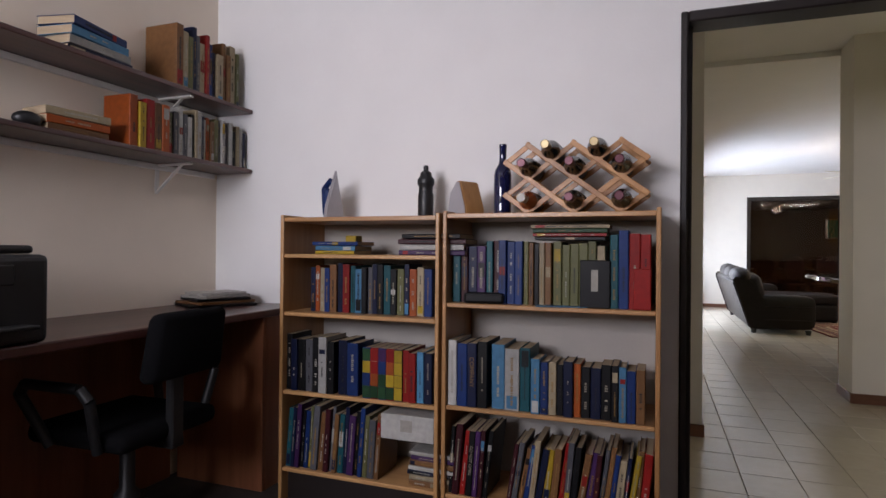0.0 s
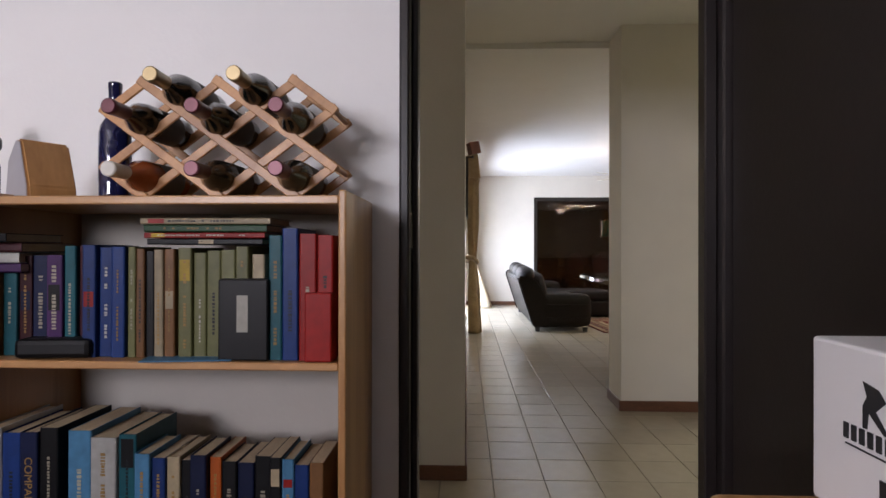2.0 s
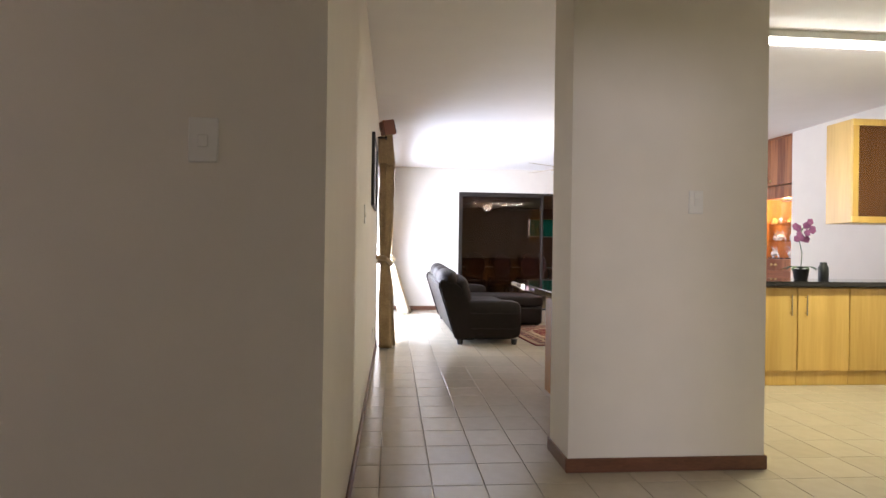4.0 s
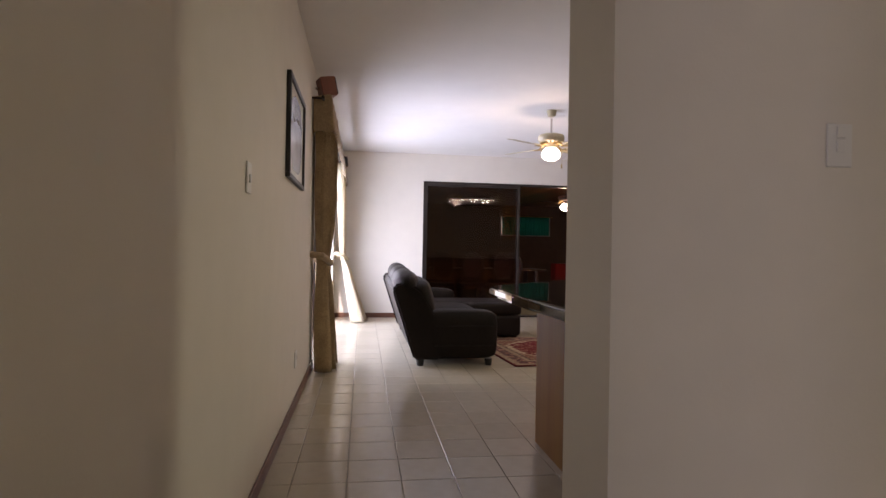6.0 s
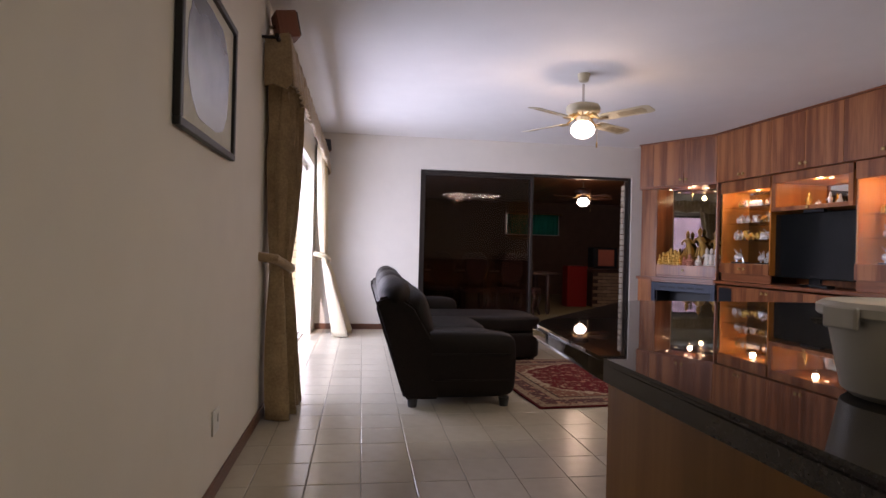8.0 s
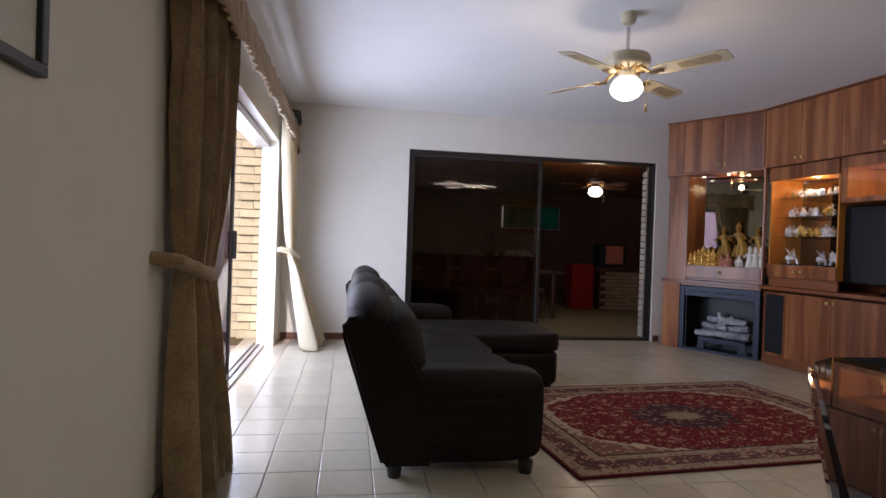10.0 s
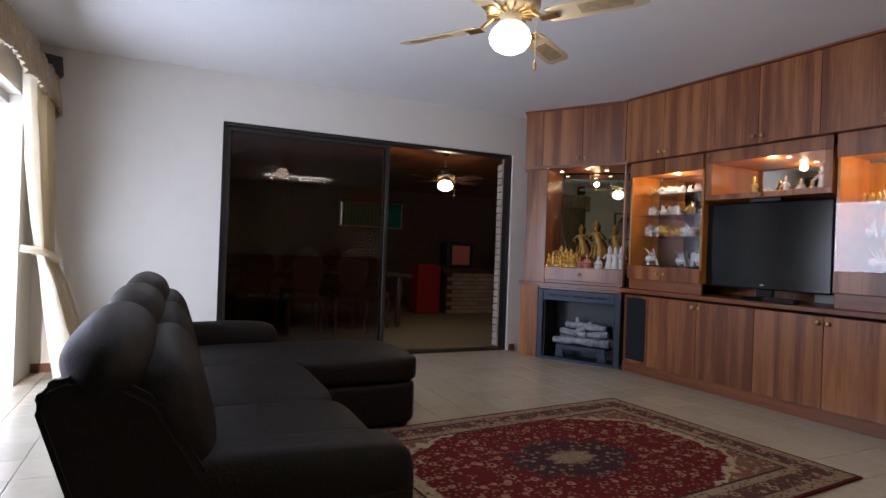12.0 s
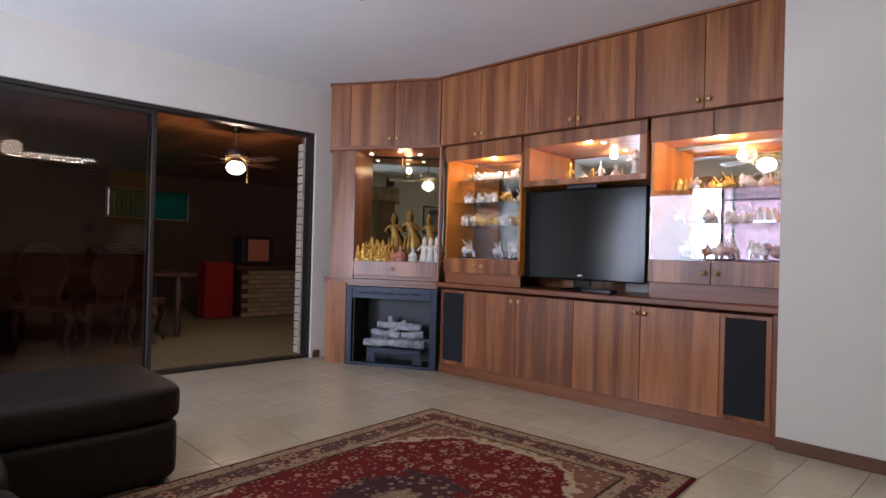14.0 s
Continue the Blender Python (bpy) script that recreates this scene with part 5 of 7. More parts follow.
def ceiling_fan(m, top, blades, globe, label, body_mat, blade_mat, first, rad=0.66):
    f = thing("ceiling_fan", m, label, "fan")
    bm = bmesh.new()
    turned(bm, [(0.022, top - 0.075), (0.042, top - 0.065), (0.056, top - 0.010), (0.056, top - 0.001)], 20)
    part("canopy", bm, body_mat, f, smooth=True)
    bm = bmesh.new()
    tube(bm, (0, 0, 0.11), (0, 0, top - 0.09), 0.011, seg=10)
    part("downrod", bm, M_CHROME, f)
    bm = bmesh.new()
    turned(bm, [(0.06, 0.0), (0.125, 0.010), (0.148, 0.035), (0.15, 0.070), (0.138, 0.092), (0.09, 0.108), (0.03, 0.118)], 32)
    part("motor", bm, body_mat, f, smooth=True)
    for k in range(16):
        a = 2 * math.pi * k / 16
        bm = bmesh.new()
        cube(bm, 0.055, -0.005, -0.012, 0.125, 0.005, 0.012, bevel=0.002)
        part("vent_rib", bm, M_BRASS, f, m=pose(0, 0, 0, 0, 0, math.degrees(a)))
    for k in range(blades):
        a = first + 360 * k / blades
        bl = new("blade_arm")
        bl.parent, bl.matrix_basis = f, pose(0, 0, -0.045, 0, 0, a)
        bm = bmesh.new()
        vs = prism(bm, [(0.20, -0.05), (0.26, -0.062), (rad - 0.04, -0.068), (rad, -0.05), (rad, 0.05), (rad - 0.04, 0.068), (0.26, 0.062), (0.20, 0.05)], 0, 0.006)
        part("blade", bm, blade_mat, bl, m=pose(0, 0, 0, -12, 0, 0))
        if blade_mat is M_CREAMP:
            bm = bmesh.new()
            prism(bm, [(0.36, -0.035), (rad - 0.07, -0.042), (rad - 0.05, 0.0), (rad - 0.07, 0.042), (0.36, 0.035)], -0.0015, 0)
            part("cane_inset", bm, M_CANE, bl, m=pose(0, 0, 0, -12, 0, 0))
        bm = bmesh.new()
        tube(bm, (0.10, 0, 0.045), (0.17, 0, 0.0), 0.010, seg=8)
        cube(bm, 0.16, -0.03, -0.010, 0.25, 0.03, -0.004, bevel=0.002)
        part("bracket", bm, M_BRASS, bl)
    bm = bmesh.new()
    turned(bm, [(0.05, -0.056), (0.055, -0.05), (0.055, -0.02), (0.062, 0.004)], 18)
    part("lamp_holder", bm, body_mat, f, smooth=True)
    bm = bmesh.new()
    turned(bm, [(0.010, -0.200), (0.045, -0.194), (0.080, -0.175), (0.102, -0.145), (0.106, -0.120), (0.094, -0.085), (0.07, -0.058), (0.052, -0.05)], 32)
    g = part("glass_shade", bm, globe, f, "glowing opal glass shade", smooth=True)
    g.visible_shadow = False
    bm = bmesh.new()
    tube(bm, (0.10, -0.08, 0.0), (0.10, -0.08, -0.24), 0.0015, seg=6)
    turned(bm, [(0.004, -0.29), (0.009, -0.285), (0.008, -0.25), (0.002, -0.24)], 8, (0.10, -0.08, 0))
    part("pull_cord", bm, M_BRASS, f)
    return f


ceiling_fan(pose(3.0, 9.33, 2.345), CEIL - 2.345, 4, M_GLOBE, "cream ceiling fan with cane blades and a lit globe", M_CREAMP, M_CREAMP, 32, 0.67)

# ---- sofa ----
def cushion(name, b, mat, parent, bevel, seg=4, puff=0.0, m=None, label=""):
    bm = bmesh.new()
    bmesh.ops.create_cube(bm, size=1.0)
    bmesh.ops.subdivide_edges(bm, edges=bm.edges[:], cuts=5, use_grid_fill=True)
    x0, y0, z0, x1, y1, z1 = b
    c = Vector(((x0 + x1) / 2, (y0 + y1) / 2, (z0 + z1) / 2))
    h = Vector(((x1 - x0) / 2, (y1 - y0) / 2, (z1 - z0) / 2))
    for v in bm.verts:
        u = v.co * 2
        swell = [1 + puff * (1 - u[(k + 1) % 3] ** 2) * (1 - u[(k + 2) % 3] ** 2) for k in range(3)]
        q = Vector([u[k] * h[k] for k in range(3)])
        inner = Vector([max(-h[k] + bevel, min(h[k] - bevel, q[k])) for k in range(3)])
        d = q - inner
        if d.length > 1e-6:
            q = inner + d.normalized() * min(bevel, d.length)
        v.co = c + Vector([q[k] * swell[k] for k in range(3)])
        v.co += 0.004 * Vector((noise.noise(v.co * 9), noise.noise(v.co * 9 + Vector((5, 0, 0))), noise.noise(v.co * 9 + Vector((0, 7, 0)))))
    ob = part(name, bm, mat, parent, label, m=m)
    ob.data.polygons.foreach_set("use_smooth", [True] * len(ob.data.polygons))
    sub = ob.modifiers.new("soft", "SUBSURF")
    sub.levels = sub.render_levels = 1
    return ob


sf = thing("corner_sofa", pose(0, 0, 0), "dark brown leather corner sofa with a chaise end", "sofa")
S0, S1 = 8.49, 11.18
bm = bmesh.new()
vs = prism(bm, [(1.42, 0.06), (1.205, 0.73), (1.25, 0.79), (1.38, 0.79), (1.62, 0.10)], 0, S1 - S0 - 0.03)
bmesh.ops.rotate(bm, cent=(0, 0, 0), matrix=Matrix.Rotation(radians(90), 3, "X"), verts=vs)
bmesh.ops.bevel(bm, geom=bm.edges[:], offset=0.025, segments=3, affect="EDGES")
part("back_shell", bm, M_LEATHER, sf, smooth=True, m=pose(0, S1 - 0.015, 0))
for y in (S0, S1 - 0.06):
    bm = bmesh.new()
    vs = prism(bm, [(1.405, 0.062), (1.19, 0.72), (1.205, 0.77), (1.25, 0.795), (1.36, 0.79), (1.47, 0.72), (1.60, 0.50), (1.66, 0.40), (1.66, 0.062)], 0, 0.06)
    bmesh.ops.rotate(bm, cent=(0, 0, 0), matrix=Matrix.Rotation(radians(90), 3, "X"), verts=vs)
    bmesh.ops.bevel(bm, geom=bm.edges[:], offset=0.02, segments=3, affect="EDGES")
    part("end_panel", bm, M_LEATHER, sf, smooth=True, m=pose(0, y + 0.06, 0))
cushion("base", (1.45, S0 + 0.02, 0.06, 2.17, S1 - 0.02, 0.30), M_LEATHER, sf, 0.02)
cushion("armrest", (1.42, S0, 0.065, 2.22, S0 + 0.24, 0.535), M_LEATHER, sf, 0.06, puff=0.03)
cushion("armrest", (1.44, S1 - 0.20, 0.065, 2.19, S1, 0.585), M_LEATHER, sf, 0.06, puff=0.03)
n3 = (S1 - 0.065 - (S0 + 0.065)) / 3
for k in range(3):
    y0 = S0 + 0.065 + k * n3
    if k < 2:
        cushion("seat_cushion", (1.50, max(y0, S0 + 0.24) + 0.004, 0.29, 2.20, y0 + n3 - 0.004, 0.47), M_LEATHER, sf, 0.05, puff=0.06)
    bk = cushion("back_cushion", (-0.10, y0 + 0.004, 0.0, 0.11, y0 + n3 - 0.004, 0.38), M_LEATHER, sf, 0.07, puff=0.14, m=pose(1.545, 0, 0.44, 0, -15, 0))
    cushion("headrest", (-0.12, y0 + (-0.03 if k == 0 else 0.012), 0.0, 0.10, y0 + n3 - 0.012, 0.23), M_LEATHER, sf, 0.095, puff=0.14, m=pose(1.385 + 0.015 * k, 0, 0.685 + 0.012 * k, 0, -20, 0))
cushion("chaise", (1.52, 10.20, 0.02, 2.945, S1 - 0.205, 0.31), M_LEATHER, sf, 0.012)
cushion("chaise_cushion", (1.52, 10.19, 0.285, 2.955, S1 - 0.205, 0.47), M_LEATHER, sf, 0.045, puff=0.015)
for z in (0.20, 0.385):
    bm = bmesh.new()
    tube(bm, (1.60, S0 - 0.004, z), (2.17, S0 - 0.004, z), 0.006, seg=8)
    part("seam", bm, M_LEATHER, sf, "stitched leather seam", smooth=True)
for x, y in ((1.47, S0 + 0.06), (2.14, S0 + 0.06), (1.47, S1 - 0.08), (2.86, 10.27), (2.86, S1 - 0.3)):
    bm = bmesh.new()
    turned(bm, [(0.032, 0), (0.04, 0.064)], 12, (x, y, 0))
    part("foot", bm, M_BLACK, sf)

# ---- rug ----
def nodes_math(nt, op, a, b=None, c=None):
    n = nt.nodes.new("ShaderNodeMath")
    n.operation = op
    for k, v in enumerate((a, b, c)):
        if v is None:
            continue
        if isinstance(v, (int, float)):
            n.inputs[k].default_value = v
        else:
            nt.links.new(v, n.inputs[k])
    return n.outputs[0]


def blend(nt, fac, a, b):
    n = nt.nodes.new("ShaderNodeMix")
    n.data_type = "RGBA"
    nt.links.new(fac, n.inputs["Factor"])
    for key, v in (("A", a), ("B", b)):
        if isinstance(v, tuple):
            n.inputs[key].default_value = (*v, 1)
        else:
            nt.links.new(v, n.inputs[key])
    return n.outputs["Result"]


def rug_material(hx, hy):
    m = bpy.data.materials.new("persian_rug_pile")
    m.use_nodes = True
    nt = m.node_tree
    p = nt.nodes["Principled BSDF"]
    sock(p, "Roughness", 1.0), sock(p, "Specular IOR Level", 0.1)
    tc = nt.nodes.new("ShaderNodeTexCoord")
    sp = nt.nodes.new("ShaderNodeSeparateXYZ")
    nt.links.new(tc.outputs["Object"], sp.inputs[0])
    ax, ay = nodes_math(nt, "ABSOLUTE", sp.outputs[0]), nodes_math(nt, "ABSOLUTE", sp.outputs[1])
    edge = nodes_math(nt, "MINIMUM", nodes_math(nt, "SUBTRACT", hx, ax), nodes_math(nt, "SUBTRACT", hy, ay))
    mirror = nt.nodes.new("ShaderNodeCombineXYZ")
    nt.links.new(ax, mirror.inputs[0]), nt.links.new(ay, mirror.inputs[1])

    def spots(scale, lo, hi, feature="F1"):
        v = nt.nodes.new("ShaderNodeTexVoronoi")
        v.inputs["Scale"].default_value = scale
        v.feature = feature
        nt.links.new(mirror.outputs[0], v.inputs["Vector"])
        r = nt.nodes.new("ShaderNodeMapRange")
        r.inputs[1].default_value, r.inputs[2].default_value, r.inputs[3].default_value, r.inputs[4].default_value = lo, hi, 1, 0
        nt.links.new(v.outputs["Distance"], r.inputs[0])
        return r.outputs[0], v.outputs["Color"]

    RED_, DEEP, NAVY_, CREAM_, TAN_, ROSE = (0.115, 0.012, 0.013), (0.035, 0.006, 0.008), (0.032, 0.022, 0.028), (0.38, 0.30, 0.20), (0.21, 0.14, 0.085), (0.30, 0.15, 0.10)
    # field: deep red with rose and cream blossoms, dark vines
    f1, col = spots(12, 0.27, 0.33)
    f2, _ = spots(12, 0.13, 0.18)
    f3, _ = spots(34, 0.24, 0.34)
    field = blend(nt, f3, RED_, TAN_)
    field = blend(nt, f1, field, ROSE)
    field = blend(nt, f2, field, DEEP)
    # wobble shared by the medallion and the scalloped field edge
    wob = nt.nodes.new("ShaderNodeTexNoise")
    wob.inputs["Scale"].default_value, wob.inputs["Detail"].default_value = 9, 3
    nt.links.new(mirror.outputs[0], wob.inputs["Vector"])
    wv = nodes_math(nt, "MULTIPLY", nodes_math(nt, "SUBTRACT", wob.outputs[0], 0.5), 0.34)
    ex, ey = nodes_math(nt, "DIVIDE", ax, hx), nodes_math(nt, "DIVIDE", ay, hy)
    ell = nodes_math(nt, "ADD", nodes_math(nt, "SQRT", nodes_math(nt, "ADD", nodes_math(nt, "POWER", ex, 2.0), nodes_math(nt, "POWER", ey, 2.0))), wv)
    diam = nodes_math(nt, "ADD", nodes_math(nt, "ADD", nodes_math(nt, "MULTIPLY", ex, 1.0), ey), wv)

    def step(v, at, soft=0.012, down=False):
        r = nt.nodes.new("ShaderNodeMapRange")
        r.inputs[1].default_value, r.inputs[2].default_value = at - soft, at + soft
        r.inputs[3].default_value, r.inputs[4].default_value = (1, 0) if down else (0, 1)
        nt.links.new(v, r.inputs[0])
        return r.outputs[0]

    g1, _ = spots(24, 0.30, 0.40)
    g2, _ = spots(60, 0.2, 0.3)
    med = blend(nt, g2, blend(nt, g1, (0.055, 0.022, 0.026), (0.20, 0.14, 0.09)), DEEP)
    med = blend(nt, step(ell, 0.10, 0.03, True), med, blend(nt, g2, TAN_, CREAM_))
    field = blend(nt, step(ell, 0.30, 0.012, True), field, blend(nt, g2, NAVY_, CREAM_))
    field = blend(nt, step(ell, 0.275, 0.012, True), field, med)
    corner = blend(nt, g1, (0.19, 0.085, 0.055), (0.33, 0.25, 0.16))
    corner = blend(nt, g2, corner, (0.05, 0.028, 0.030))
    body = blend(nt, step(ell, 0.76), field, blend(nt, g2, CREAM_, TAN_))
    body = blend(nt, step(ell, 0.82), body, corner)
    # borders, from inside out
    b1, _ = spots(13, 0.30, 0.37)
    b2, _ = spots(36, 0.26, 0.34)
    b3, _ = spots(13, 0.15, 0.20)
    band = blend(nt, b2, (0.095, 0.042, 0.040), (0.24, 0.17, 0.11))
    band = blend(nt, b1, band, (0.34, 0.20, 0.13))
    band = blend(nt, b3, band, (0.13, 0.02, 0.02))
    guard = blend(nt, b2, (0.27, 0.20, 0.13), (0.14, 0.04, 0.035))
    out = blend(nt, step(edge, 0.27, 0.004, True), body, (0.035, 0.02, 0.02))
    out = blend(nt, step(edge, 0.255, 0.004, True), out, guard)
    out = blend(nt, step(edge, 0.20, 0.004, True), out, band)
    out = blend(nt, step(edge, 0.085, 0.004, True), out, guard)
    out = blend(nt, step(edge, 0.022, 0.003, True), out, (0.085, 0.010, 0.012))
    nt.links.new(out, p.inputs["Base Color"])
    bn = nt.nodes.new("ShaderNodeTexNoise")
    bn.inputs["Scale"].default_value = 420
    nt.links.new(tc.outputs["Object"], bn.inputs["Vector"])
    bp = nt.nodes.new("ShaderNodeBump")
    bp.inputs["Strength"].default_value, bp.inputs["Distance"].default_value = 0.6, 0.004
    nt.links.new(bn.outputs[0], bp.inputs["Height"])
    nt.links.new(bp.outputs[0], p.inputs["Normal"])
    return m


HX, HY = 1.25, 0.885
bm = bmesh.new()
cube(bm, -HX, -HY, 0, HX, HY, 0.012, bevel=0.004, seg=2)
single("persian_rug", bm, rug_material(HX, HY), pose(3.545, 9.41, 0.0015, 0, 0, 5), "red and navy persian rug with a central medallion", "rug")

# ---- wall unit ----
SKEW = 3.5
UM = pose(5.60, 11.33, 0, 0, 0, -(90 - SKEW))


def U(x=0.0, y=0.0, z=0.0):
    return UM @ pose(x, y, z)


M_MIRROR = material("mirror_glass", (0.82, 0.84, 0.82), 0.02, metal=1.0, bump=0, vary=0.0)
M_MIRROR_T = material("tinted_mirror", (0.36, 0.38, 0.33), 0.02, metal=1.0, bump=0, vary=0.0)
M_GRILLE = material("speaker_cloth", (0.012, 0.013, 0.018), 0.9, grain=300, vary=0.4, bump=0.4, bump_scale=500)
# showcase interiors: the lamps' orange glow is painted into this veneer's colour
M_VENEER_GLOW = wood("honey_veneer_painted_glow", (0.46, 0.155, 0.020), (0.62, 0.25, 0.045), 0.35, band=8)


def knob(parent, x, y, z):
    bm = bmesh.new()
    vs = turned(bm, [(0.007, 0), (0.007, 0.010), (0.018, 0.017), (0.018, 0.025), (0.008, 0.031)], 14)
    bmesh.ops.rotate(bm, cent=(0, 0, 0), matrix=Matrix.Rotation(radians(90), 3, "X"), verts=vs)
    return part("knob", bm, M_BRASS, parent, "small brass knob", smooth=True, m=pose(x, y, z))


def cupboard(name, u0, u1, z0, z1, d0, depth, doors, knob_z, label, group, extra=None):
    c = thing(name, U(u0, d0, z0), label, "cupboard", group)
    w, h = u1 - u0, z1 - z0
    t = 0.018
    box_part("side", (0, 0.02, 0, t, depth, h), M_PEAR, c, bevel=0.001)
    box_part("side", (w - t, 0.02, 0, w, depth, h), M_PEAR, c, bevel=0.001)
    box_part("top", (t, 0.02, h - t, w - t, depth, h), M_PEAR_L, c, bevel=0.001)
    box_part("bottom", (t, 0.02, 0, w - t, depth, t), M_PEAR_L, c, bevel=0.001)
    box_part("back", (t, depth - 0.012, t, w - t, depth, h - t), M_PEAR, c, bevel=0.001)
    dw = w / doors
    for k in range(doors):
        d = box_part("door", (k * dw + 0.002, 0, 0.002, (k + 1) * dw - 0.002, 0.019, h - 0.002), M_PEAR, c, bevel=0.002)
        side = (k % 2 == 0)
        knob(d, (k + 1) * dw - 0.035 if side else k * dw + 0.035, 0, knob_z)
    return c


GU = "wall unit cupboards"
for u0, u1 in ((0.36, 1.42), (1.42, 2.465)):
    cupboard("base_cupboard", u0, u1, 0.10, 0.765, 0.0, 0.56, 2, 0.615, "two-door plum veneer base cupboard under the television ledge", GU)
for u0, u1 in ((0.004, 0.93), (0.93, 1.87), (1.87, 2.80)):
    cupboard("top_cupboard", u0, u1, 2.08, 2.70, 0.0, 0.56, 2, 0.06, "two-door plum veneer top cupboard below the ceiling", GU)
for u0, u1 in ((0.06, 0.36), (2.465, 2.76)):
    c = thing("speaker_bay", U(u0, 0, 0.10), "narrow plum veneer bay with a black cloth speaker grille", "cupboard", "speaker bays of the wall unit")
    w = u1 - u0
    box_part("surround", (0.001, 0.012, 0, w - 0.001, 0.5, 0.664), M_PEAR, c)
    for b in ((0.001, 0, 0, 0.03, 0.0118, 0.664), (w - 0.03, 0, 0, w - 0.001, 0.0118, 0.664), (0.03, 0, 0, w - 0.03, 0.0118, 0.03), (0.03, 0, 0.64, w - 0.03, 0.0118, 0.664)):
        box_part("frame_strip", b, M_PEAR, c, bevel=0.001)
    box_part("grille", (0.031, 0.002, 0.031, w - 0.031, 0.0115, 0.639), M_GRILLE, c, "black speaker cloth")
ep = thing("end_panel", U(2.76, 0, 0), "plum veneer end panel of the wall unit", "panel")
box_part("panel", (0.001, 0.002, 0.0, 0.055, 0.56, 0.78), M_PEAR, ep)
bm = bmesh.new()
cube(bm, 0.03, 0.025, 0, 2.76, 0.045, 0.098)
single("plinth", bm, M_PEAR_L, U(), "plum veneer plinth along the wall unit", "plinth")
bm = bmesh.new()
cube(bm, 0.0, -0.02, 0.785, 2.815, 0.57, 0.825, bevel=0.008, seg=2)
single("display_ledge", bm, M_PEAR_L, U(), "long plum veneer ledge with a rounded edge", "ledge")
bm = bmesh.new()
cube(bm, -0.01, -0.015, 2.702, 2.81, 0.5, 2.718)
single("cornice", bm, M_PEAR_L, U(), "thin plum veneer cornice strip under the ceiling", "cornice")
bm = bmesh.new()
cube(bm, 0.0, 0.555, 0.826, 2.81, 0.57, 2.079)
single("back_board", bm, M_PEAR, U(), "plum veneer back board of the wall unit", "panel")


def spot(parent, x, y, z):
    bm = bmesh.new()
    turned(bm, [(0.012, -0.004), (0.018, -0.006), (0.020, 0)], 16)
    s = part("downlight", bm, M_SPOT, parent, "lit halogen downlight", smooth=True, m=pose(x, y, z))
    return s


M_SPOT = glow("lit_halogen", (1.0, 0.80, 0.48), 9)


def showcase(u0, u1, zb, z_draw, z_head, z1, shelves, doors, label, mirror=True):
    c = thing("glass_showcase", U(u0, 0.05, 0), label, "display cabinet", "glazed showcases of the wall unit")
    w, d, t = u1 - u0, 0.42, 0.018
    box_part("side", (0, 0.02, zb, t, d, z1), M_VENEER_GLOW, c, bevel=0.001)
    box_part("side", (w - t, 0.02, zb, w, d, z1), M_VENEER_GLOW, c, bevel=0.001)
    box_part("bottom", (t, 0.02, z_draw - t, w - t, d - 0.02, z_draw), M_VENEER_GLOW, c, bevel=0.001)
    box_part("roof", (t, 0.02, z_head + 0.02, w - t, d - 0.02, z_head + 0.038), M_VENEER_GLOW, c, bevel=0.001)
    box_part("recess_board", (0.0, 0.03, 0.826, w, 0.05, zb), M_PEAR_L, c)
    hw = w / 2
    for k in range(2):
        box_part("header", (k * hw + 0.001, 0, z_head, (k + 1) * hw - 0.001, 0.0195, z1), M_PEAR, c)
        f = box_part("drawer_front", (k * hw + 0.001, 0, zb, (k + 1) * hw - 0.001, 0.0195, z_draw), M_PEAR, c)
        knob(f, hw - 0.04 if k == 0 else hw + 0.04, 0, (zb + z_draw) / 2)
    box_part("back_mirror", (t, d - 0.012, z_draw, w - t, d - 0.006, z_head), M_MIRROR if u0 > 1 else M_MIRROR_T, c, "mirror back", bevel=0)
    for z in shelves:
        sh = slab_part("glass_shelf", [(t + 0.001, 0.035, z - 0.006, w - t - 0.001, d - 0.014, z)], M_GLASS, c)
        sh.visible_shadow = False
    for k in range(2):
        p = slab_part("glass_door", [(k * hw + 0.003, 0.004, z_draw + 0.002, (k + 1) * hw - 0.003, 0.009, z_head - 0.002)], M_GLASS, c)
        p.visible_shadow = False
    spot(c, w * 0.5, 0.2, z_head + 0.019)
    return c


showcase(0.03, 0.87, 0.925, 1.05, 1.935, 2.075, (1.345, 1.55, 1.75), 2, "lit glass-fronted showcase with a mirror back")
showcase(1.965, 2.805, 0.935, 1.09, 1.905, 2.075, (1.34, 1.57), 2, "lit glass-fronted showcase with a mirror back, full of ornaments")
c = thing("television_bridge", U(0.895, 0.05, 1.655), "glazed plum veneer bridge cupboard above the television", "display cabinet")
for b in ((0, 0, 0, 1.045, 0.0195, 0.045), (0, 0, 0.32, 1.045, 0.0195, 0.42), (0, 0, 0.045, 0.055, 0.0195, 0.32), (0.99, 0, 0.045, 1.045, 0.0195, 0.32)):
    box_part("frame_rail", b, M_PEAR, c)
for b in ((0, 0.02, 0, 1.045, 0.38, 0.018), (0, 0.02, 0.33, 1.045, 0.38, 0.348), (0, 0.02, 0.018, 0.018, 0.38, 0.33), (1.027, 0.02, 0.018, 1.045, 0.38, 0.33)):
    box_part("carcass", b, M_VENEER_GLOW, c, bevel=0.001)
box_part("back_mirror", (0.018, 0.372, 0.018, 1.027, 0.378, 0.33), M_MIRROR, c, bevel=0)
slab_part("pane", [(0.055, 0.008, 0.045, 0.99, 0.012, 0.32)], M_GLASS, c).visible_shadow = False
spot(c, 0.62, 0.18, 0.329)
knob(c, 0.52, 0, 0.022)

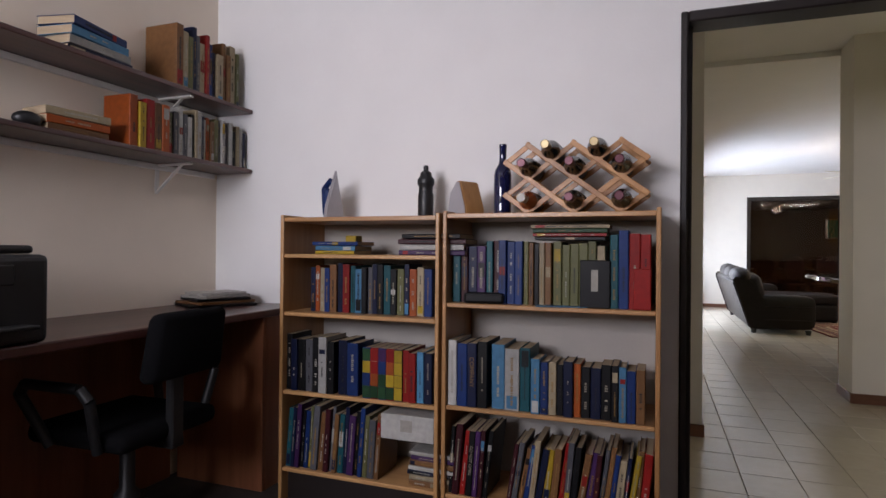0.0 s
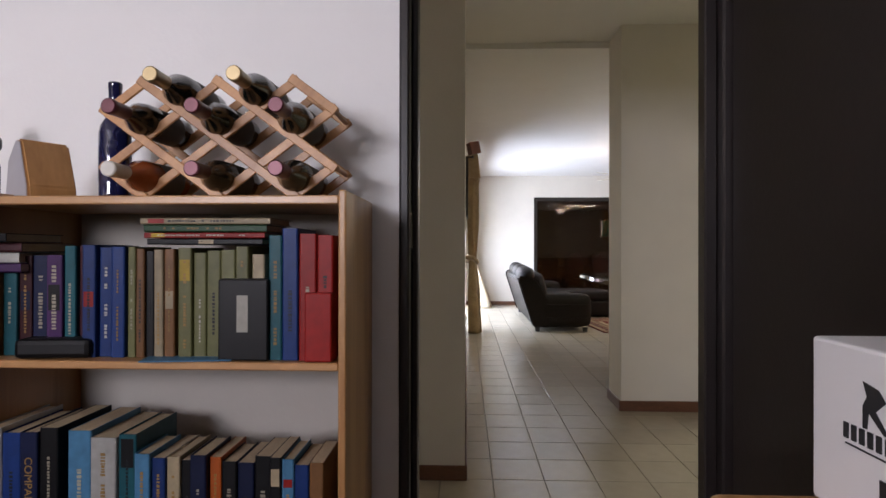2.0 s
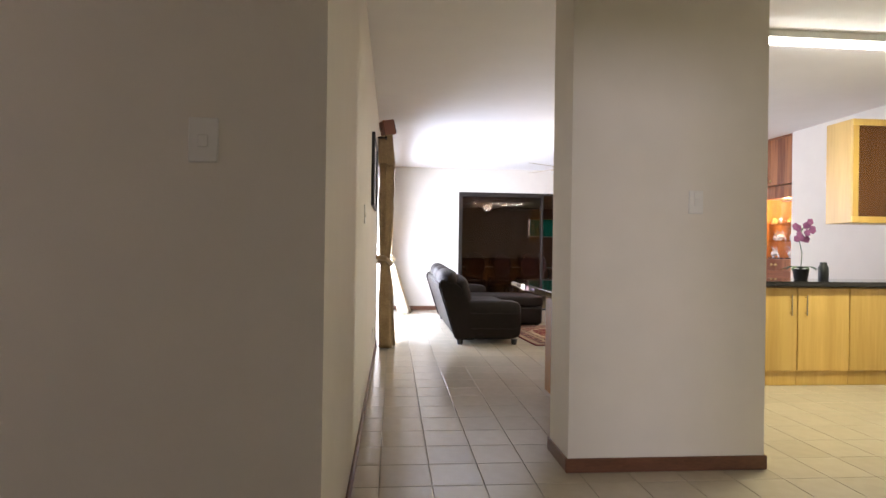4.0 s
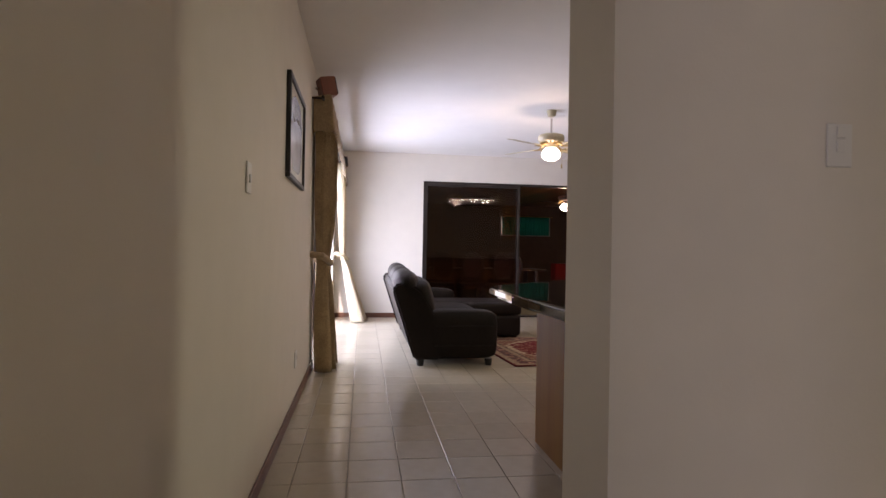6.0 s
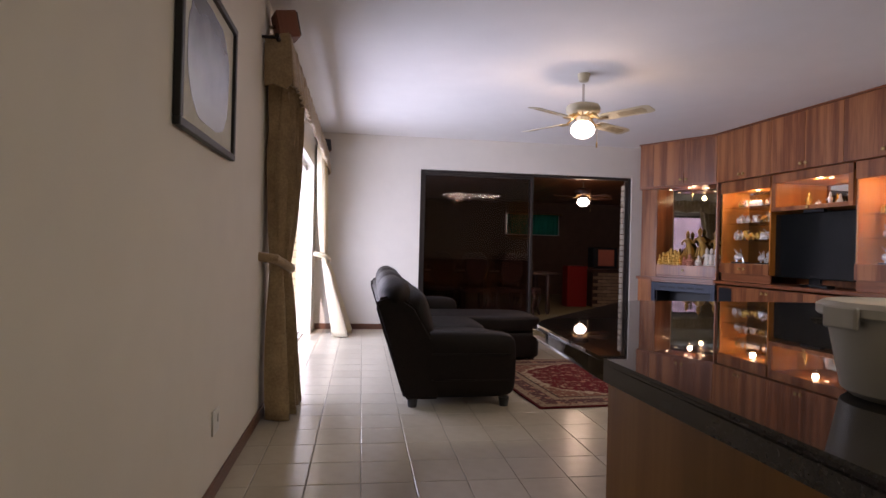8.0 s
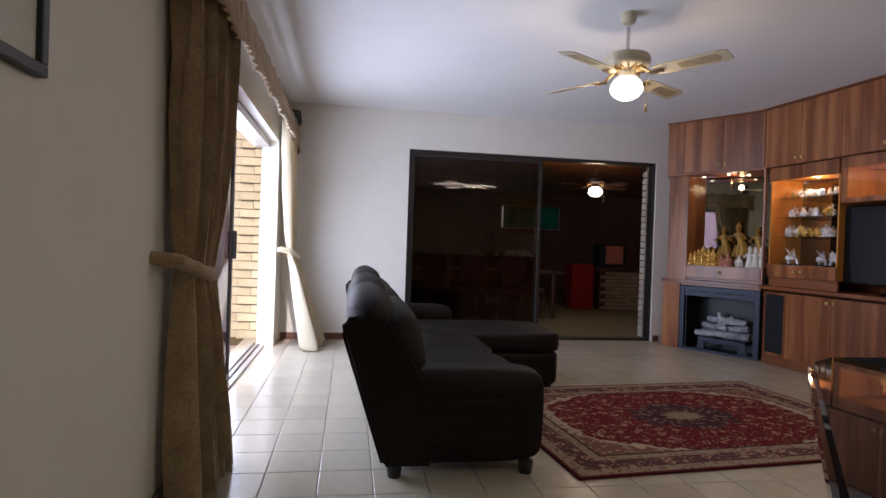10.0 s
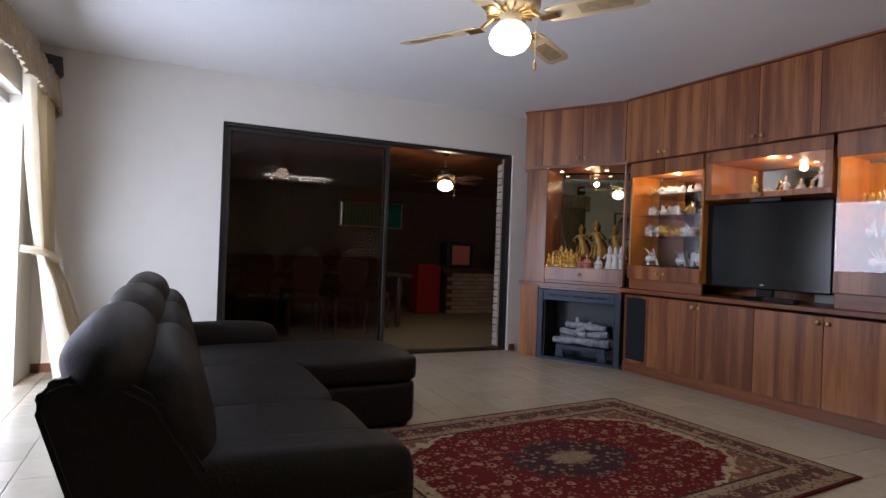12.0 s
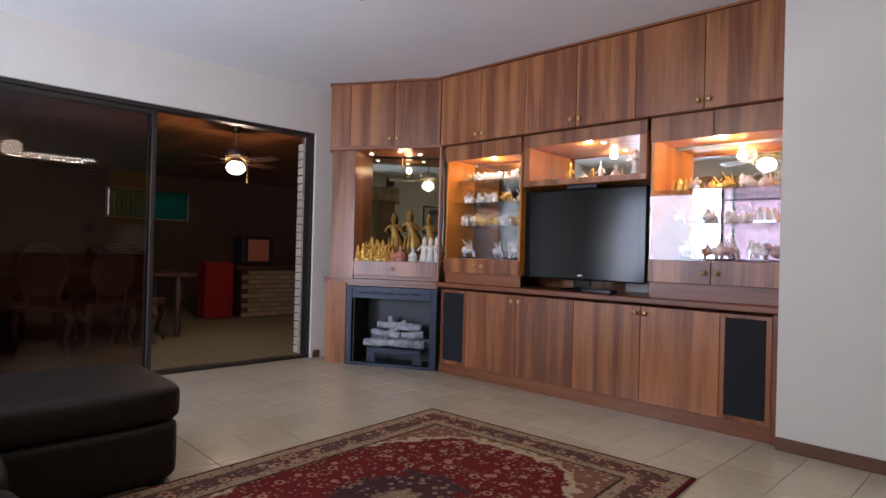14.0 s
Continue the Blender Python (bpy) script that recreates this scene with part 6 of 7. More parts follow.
# television
M_SCREEN = material("television_screen", (0.006, 0.007, 0.007), 0.14, bump=0, vary=0.0, coat=0.0, spec=0.38)
tv = thing("television", U(1.385, 0.14, 0.826), "large black flat-screen television on a swivel stand", "television")
bm = bmesh.new()
cube(bm, -0.53, 0.0, 0.085, 0.53, 0.085, 0.80, bevel=0.012, seg=3)
part("housing", bm, M_SCREEN, tv)
slab_part("screen", [(-0.478, -0.0015, 0.17, 0.478, 0.0, 0.757)], M_SCREEN, tv, "dark blank screen")
bm = bmesh.new()
turned(bm, [(0.19, 0), (0.2, 0.008), (0.17, 0.02), (0.05, 0.03)], 28)
for v in bm.verts:
    v.co.y *= 0.6
part("stand", bm, M_SCREEN, tv, smooth=True, m=pose(0, 0.05, 0))
box_part("neck", (-0.07, 0.03, 0.025, 0.07, 0.07, 0.09), M_SCREEN, tv)
slab_part("badge", [(-0.02, -0.0012, 0.118, 0.02, -0.0002, 0.128)], M_CHROME, tv)
sb = thing("set_top_box", U(1.60, 0.0, 0.826), "small black set-top box below the television", "set-top box")
box_part("case", (-0.12, 0.0, 0.004, 0.12, 0.10, 0.034), M_BLACK, sb, bevel=0.004)
box_part("front_panel", (-0.11, -0.002, 0.01, 0.11, -0.0002, 0.028), M_SCREEN, sb, bevel=0.0005)
for x in (-0.09, 0.09):
    box_part("foot", (x - 0.012, 0.02, 0, x + 0.012, 0.08, 0.0038), M_BLACK, sb, bevel=0.001)
box_part("camera_bar", (-0.13, 0.0, 0.801, 0.13, 0.06, 0.83), M_BLACK, tv)

# corner display and fireplace
DM = pose(5.16, 12.13, 0, 0, 0, -60.1)


def D(x=0.0, y=0.0, z=0.0):
    return DM @ pose(x, y, z)


W = 0.915
fp = thing("fireplace", D(), "black gas fireplace with pale ceramic logs", "fireplace")
M_IRON = material("black_iron", (0.016, 0.022, 0.040), 0.4, metal=0.3, grain=20, vary=0.2)
for b in ((0.0, 0, 0, 0.06, 0.03, 0.755), (W - 0.06, 0, 0, W, 0.03, 0.755), (0.06, 0, 0.64, W - 0.06, 0.03, 0.755), (0.06, 0, 0, W - 0.06, 0.03, 0.03)):
    box_part("surround", b, M_IRON, fp, bevel=0.004)
for b in ((0.06, 0.031, 0.0, 0.075, 0.36, 0.68), (W - 0.075, 0.031, 0.0, W - 0.06, 0.36, 0.68), (0.075, 0.345, 0.0, W - 0.075, 0.36, 0.68), (0.075, 0.031, 0.665, W - 0.075, 0.345, 0.68), (0.075, 0.031, 0.0, W - 0.075, 0.345, 0.015)):
    box_part("firebox", b, M_BLACK, fp, bevel=0.001)
# no slots are cut: near-black strips on the face paint the shade inside
M_SLOT = material("vent_shadow", (0.003, 0.003, 0.004), 0.8, bump=0)
for k in range(5):
    box_part("vent", (0.13 + 0.135 * k, -0.003, 0.685, 0.225 + 0.135 * k, -0.0005, 0.705), M_SLOT, fp, bevel=0.001)
bm = bmesh.new()
cube(bm, 0.18, 0.10, 0.13, W - 0.18, 0.30, 0.16, bevel=0.005)
for x in (0.22, W - 0.22):
    vs = prism(bm, [(-0.05, 0), (0.05, 0), (0.03, 0.115), (-0.03, 0.115)], 0, 0.02)
    bmesh.ops.rotate(bm, cent=(0, 0, 0), matrix=Matrix.Rotation(radians(90), 3, "X"), verts=vs)
    bmesh.ops.translate(bm, vec=(x, 0.13, 0.0155), verts=vs)
cube(bm, 0.22, 0.11, 0.105, W - 0.22, 0.125, 0.13)
part("grate", bm, M_IRON, fp)
M_LOG = material("ceramic_log", (0.46, 0.47, 0.50), 0.9, grain=22, tint=(0.16, 0.16, 0.18), bump=1.0, bump_scale=30)
for k, (x0, y0, z0, x1, y1, z1, r) in enumerate(((0.14, 0.14, 0.20, 0.76, 0.16, 0.21, 0.042), (0.18, 0.25, 0.22, 0.78, 0.24, 0.21, 0.045), (0.20, 0.20, 0.30, 0.50, 0.16, 0.28, 0.038), (0.42, 0.22, 0.27, 0.74, 0.18, 0.30, 0.04), (0.24, 0.24, 0.37, 0.70, 0.22, 0.36, 0.038), (0.36, 0.13, 0.27, 0.52, 0.26, 0.40, 0.032), (0.39, 0.22, 0.37, 0.37, 0.22, 0.46, 0.022))):
    bm = bmesh.new()
    a, b = Vector((x0, y0, z0)), Vector((x1, y1, z1))
    n = 9
    m = Matrix.Translation(a) @ (b - a).to_track_quat("Z", "Y").to_matrix().to_4x4()
    L = (b - a).length
    turned(bm, [(r * (0.8 + 0.35 * abs(noise.noise(Vector((k * 3.1, i * 0.7, 0))))), L * i / n) for i in range(n + 1)], 12)
    for v in bm.verts:
        v.co += 0.012 * Vector((noise.noise(v.co * 30 + Vector((k, 0, 0))), noise.noise(v.co * 30 + Vector((0, k, 0))), 0))
    bm.transform(m)
    part("log", bm, M_LOG, fp, "pale charred ceramic log", smooth=True)

cd = thing("corner_cabinet", D(), "angled plum veneer corner cabinet with a mirrored display niche", "display cabinet")
bm = bmesh.new()
prism(bm, [(-0.025, -0.012), (-0.245, -0.0), (-0.34, 0.30), (W + 0.05, 0.5), (W + 0.02, -0.012)], 0.785, 0.825)
part("ledge", bm, M_PEAR_L, cd)
bm = bmesh.new()
prism(bm, [(-0.003, 0.0), (-0.225, 0.018), (-0.32, 0.28), (-0.003, 0.33)], 0, 0.784)
part("side_panel", bm, M_PEAR, cd)
box_part("apron", (0.0, 0.012, 0.757, W, 0.04, 0.784), M_PEAR_L, cd)
dr_ = box_part("drawer_front", (0.05, 0.03, 0.86, W - 0.02, 0.05, 1.0), M_PEAR, cd)
knob(dr_, W / 2, 0.03, 0.93)
box_part("recess_board", (0.03, 0.045, 0.8255, W - 0.01, 0.06, 0.86), M_PEAR_L, cd)
bm = bmesh.new()
prism(bm, [(0.0, 0.03), (-0.20, 0.035), (-0.31, 0.28), (-0.29, 0.29), (0.028, 0.30), (0.028, 0.10), (0.048, 0.06), (0.048, 0.03)], 0.8255, 2.069)
part("side_panel", bm, M_PEAR, cd)
box_part("side_panel", (W - 0.018, 0.03, 0.8255, W, 0.1, 2.069), M_PEAR, cd)
bm = bmesh.new()
prism(bm, [(0.05, 0.05), (W - 0.02, 0.05), (W + 0.1, 0.71), (0.0, 0.48)], 0.985, 1.002)
part("niche_floor", bm, M_PEAR_L, cd)
box_part("niche_wall", (0.03, 0.06, 1.003, 0.047, 0.445, 2.068), M_PEAR, cd)
bm = bmesh.new()
prism(bm, [(0.048, 0.452), (0.99, 0.692), (0.99, 0.70), (0.048, 0.46)], 1.003, 2.068)
part("back_mirror", bm, M_MIRROR_T, cd)
bm = bmesh.new()
prism(bm, [(0.20, 0.33), (W - 0.05, 0.45), (W - 0.05, 0.655), (0.20, 0.482)], 1.003, 1.07)
part("step", bm, M_PEAR_L, cd)
bm = bmesh.new()
prism(bm, [(-0.03, -0.005), (-0.212, -0.015), (-0.32, 0.28), (W + 0.05, 0.62), (W + 0.01, -0.005)], 2.07, 2.10)
part("top_body", bm, M_PEAR_L, cd)
bm = bmesh.new()
prism(bm, [(-0.006, 0.004), (-0.208, -0.012), (-0.315, 0.28), (W + 0.05, 0.60), (W + 0.0, 0.017), (0.0, 0.017)], 2.1005, 2.70)
part("top_body", bm, M_PEAR, cd)
for k in range(2):
    d = box_part("door", (0.001 + k * 0.455, -0.004, 2.102, 0.452 + k * 0.455, 0.0165, 2.698), M_PEAR, cd, bevel=0.002)
    knob(d, 0.415 if k == 0 else 0.495, -0.004, 2.165)
bm = bmesh.new()
prism(bm, [(-0.04, -0.012), (-0.222, -0.022), (-0.33, 0.27), (W + 0.05, 0.5), (W + 0.012, -0.012)], 2.702, 2.718)
part("cornice", bm, M_PEAR_L, cd)
for x, y in ((0.12, 0.25), (0.46, 0.15), (0.60, 0.35)):
    spot(cd, x, y, 2.069)
bm = bmesh.new()
for k in range(9):
    bmesh.ops.create_uvsphere(bm, u_segments=8, v_segments=6, radius=0.009 - 0.0005 * abs(k - 4), matrix=Matrix.Translation((0.46, 0.22, 2.03 - 0.016 * k)))
part("hanging_beads", bm, M_BRASS, cd, "gold bead pendant", smooth=True)

lamp("niche_light", "POINT", 3.6, (1.0, 0.74, 0.42), D(0.46, 0.24, 1.98), radius=0.03)
lamp("showcase_light", "POINT", 8.0, (1.0, 0.74, 0.42), U(0.45, 0.22, 1.90), radius=0.03)
lamp("showcase_light", "POINT", 9.0, (1.0, 0.74, 0.42), U(2.38, 0.22, 1.87), radius=0.03)
lamp("bridge_light", "POINT", 4.5, (1.0, 0.74, 0.42), U(1.40, 0.2, 1.955), radius=0.03)

# ---- ornaments ----
M_PEWTER = material("silver_ornament", (0.92, 0.92, 0.92), 0.22, metal=0.45, bump=0)
M_GOLD = material("gilt_ornament", (0.80, 0.50, 0.12), 0.26, metal=0.6, bump=0)
M_PORC = material("white_porcelain", (0.75, 0.71, 0.64), 0.3, bump=0)
M_PINK = material("painted_plaster", (0.62, 0.26, 0.18), 0.5, grain=30, vary=0.4, bump=0)
M_BASE = material("ornament_base", (0.015, 0.014, 0.016), 0.4, bump=0)
M_BRONZE = material("painted_bronze", (0.55, 0.34, 0.05), 0.35, metal=0.35, grain=40, tint=(0.10, 0.035, 0.02), bump=0)
oo = random.Random(21)


def ornament_mesh(kind, seed):
    q = random.Random(seed)
    bm = bmesh.new()
    if kind == "animal":
        for k in range(5):
            bmesh.ops.create_uvsphere(bm, u_segments=10, v_segments=7, radius=0.02, matrix=Matrix.Translation((q.uniform(-0.04, 0.04), q.uniform(-0.012, 0.012), 0.026 + q.uniform(0, 0.03))) @ Matrix.Diagonal((q.uniform(0.7, 1.6), 0.7, q.uniform(0.7, 1.2), 1)))
        for k in range(4):
            tube(bm, (q.uniform(-0.04, 0.04), 0, 0.03), (q.uniform(-0.06, 0.06), q.uniform(-0.015, 0.015), q.uniform(0.07, 0.10)), 0.006, 0.002, seg=6)
        tube(bm, (-0.028, 0, 0), (-0.02, 0, 0.035), 0.008, seg=6), tube(bm, (0.028, 0, 0), (0.02, 0, 0.035), 0.008, seg=6)
    elif kind == "figure":
        turned(bm, [(0.028, 0), (0.030, 0.006), (0.024, 0.012), (0.022, 0.03), (0.016, 0.06), (0.020, 0.085), (0.010, 0.098), (0.013, 0.112), (0.010, 0.126), (0.003, 0.138)], 12)
        for s in (-1, 1):
            tube(bm, (s * 0.018, 0, 0.085), (s * 0.033, -0.012, 0.062), 0.006, seg=6)
    elif kind == "seated":
        turned(bm, [(0.036, 0), (0.038, 0.012), (0.034, 0.02), (0.04, 0.032), (0.024, 0.045), (0.02, 0.07), (0.010, 0.082), (0.015, 0.098), (0.009, 0.112), (0.002, 0.122)], 14)
        for s in (-1, 1):
            tube(bm, (s * 0.018, 0, 0.07), (s * 0.034, -0.012, 0.042), 0.007, seg=6)
    else:
        cube(bm, -0.05, -0.02, 0, 0.05, 0.02, 0.012)
        for x, r, h in ((-0.035, 0.012, 0.05), (0, 0.02, 0.055), (0.035, 0.012, 0.05)):
            turned(bm, [(r, 0.012), (r, h * 0.7), (r * 1.1, h * 0.9), (r * 0.6, h * 1.2), (0.001, h * 1.45)], 10, (x, 0, 0))
    return bm


def statue_mesh(lean):
    bm = bmesh.new()
    turned(bm, [(0.030, 0), (0.030, 0.010), (0.022, 0.012), (0.024, 0.02), (0.019, 0.045), (0.0165, 0.062), (0.012, 0.072), (0.016, 0.088), (0.017, 0.096), (0.007, 0.102), (0.006, 0.106)], 16)
    for v in bm.verts:
        v.co.x += 0.010 * math.sin(v.co.z * 45) * lean
        v.co.y *= 0.8
    x = 0.010 * math.sin(0.105 * 45) * lean
    bmesh.ops.create_uvsphere(bm, u_segments=12, v_segments=8, radius=0.0095, matrix=Matrix.Translation((x, 0, 0.113)) @ Matrix.Diagonal((0.9, 1, 1.15, 1)))
    turned(bm, [(0.010, 0.119), (0.011, 0.121), (0.006, 0.129), (0.002, 0.138)], 10, (x, 0, 0))
    for s, hx, hz in ((-1, 0.030, 0.072), (1, 0.026, 0.098)):
        tube(bm, (x + s * 0.014, 0, 0.094), (x + s * 0.028, -0.004, 0.078), 0.0048, 0.004, seg=8)
        tube(bm, (x + s * 0.028, -0.004, 0.078), (x + s * hx * 0.5, -0.018, hz), 0.004, 0.003, seg=8)
    for k in range(7):
        a = k * 0.9
        tube(bm, (0.018 * math.cos(a), 0.015 * math.sin(a), 0.055), (0.026 * math.cos(a), 0.020 * math.sin(a), 0.014), 0.004, 0.006, seg=6)
    return bm


ORN = {}
NAMES = {"statue": ("statue", "robed statue"), "animal": ("animal_figurine", "animal figurine"), "figure": ("figurine", "standing figurine"), "seated": ("figurine", "seated figurine"), "temple": ("model_building", "miniature domed building")}


def ornament(m, kind, mat, tone, where, scale=1.0, seed=0, base=False):
    key = (kind, mat.name, seed)
    if key not in ORN and kind == "statue":
        ORN[key] = mesh_of("statue", statue_mesh((-1, 1, 0.6, -0.7)[seed % 4]), mat, True)
    if key not in ORN:
        ORN[key] = mesh_of(NAMES[kind][0], ornament_mesh(kind, seed + 7), mat, True)
    ob = new(NAMES[kind][0], ORN[key])
    ob.matrix_basis = m @ Matrix.Translation((0, 0, 0.016 if base else 0)) @ Matrix.Diagonal((scale, scale, scale, 1))
    if base:
        box_part("plinth", (-0.058, -0.028, -0.016 / scale, 0.058, 0.028, 0.0), M_BASE, ob, "black block base", bevel=0.002)
    return tagged(ob, "small %s %s %s" % (tone, NAMES[kind][1], where), "ornament", "ornaments " + where)


TONE = {M_PEWTER.name: "silver", M_GOLD.name: "gilt", M_PORC.name: "white porcelain", M_PINK.name: "painted", M_BRONZE.name: "bronze"}
SHOW = "in the lit showcase"
for u0, w, zs in ((0.03, 0.84, (1.0515, 1.3455, 1.5505, 1.7505)), (1.965, 0.84, (1.0915, 1.3405, 1.5705))):
    for z in zs:
        n = (11 if u0 < 1 else 6) if z > 1.2 else 3
        for k in range(n):
            u = u0 + 0.08 + (w - 0.16) * (k + 0.5) / n + oo.uniform(-0.02, 0.02)
            kind = oo.choice(("animal", "animal", "animal", "temple"))
            mat = oo.choice((M_PEWTER, M_PEWTER, M_PEWTER, M_PORC, M_GOLD) if z > 1.2 else (M_PEWTER,))
            sc = oo.uniform(1.1, 1.5) if z > 1.2 else oo.uniform(1.5, 1.8)
            if z > 1.74:
                sc *= 0.85
            y = 0.05 + oo.uniform(0.12, 0.30)
            ornament(U(u, y, z) @ pose(0, 0, 0, 0, 0, oo.uniform(-40, 40)), kind if z > 1.2 else "animal", mat, TONE[mat.name], SHOW, sc, oo.randrange(4), z < 1.2)
for k, (du, kind, mat, sc) in enumerate(((0.10, "seated", M_GOLD, 0.6), (0.33, "figure", M_GOLD, 1.35), (0.47, "animal", M_PEWTER, 1.0), (0.60, "figure", M_PEWTER, 1.2), (0.72, "seated", M_PORC, 1.1), (0.88, "figure", M_PEWTER, 1.7))):
    ornament(U(0.895 + du, 0.24, 1.6735), kind, mat, TONE[mat.name], "in the bridge cupboard", sc, k % 4)
NI = "in the mirrored corner niche"
for k in range(27):
    ornament(D(0.075 + 0.036 * (k % 9) + oo.uniform(-0.008, 0.008), 0.10 + 0.085 * (k // 9) + oo.uniform(-0.02, 0.02), 1.003) @ pose(0, 0, 0, 0, 0, oo.uniform(-60, 60)), oo.choice(("animal", "seated", "figure")), M_GOLD, "gilt", NI, oo.uniform(0.9, 1.3) + 0.25 * (k // 9), k % 4)
for x, y, kind, mat, sc in ((0.42, 0.12, "seated", M_PINK, 1.0), (0.50, 0.12, "seated", M_PINK, 1.3), (0.63, 0.11, "seated", M_PORC, 1.15), (0.74, 0.12, "figure", M_PORC, 1.75), (0.81, 0.10, "figure", M_PORC, 1.7), (0.86, 0.13, "figure", M_PORC, 1.75)):
    ornament(D(x, y, 1.003), kind, mat, TONE[mat.name], NI, sc, 1)
ornament(D(0.69, 0.47, 1.071), "seated", M_PORC, "white porcelain", NI, 1.5, 2)
for x, sc, r in ((0.33, 3.0, 8), (0.50, 3.3, 0), (0.68, 3.0, -10)):
    ornament(D(x, 0.40 + 0.25 * (x - 0.33), 1.071) @ pose(0, 0, 0, 0, 0, r), "statue", M_BRONZE, "tall bronze", NI, sc, int(sc * 10) % 4)

# ---- dining room ----
M_CARVED = wood("carved_dark_wood", (0.030, 0.012, 0.008), (0.07, 0.03, 0.018), 0.35)
M_VELVET = material("dusty_red_velvet", (0.060, 0.017, 0.012), 0.9, grain=40, vary=0.3, bump=0.2)
M_REDC = material("red_lacquer", (0.24, 0.014, 0.010), 0.4, bump=0)
ceiling_fan(pose(4.86, 14.0, 2.14), 2.498 - 2.14, 4, M_GLOBE, "dark ceiling fan with a lit globe in the dining room", M_CARVED, M_CARVED, 20, 0.62)
tb2 = thing("dining_table", pose(3.3, 15.1, 0), "long dark wooden dining table", "table")
bm = bmesh.new()
cube(bm, -1.4, -0.5, 0.72, 1.4, 0.5, 0.76, bevel=0.01, seg=2)
part("tabletop", bm, M_CARVED, tb2)
for x in (-1.2, 1.2):
    for y in (-0.4, 0.4):
        bm = bmesh.new()
        turned(bm, [(0.03, 0), (0.05, 0.1), (0.03, 0.3), (0.055, 0.5), (0.04, 0.719)], 14, (x, y, 0))
        part("leg", bm, M_CARVED, tb2, smooth=True)
dc = thing("dining_chair", pose(2.45, 14.35, 0, 0, 0, 180), "carved dark wood dining chair with an oval red back", "chair", "chairs round the dining table")
bm = bmesh.new()
cube(bm, -0.24, -0.24, 0.42, 0.24, 0.24, 0.49, bevel=0.02, seg=2)
part("seat", bm, M_VELVET, dc)
ov = [(0.17 * math.cos(2 * math.pi * k / 28), 0.24 * math.sin(2 * math.pi * k / 28)) for k in range(28)]
bm = bmesh.new()
prism(bm, ov, -0.02, 0.02)
part("backrest", bm, M_VELVET, dc, "oval upholstered back", m=pose(0, 0.25, 0.83, 84, 0, 0))
bm = bmesh.new()
for k in range(28):
    a, b = ov[k], ov[(k + 1) % 28]
    tube(bm, (a[0] * 1.1, a[1] * 1.1, 0), (b[0] * 1.1, b[1] * 1.1, 0), 0.022, seg=8)
part("back_frame", bm, M_CARVED, dc, smooth=True, m=pose(0, 0.25, 0.83, 84, 0, 0))
for s in (-1, 1):
    bm = bmesh.new()
    tube(bm, (0.12 * s, 0.22, 0.45), (0.14 * s, 0.24, 0.66), 0.018, seg=8)
    part("back_post", bm, M_CARVED, dc)
    for y in (-0.2, 0.2):
        bm = bmesh.new()
        pts = [(0.2 * s, y, 0.42), (0.23 * s, y * 1.12, 0.32), (0.19 * s, y * 0.95, 0.14), (0.22 * s, y * 1.1, 0.0)]
        for (a, b, r0, r1) in ((pts[0], pts[1], 0.032, 0.03), (pts[1], pts[2], 0.03, 0.018), (pts[2], pts[3], 0.018, 0.022)):
            tube(bm, a, b, r0, r1, seg=8)
        part("leg", bm, M_CARVED, dc)
for x, y, r in ((3.05, 14.32, 176), (3.62, 14.35, 184), (4.02, 14.55, 150), (2.6, 15.85, 0), (3.3, 15.85, 4), (4.0, 15.85, -3)):
    copy_thing(dc, pose(x, y, 0, 0, 0, r))

bar = thing("bar_counter", pose(5.95, 16.1, 0), "face-brick bar counter with a dark wooden top", "bar")
box_part("core", (0.0, 0.016, 0, 1.25, 0.5, 0.74), M_CARVED, bar, bevel=0)
box_part("bar_top", (-0.1, -0.06, 0.741, 1.35, 0.6, 0.80), M_CARVED, bar)
M_BRICK_D = material("brown_face_brick", (0.30, 0.19, 0.11), 0.85, grain=40, vary=0.3, per_object=0.2)
me = slabs("brick", [(0, 0, 0, 0.20, 0.014, 0.062)], M_BRICK_D)
for r in range(10):
    for k in range(6):
        x = 0.21 * k - (0.1 if r % 2 else 0)
        if -0.01 <= x <= 1.06:
            b = new("brick", me)
            b.parent, b.matrix_basis = bar, pose(x, 0, 0.008 + r * 0.073)
bm = bmesh.new()
cube(bm, -0.22, 0, 0, 0.22, 0.3, 0.86, bevel=0.01)
single("red_cabinet", bm, M_REDC, pose(5.62, 16.15, 0), "plain red cabinet beside the bar", "cabinet")
mn = thing("bar_television", pose(6.35, 16.4, 0.801), "small boxy television with an orange glare on its screen", "television")
box_part("housing", (-0.27, 0, 0.02, 0.27, 0.35, 0.47), M_BLACK, mn, bevel=0.015)
slab_part("screen", [(-0.17, -0.002, 0.07, 0.19, -0.0005, 0.42)], glow("orange_screen", (0.36, 0.10, 0.06), 0.03), mn)
dw = thing("window_2", pose(5.70, 19.79, 1.60), "small dining window behind green curtains", "window")
dw["kind"] = "structure"
for b in ((-0.77, 0, 0, 0.77, 0.06, 0.04), (-0.77, 0, 0.54, 0.77, 0.06, 0.58), (-0.77, 0, 0.04, -0.73, 0.06, 0.54), (0.73, 0, 0.04, 0.77, 0.06, 0.54)):
    box_part("window_frame", b, M_WHITEP, dw)
slab_part("pane", [(-0.73, 0.03, 0.04, 0.73, 0.034, 0.54)], M_GLASS, dw).visible_shadow = False
gc = thing("green_curtain", pose(5.70, 19.72, 1.60), "pleated sea-green curtain across the dining window", "curtain")
M_GREENC = material("green_sheer", (0.02, 0.14, 0.10), 0.8, grain=30, vary=0.2)
nt = M_GREENC.node_tree
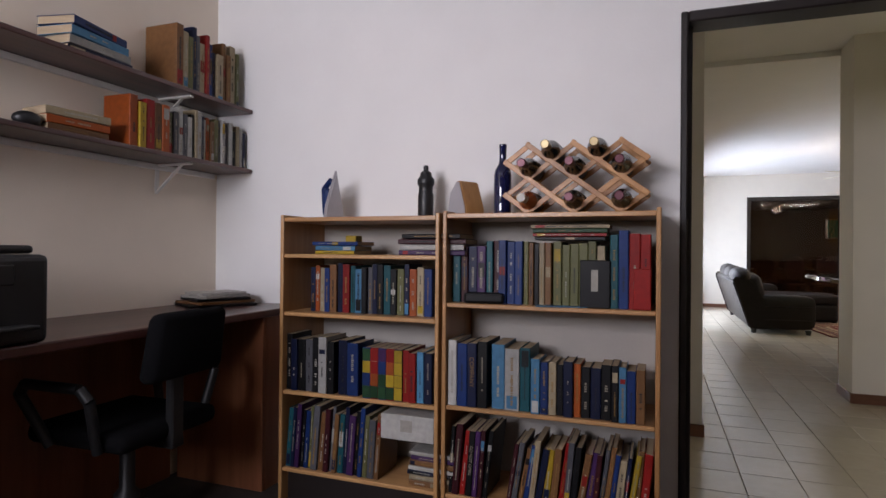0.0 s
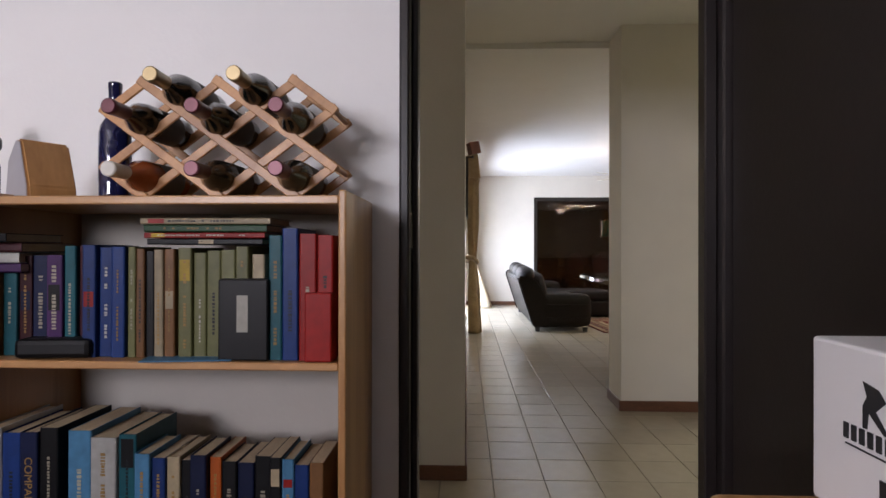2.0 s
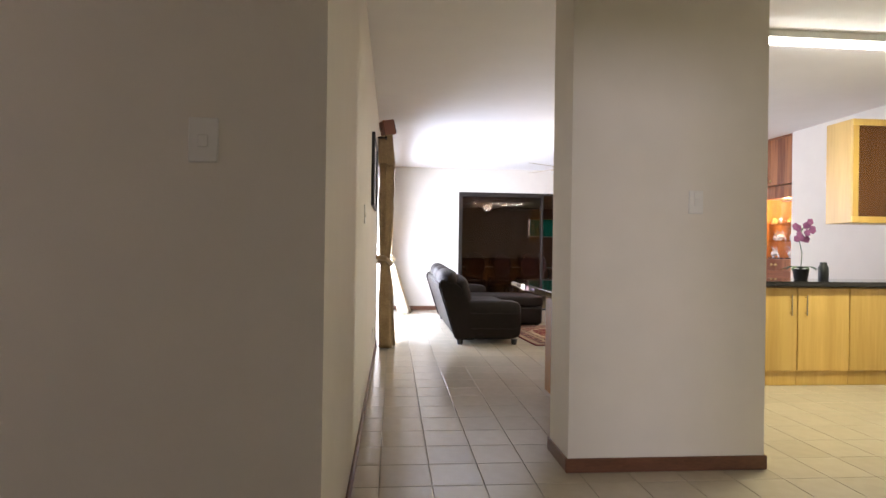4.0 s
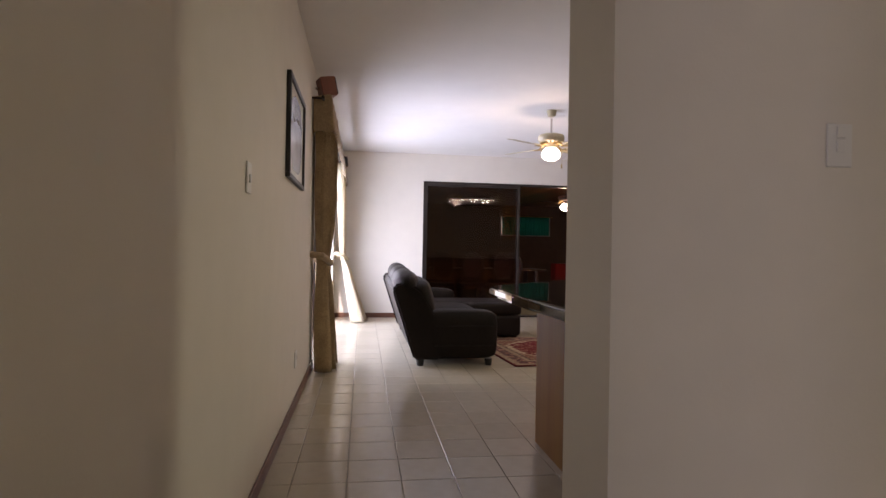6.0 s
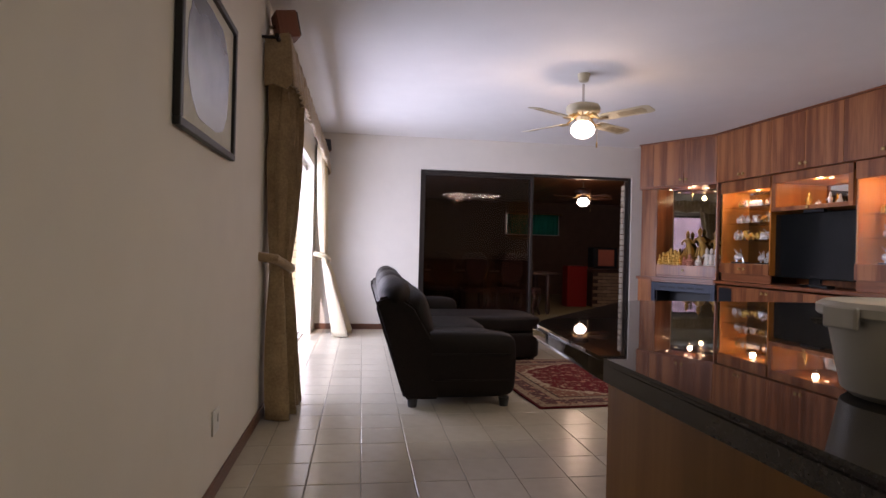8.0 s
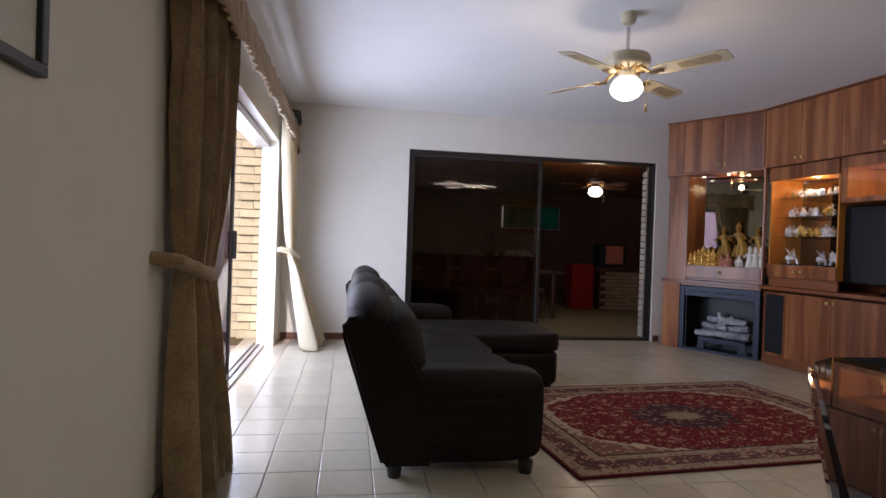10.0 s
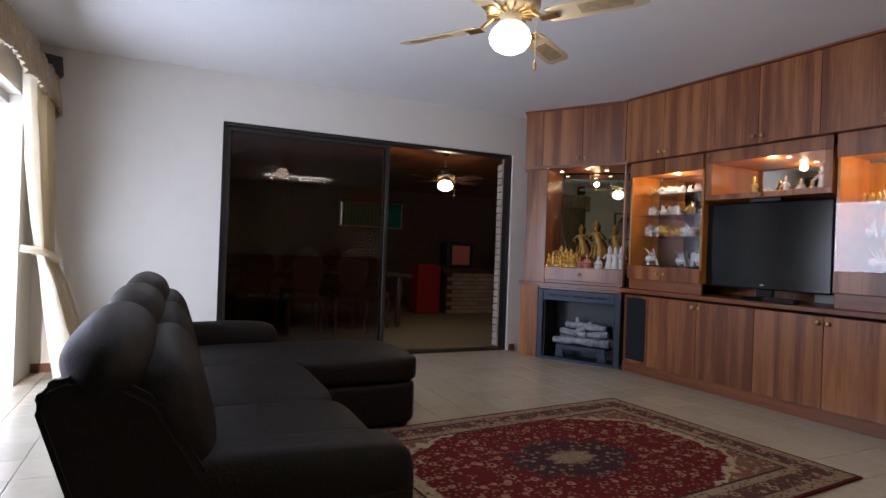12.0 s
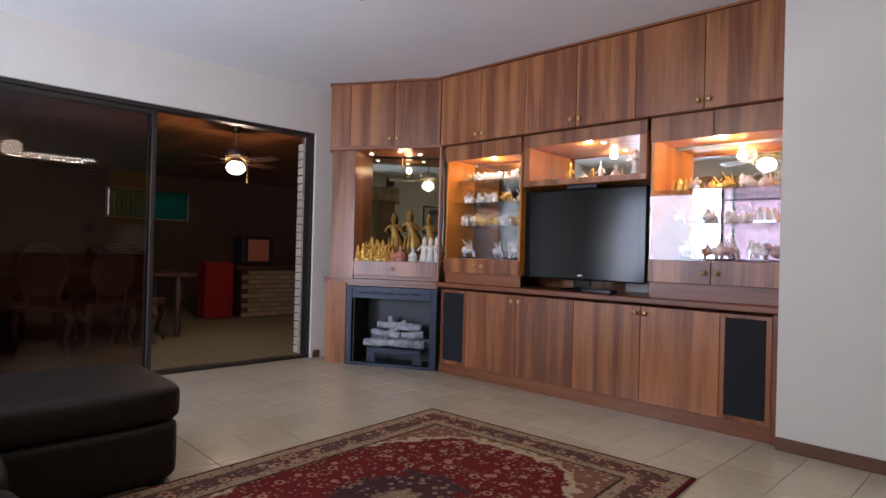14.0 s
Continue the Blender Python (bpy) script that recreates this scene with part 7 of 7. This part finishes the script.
tl = nt.nodes.new("ShaderNodeBsdfTranslucent")
tl.inputs[0].default_value = (0.06, 0.50, 0.36, 1)
mx = nt.nodes.new("ShaderNodeMixShader")
mx.inputs[0].default_value = 0.6
nt.links.new(nt.nodes["Principled BSDF"].outputs[0], mx.inputs[1]), nt.links.new(tl.outputs[0], mx.inputs[2]), nt.links.new(mx.outputs[0], nt.nodes["Material Output"].inputs[0])
bm = bmesh.new()
n = 120
a = [bm.verts.new((-0.72 + 1.44 * k / n, 0.02 * math.sin(k * 0.9), 0.56)) for k in range(n + 1)]
b = [bm.verts.new((-0.72 + 1.44 * k / n, 0.02 * math.sin(k * 0.9 + 0.3), 0.02)) for k in range(n + 1)]
for k in range(n):
    bm.faces.new((a[k], a[k + 1], b[k + 1], b[k]))
part("drape", bm, M_GREENC, gc, smooth=True).modifiers.new("cloth", "SOLIDIFY").thickness = 0.003
bm = bmesh.new()
tube(bm, (-0.82, 0, 0.57), (0.82, 0, 0.57), 0.012, seg=8)
part("rod", bm, M_BRASS, gc)

# ---- outside ----
me = slabs("brick", [(0, 0, 0, 0.29, 0.09, 0.086)], M_BRICK)
me_h = slabs("brick", [(0, 0, 0, 0.14, 0.09, 0.086)], M_BRICK)
bw = setting("wall_patio", bmesh.new(), M_MORTAR, "sunlit yellow face-brick wall beside the patio", "wall")
bw.data = slabs("wall_patio", [(-3.4, 12.705, -0.12, 0.27, 12.9, 2.75)], M_MORTAR)
for r in range(28):
    z = -0.115 + 0.1 * r
    x = 0.265
    first = True
    while x > -1.9:
        half = first and r % 2 == 0
        b = new("brick", me_h if half else me)
        x -= 0.15 if half else 0.30
        b.parent, b.matrix_basis = bw, pose(x, 12.693 - (0.03 if first else 0.0), z)
        first = False
bm = bmesh.new()
cube(bm, 0.12, 7.6, 2.52, 0.275, 12.66, 2.75)
setting("roof_overhang", bm, M_WALL, "white painted eaves above the patio door", "eaves")
bm = bmesh.new()
cube(bm, -7.5, 4.0, -0.118, -3.2, 11.0, -0.105)
setting("water", bm, material("pool_water", (0.05, 0.36, 0.42), 0.08, grain=3, vary=0.2, bump=0.3, bump_scale=4), "turquoise swimming pool water", "pool")
bm = bmesh.new()
cube(bm, -14.2, -30, -0.12, -14.0, 40, 1.9)
setting("wall_garden", bm, M_MORTAR, "plain garden boundary wall", "wall")
bm = bmesh.new()
cube(bm, -0.05, PY0, -0.119, PX - 0.101, PY1, -0.005)
setting("door_step", bm, M_PAVE, "low paved step outside the patio door", "step")

# ---- floor tiles ----
TX, TY, OX, OY = 0.2585, 0.287, 0.589, 4.335
GAP, H = 0.0035, 0.006


def tile_data(x, y):
    a, b, c = GAP / 2, TX - GAP / 2, TY - GAP / 2
    i = 0.003
    lo = [(a, a, -H), (b, a, -H), (b, c, -H), (a, c, -H)]
    mid = [(a, a, -0.0016), (b, a, -0.0016), (b, c, -0.0016), (a, c, -0.0016)]
    hi = [(a + i, a + i, 0), (b - i, a + i, 0), (b - i, c - i, 0), (a + i, c - i, 0)]
    return [(px + x, py + y, pz) for px, py, pz in lo + mid + hi]


TILE_F = [(k, (k + 1) % 4, 4 + (k + 1) % 4, 4 + k) for k in range(4)] + [(4 + k, 4 + (k + 1) % 4, 8 + (k + 1) % 4, 8 + k) for k in range(4)] + [(8, 9, 10, 11)]
tile_me = bpy.data.meshes.new("tile")
tile_me.from_pydata(tile_data(0, 0), [], TILE_F)
tile_me.materials.append(M_TILE)
rest_v, rest_f = [], []
made = 0
for i in range(-18, 26):
    for j in range(-9, 30):
        x, y = OX + i * TX, OY + j * TY
        if x + TX < XL - 0.2 and y > 3.2 or x > 6.3 or y + TY < 2.0 or y > YF + 0.02 or x < -4.0:
            continue
        near = (0.3 < x + TX / 2 < 1.9 and 3.0 < y < 11.8) or (2.6 < x < 4.9 and 7.0 < y < 8.4) or (3.0 < x < 5.6 and 10.3 < y < 11.4)
        if near and made < 300:
            t = new("tile", tile_me)
            t.parent, t.location = floor, (x, y, 0)
            made += 1
        else:
            n = len(rest_v)
            rest_v += tile_data(x, y)
            rest_f += [tuple(n + k for k in f) for f in TILE_F]
rest = bpy.data.meshes.new("tile_rest")
rest.from_pydata(rest_v, [], rest_f)
rest.materials.append(M_TILE_J)
rest_ob = new("tile_rest", rest)
rest_ob.parent = floor
tagged(rest_ob, "cream ceramic floor tiles", "", "", "stuff")
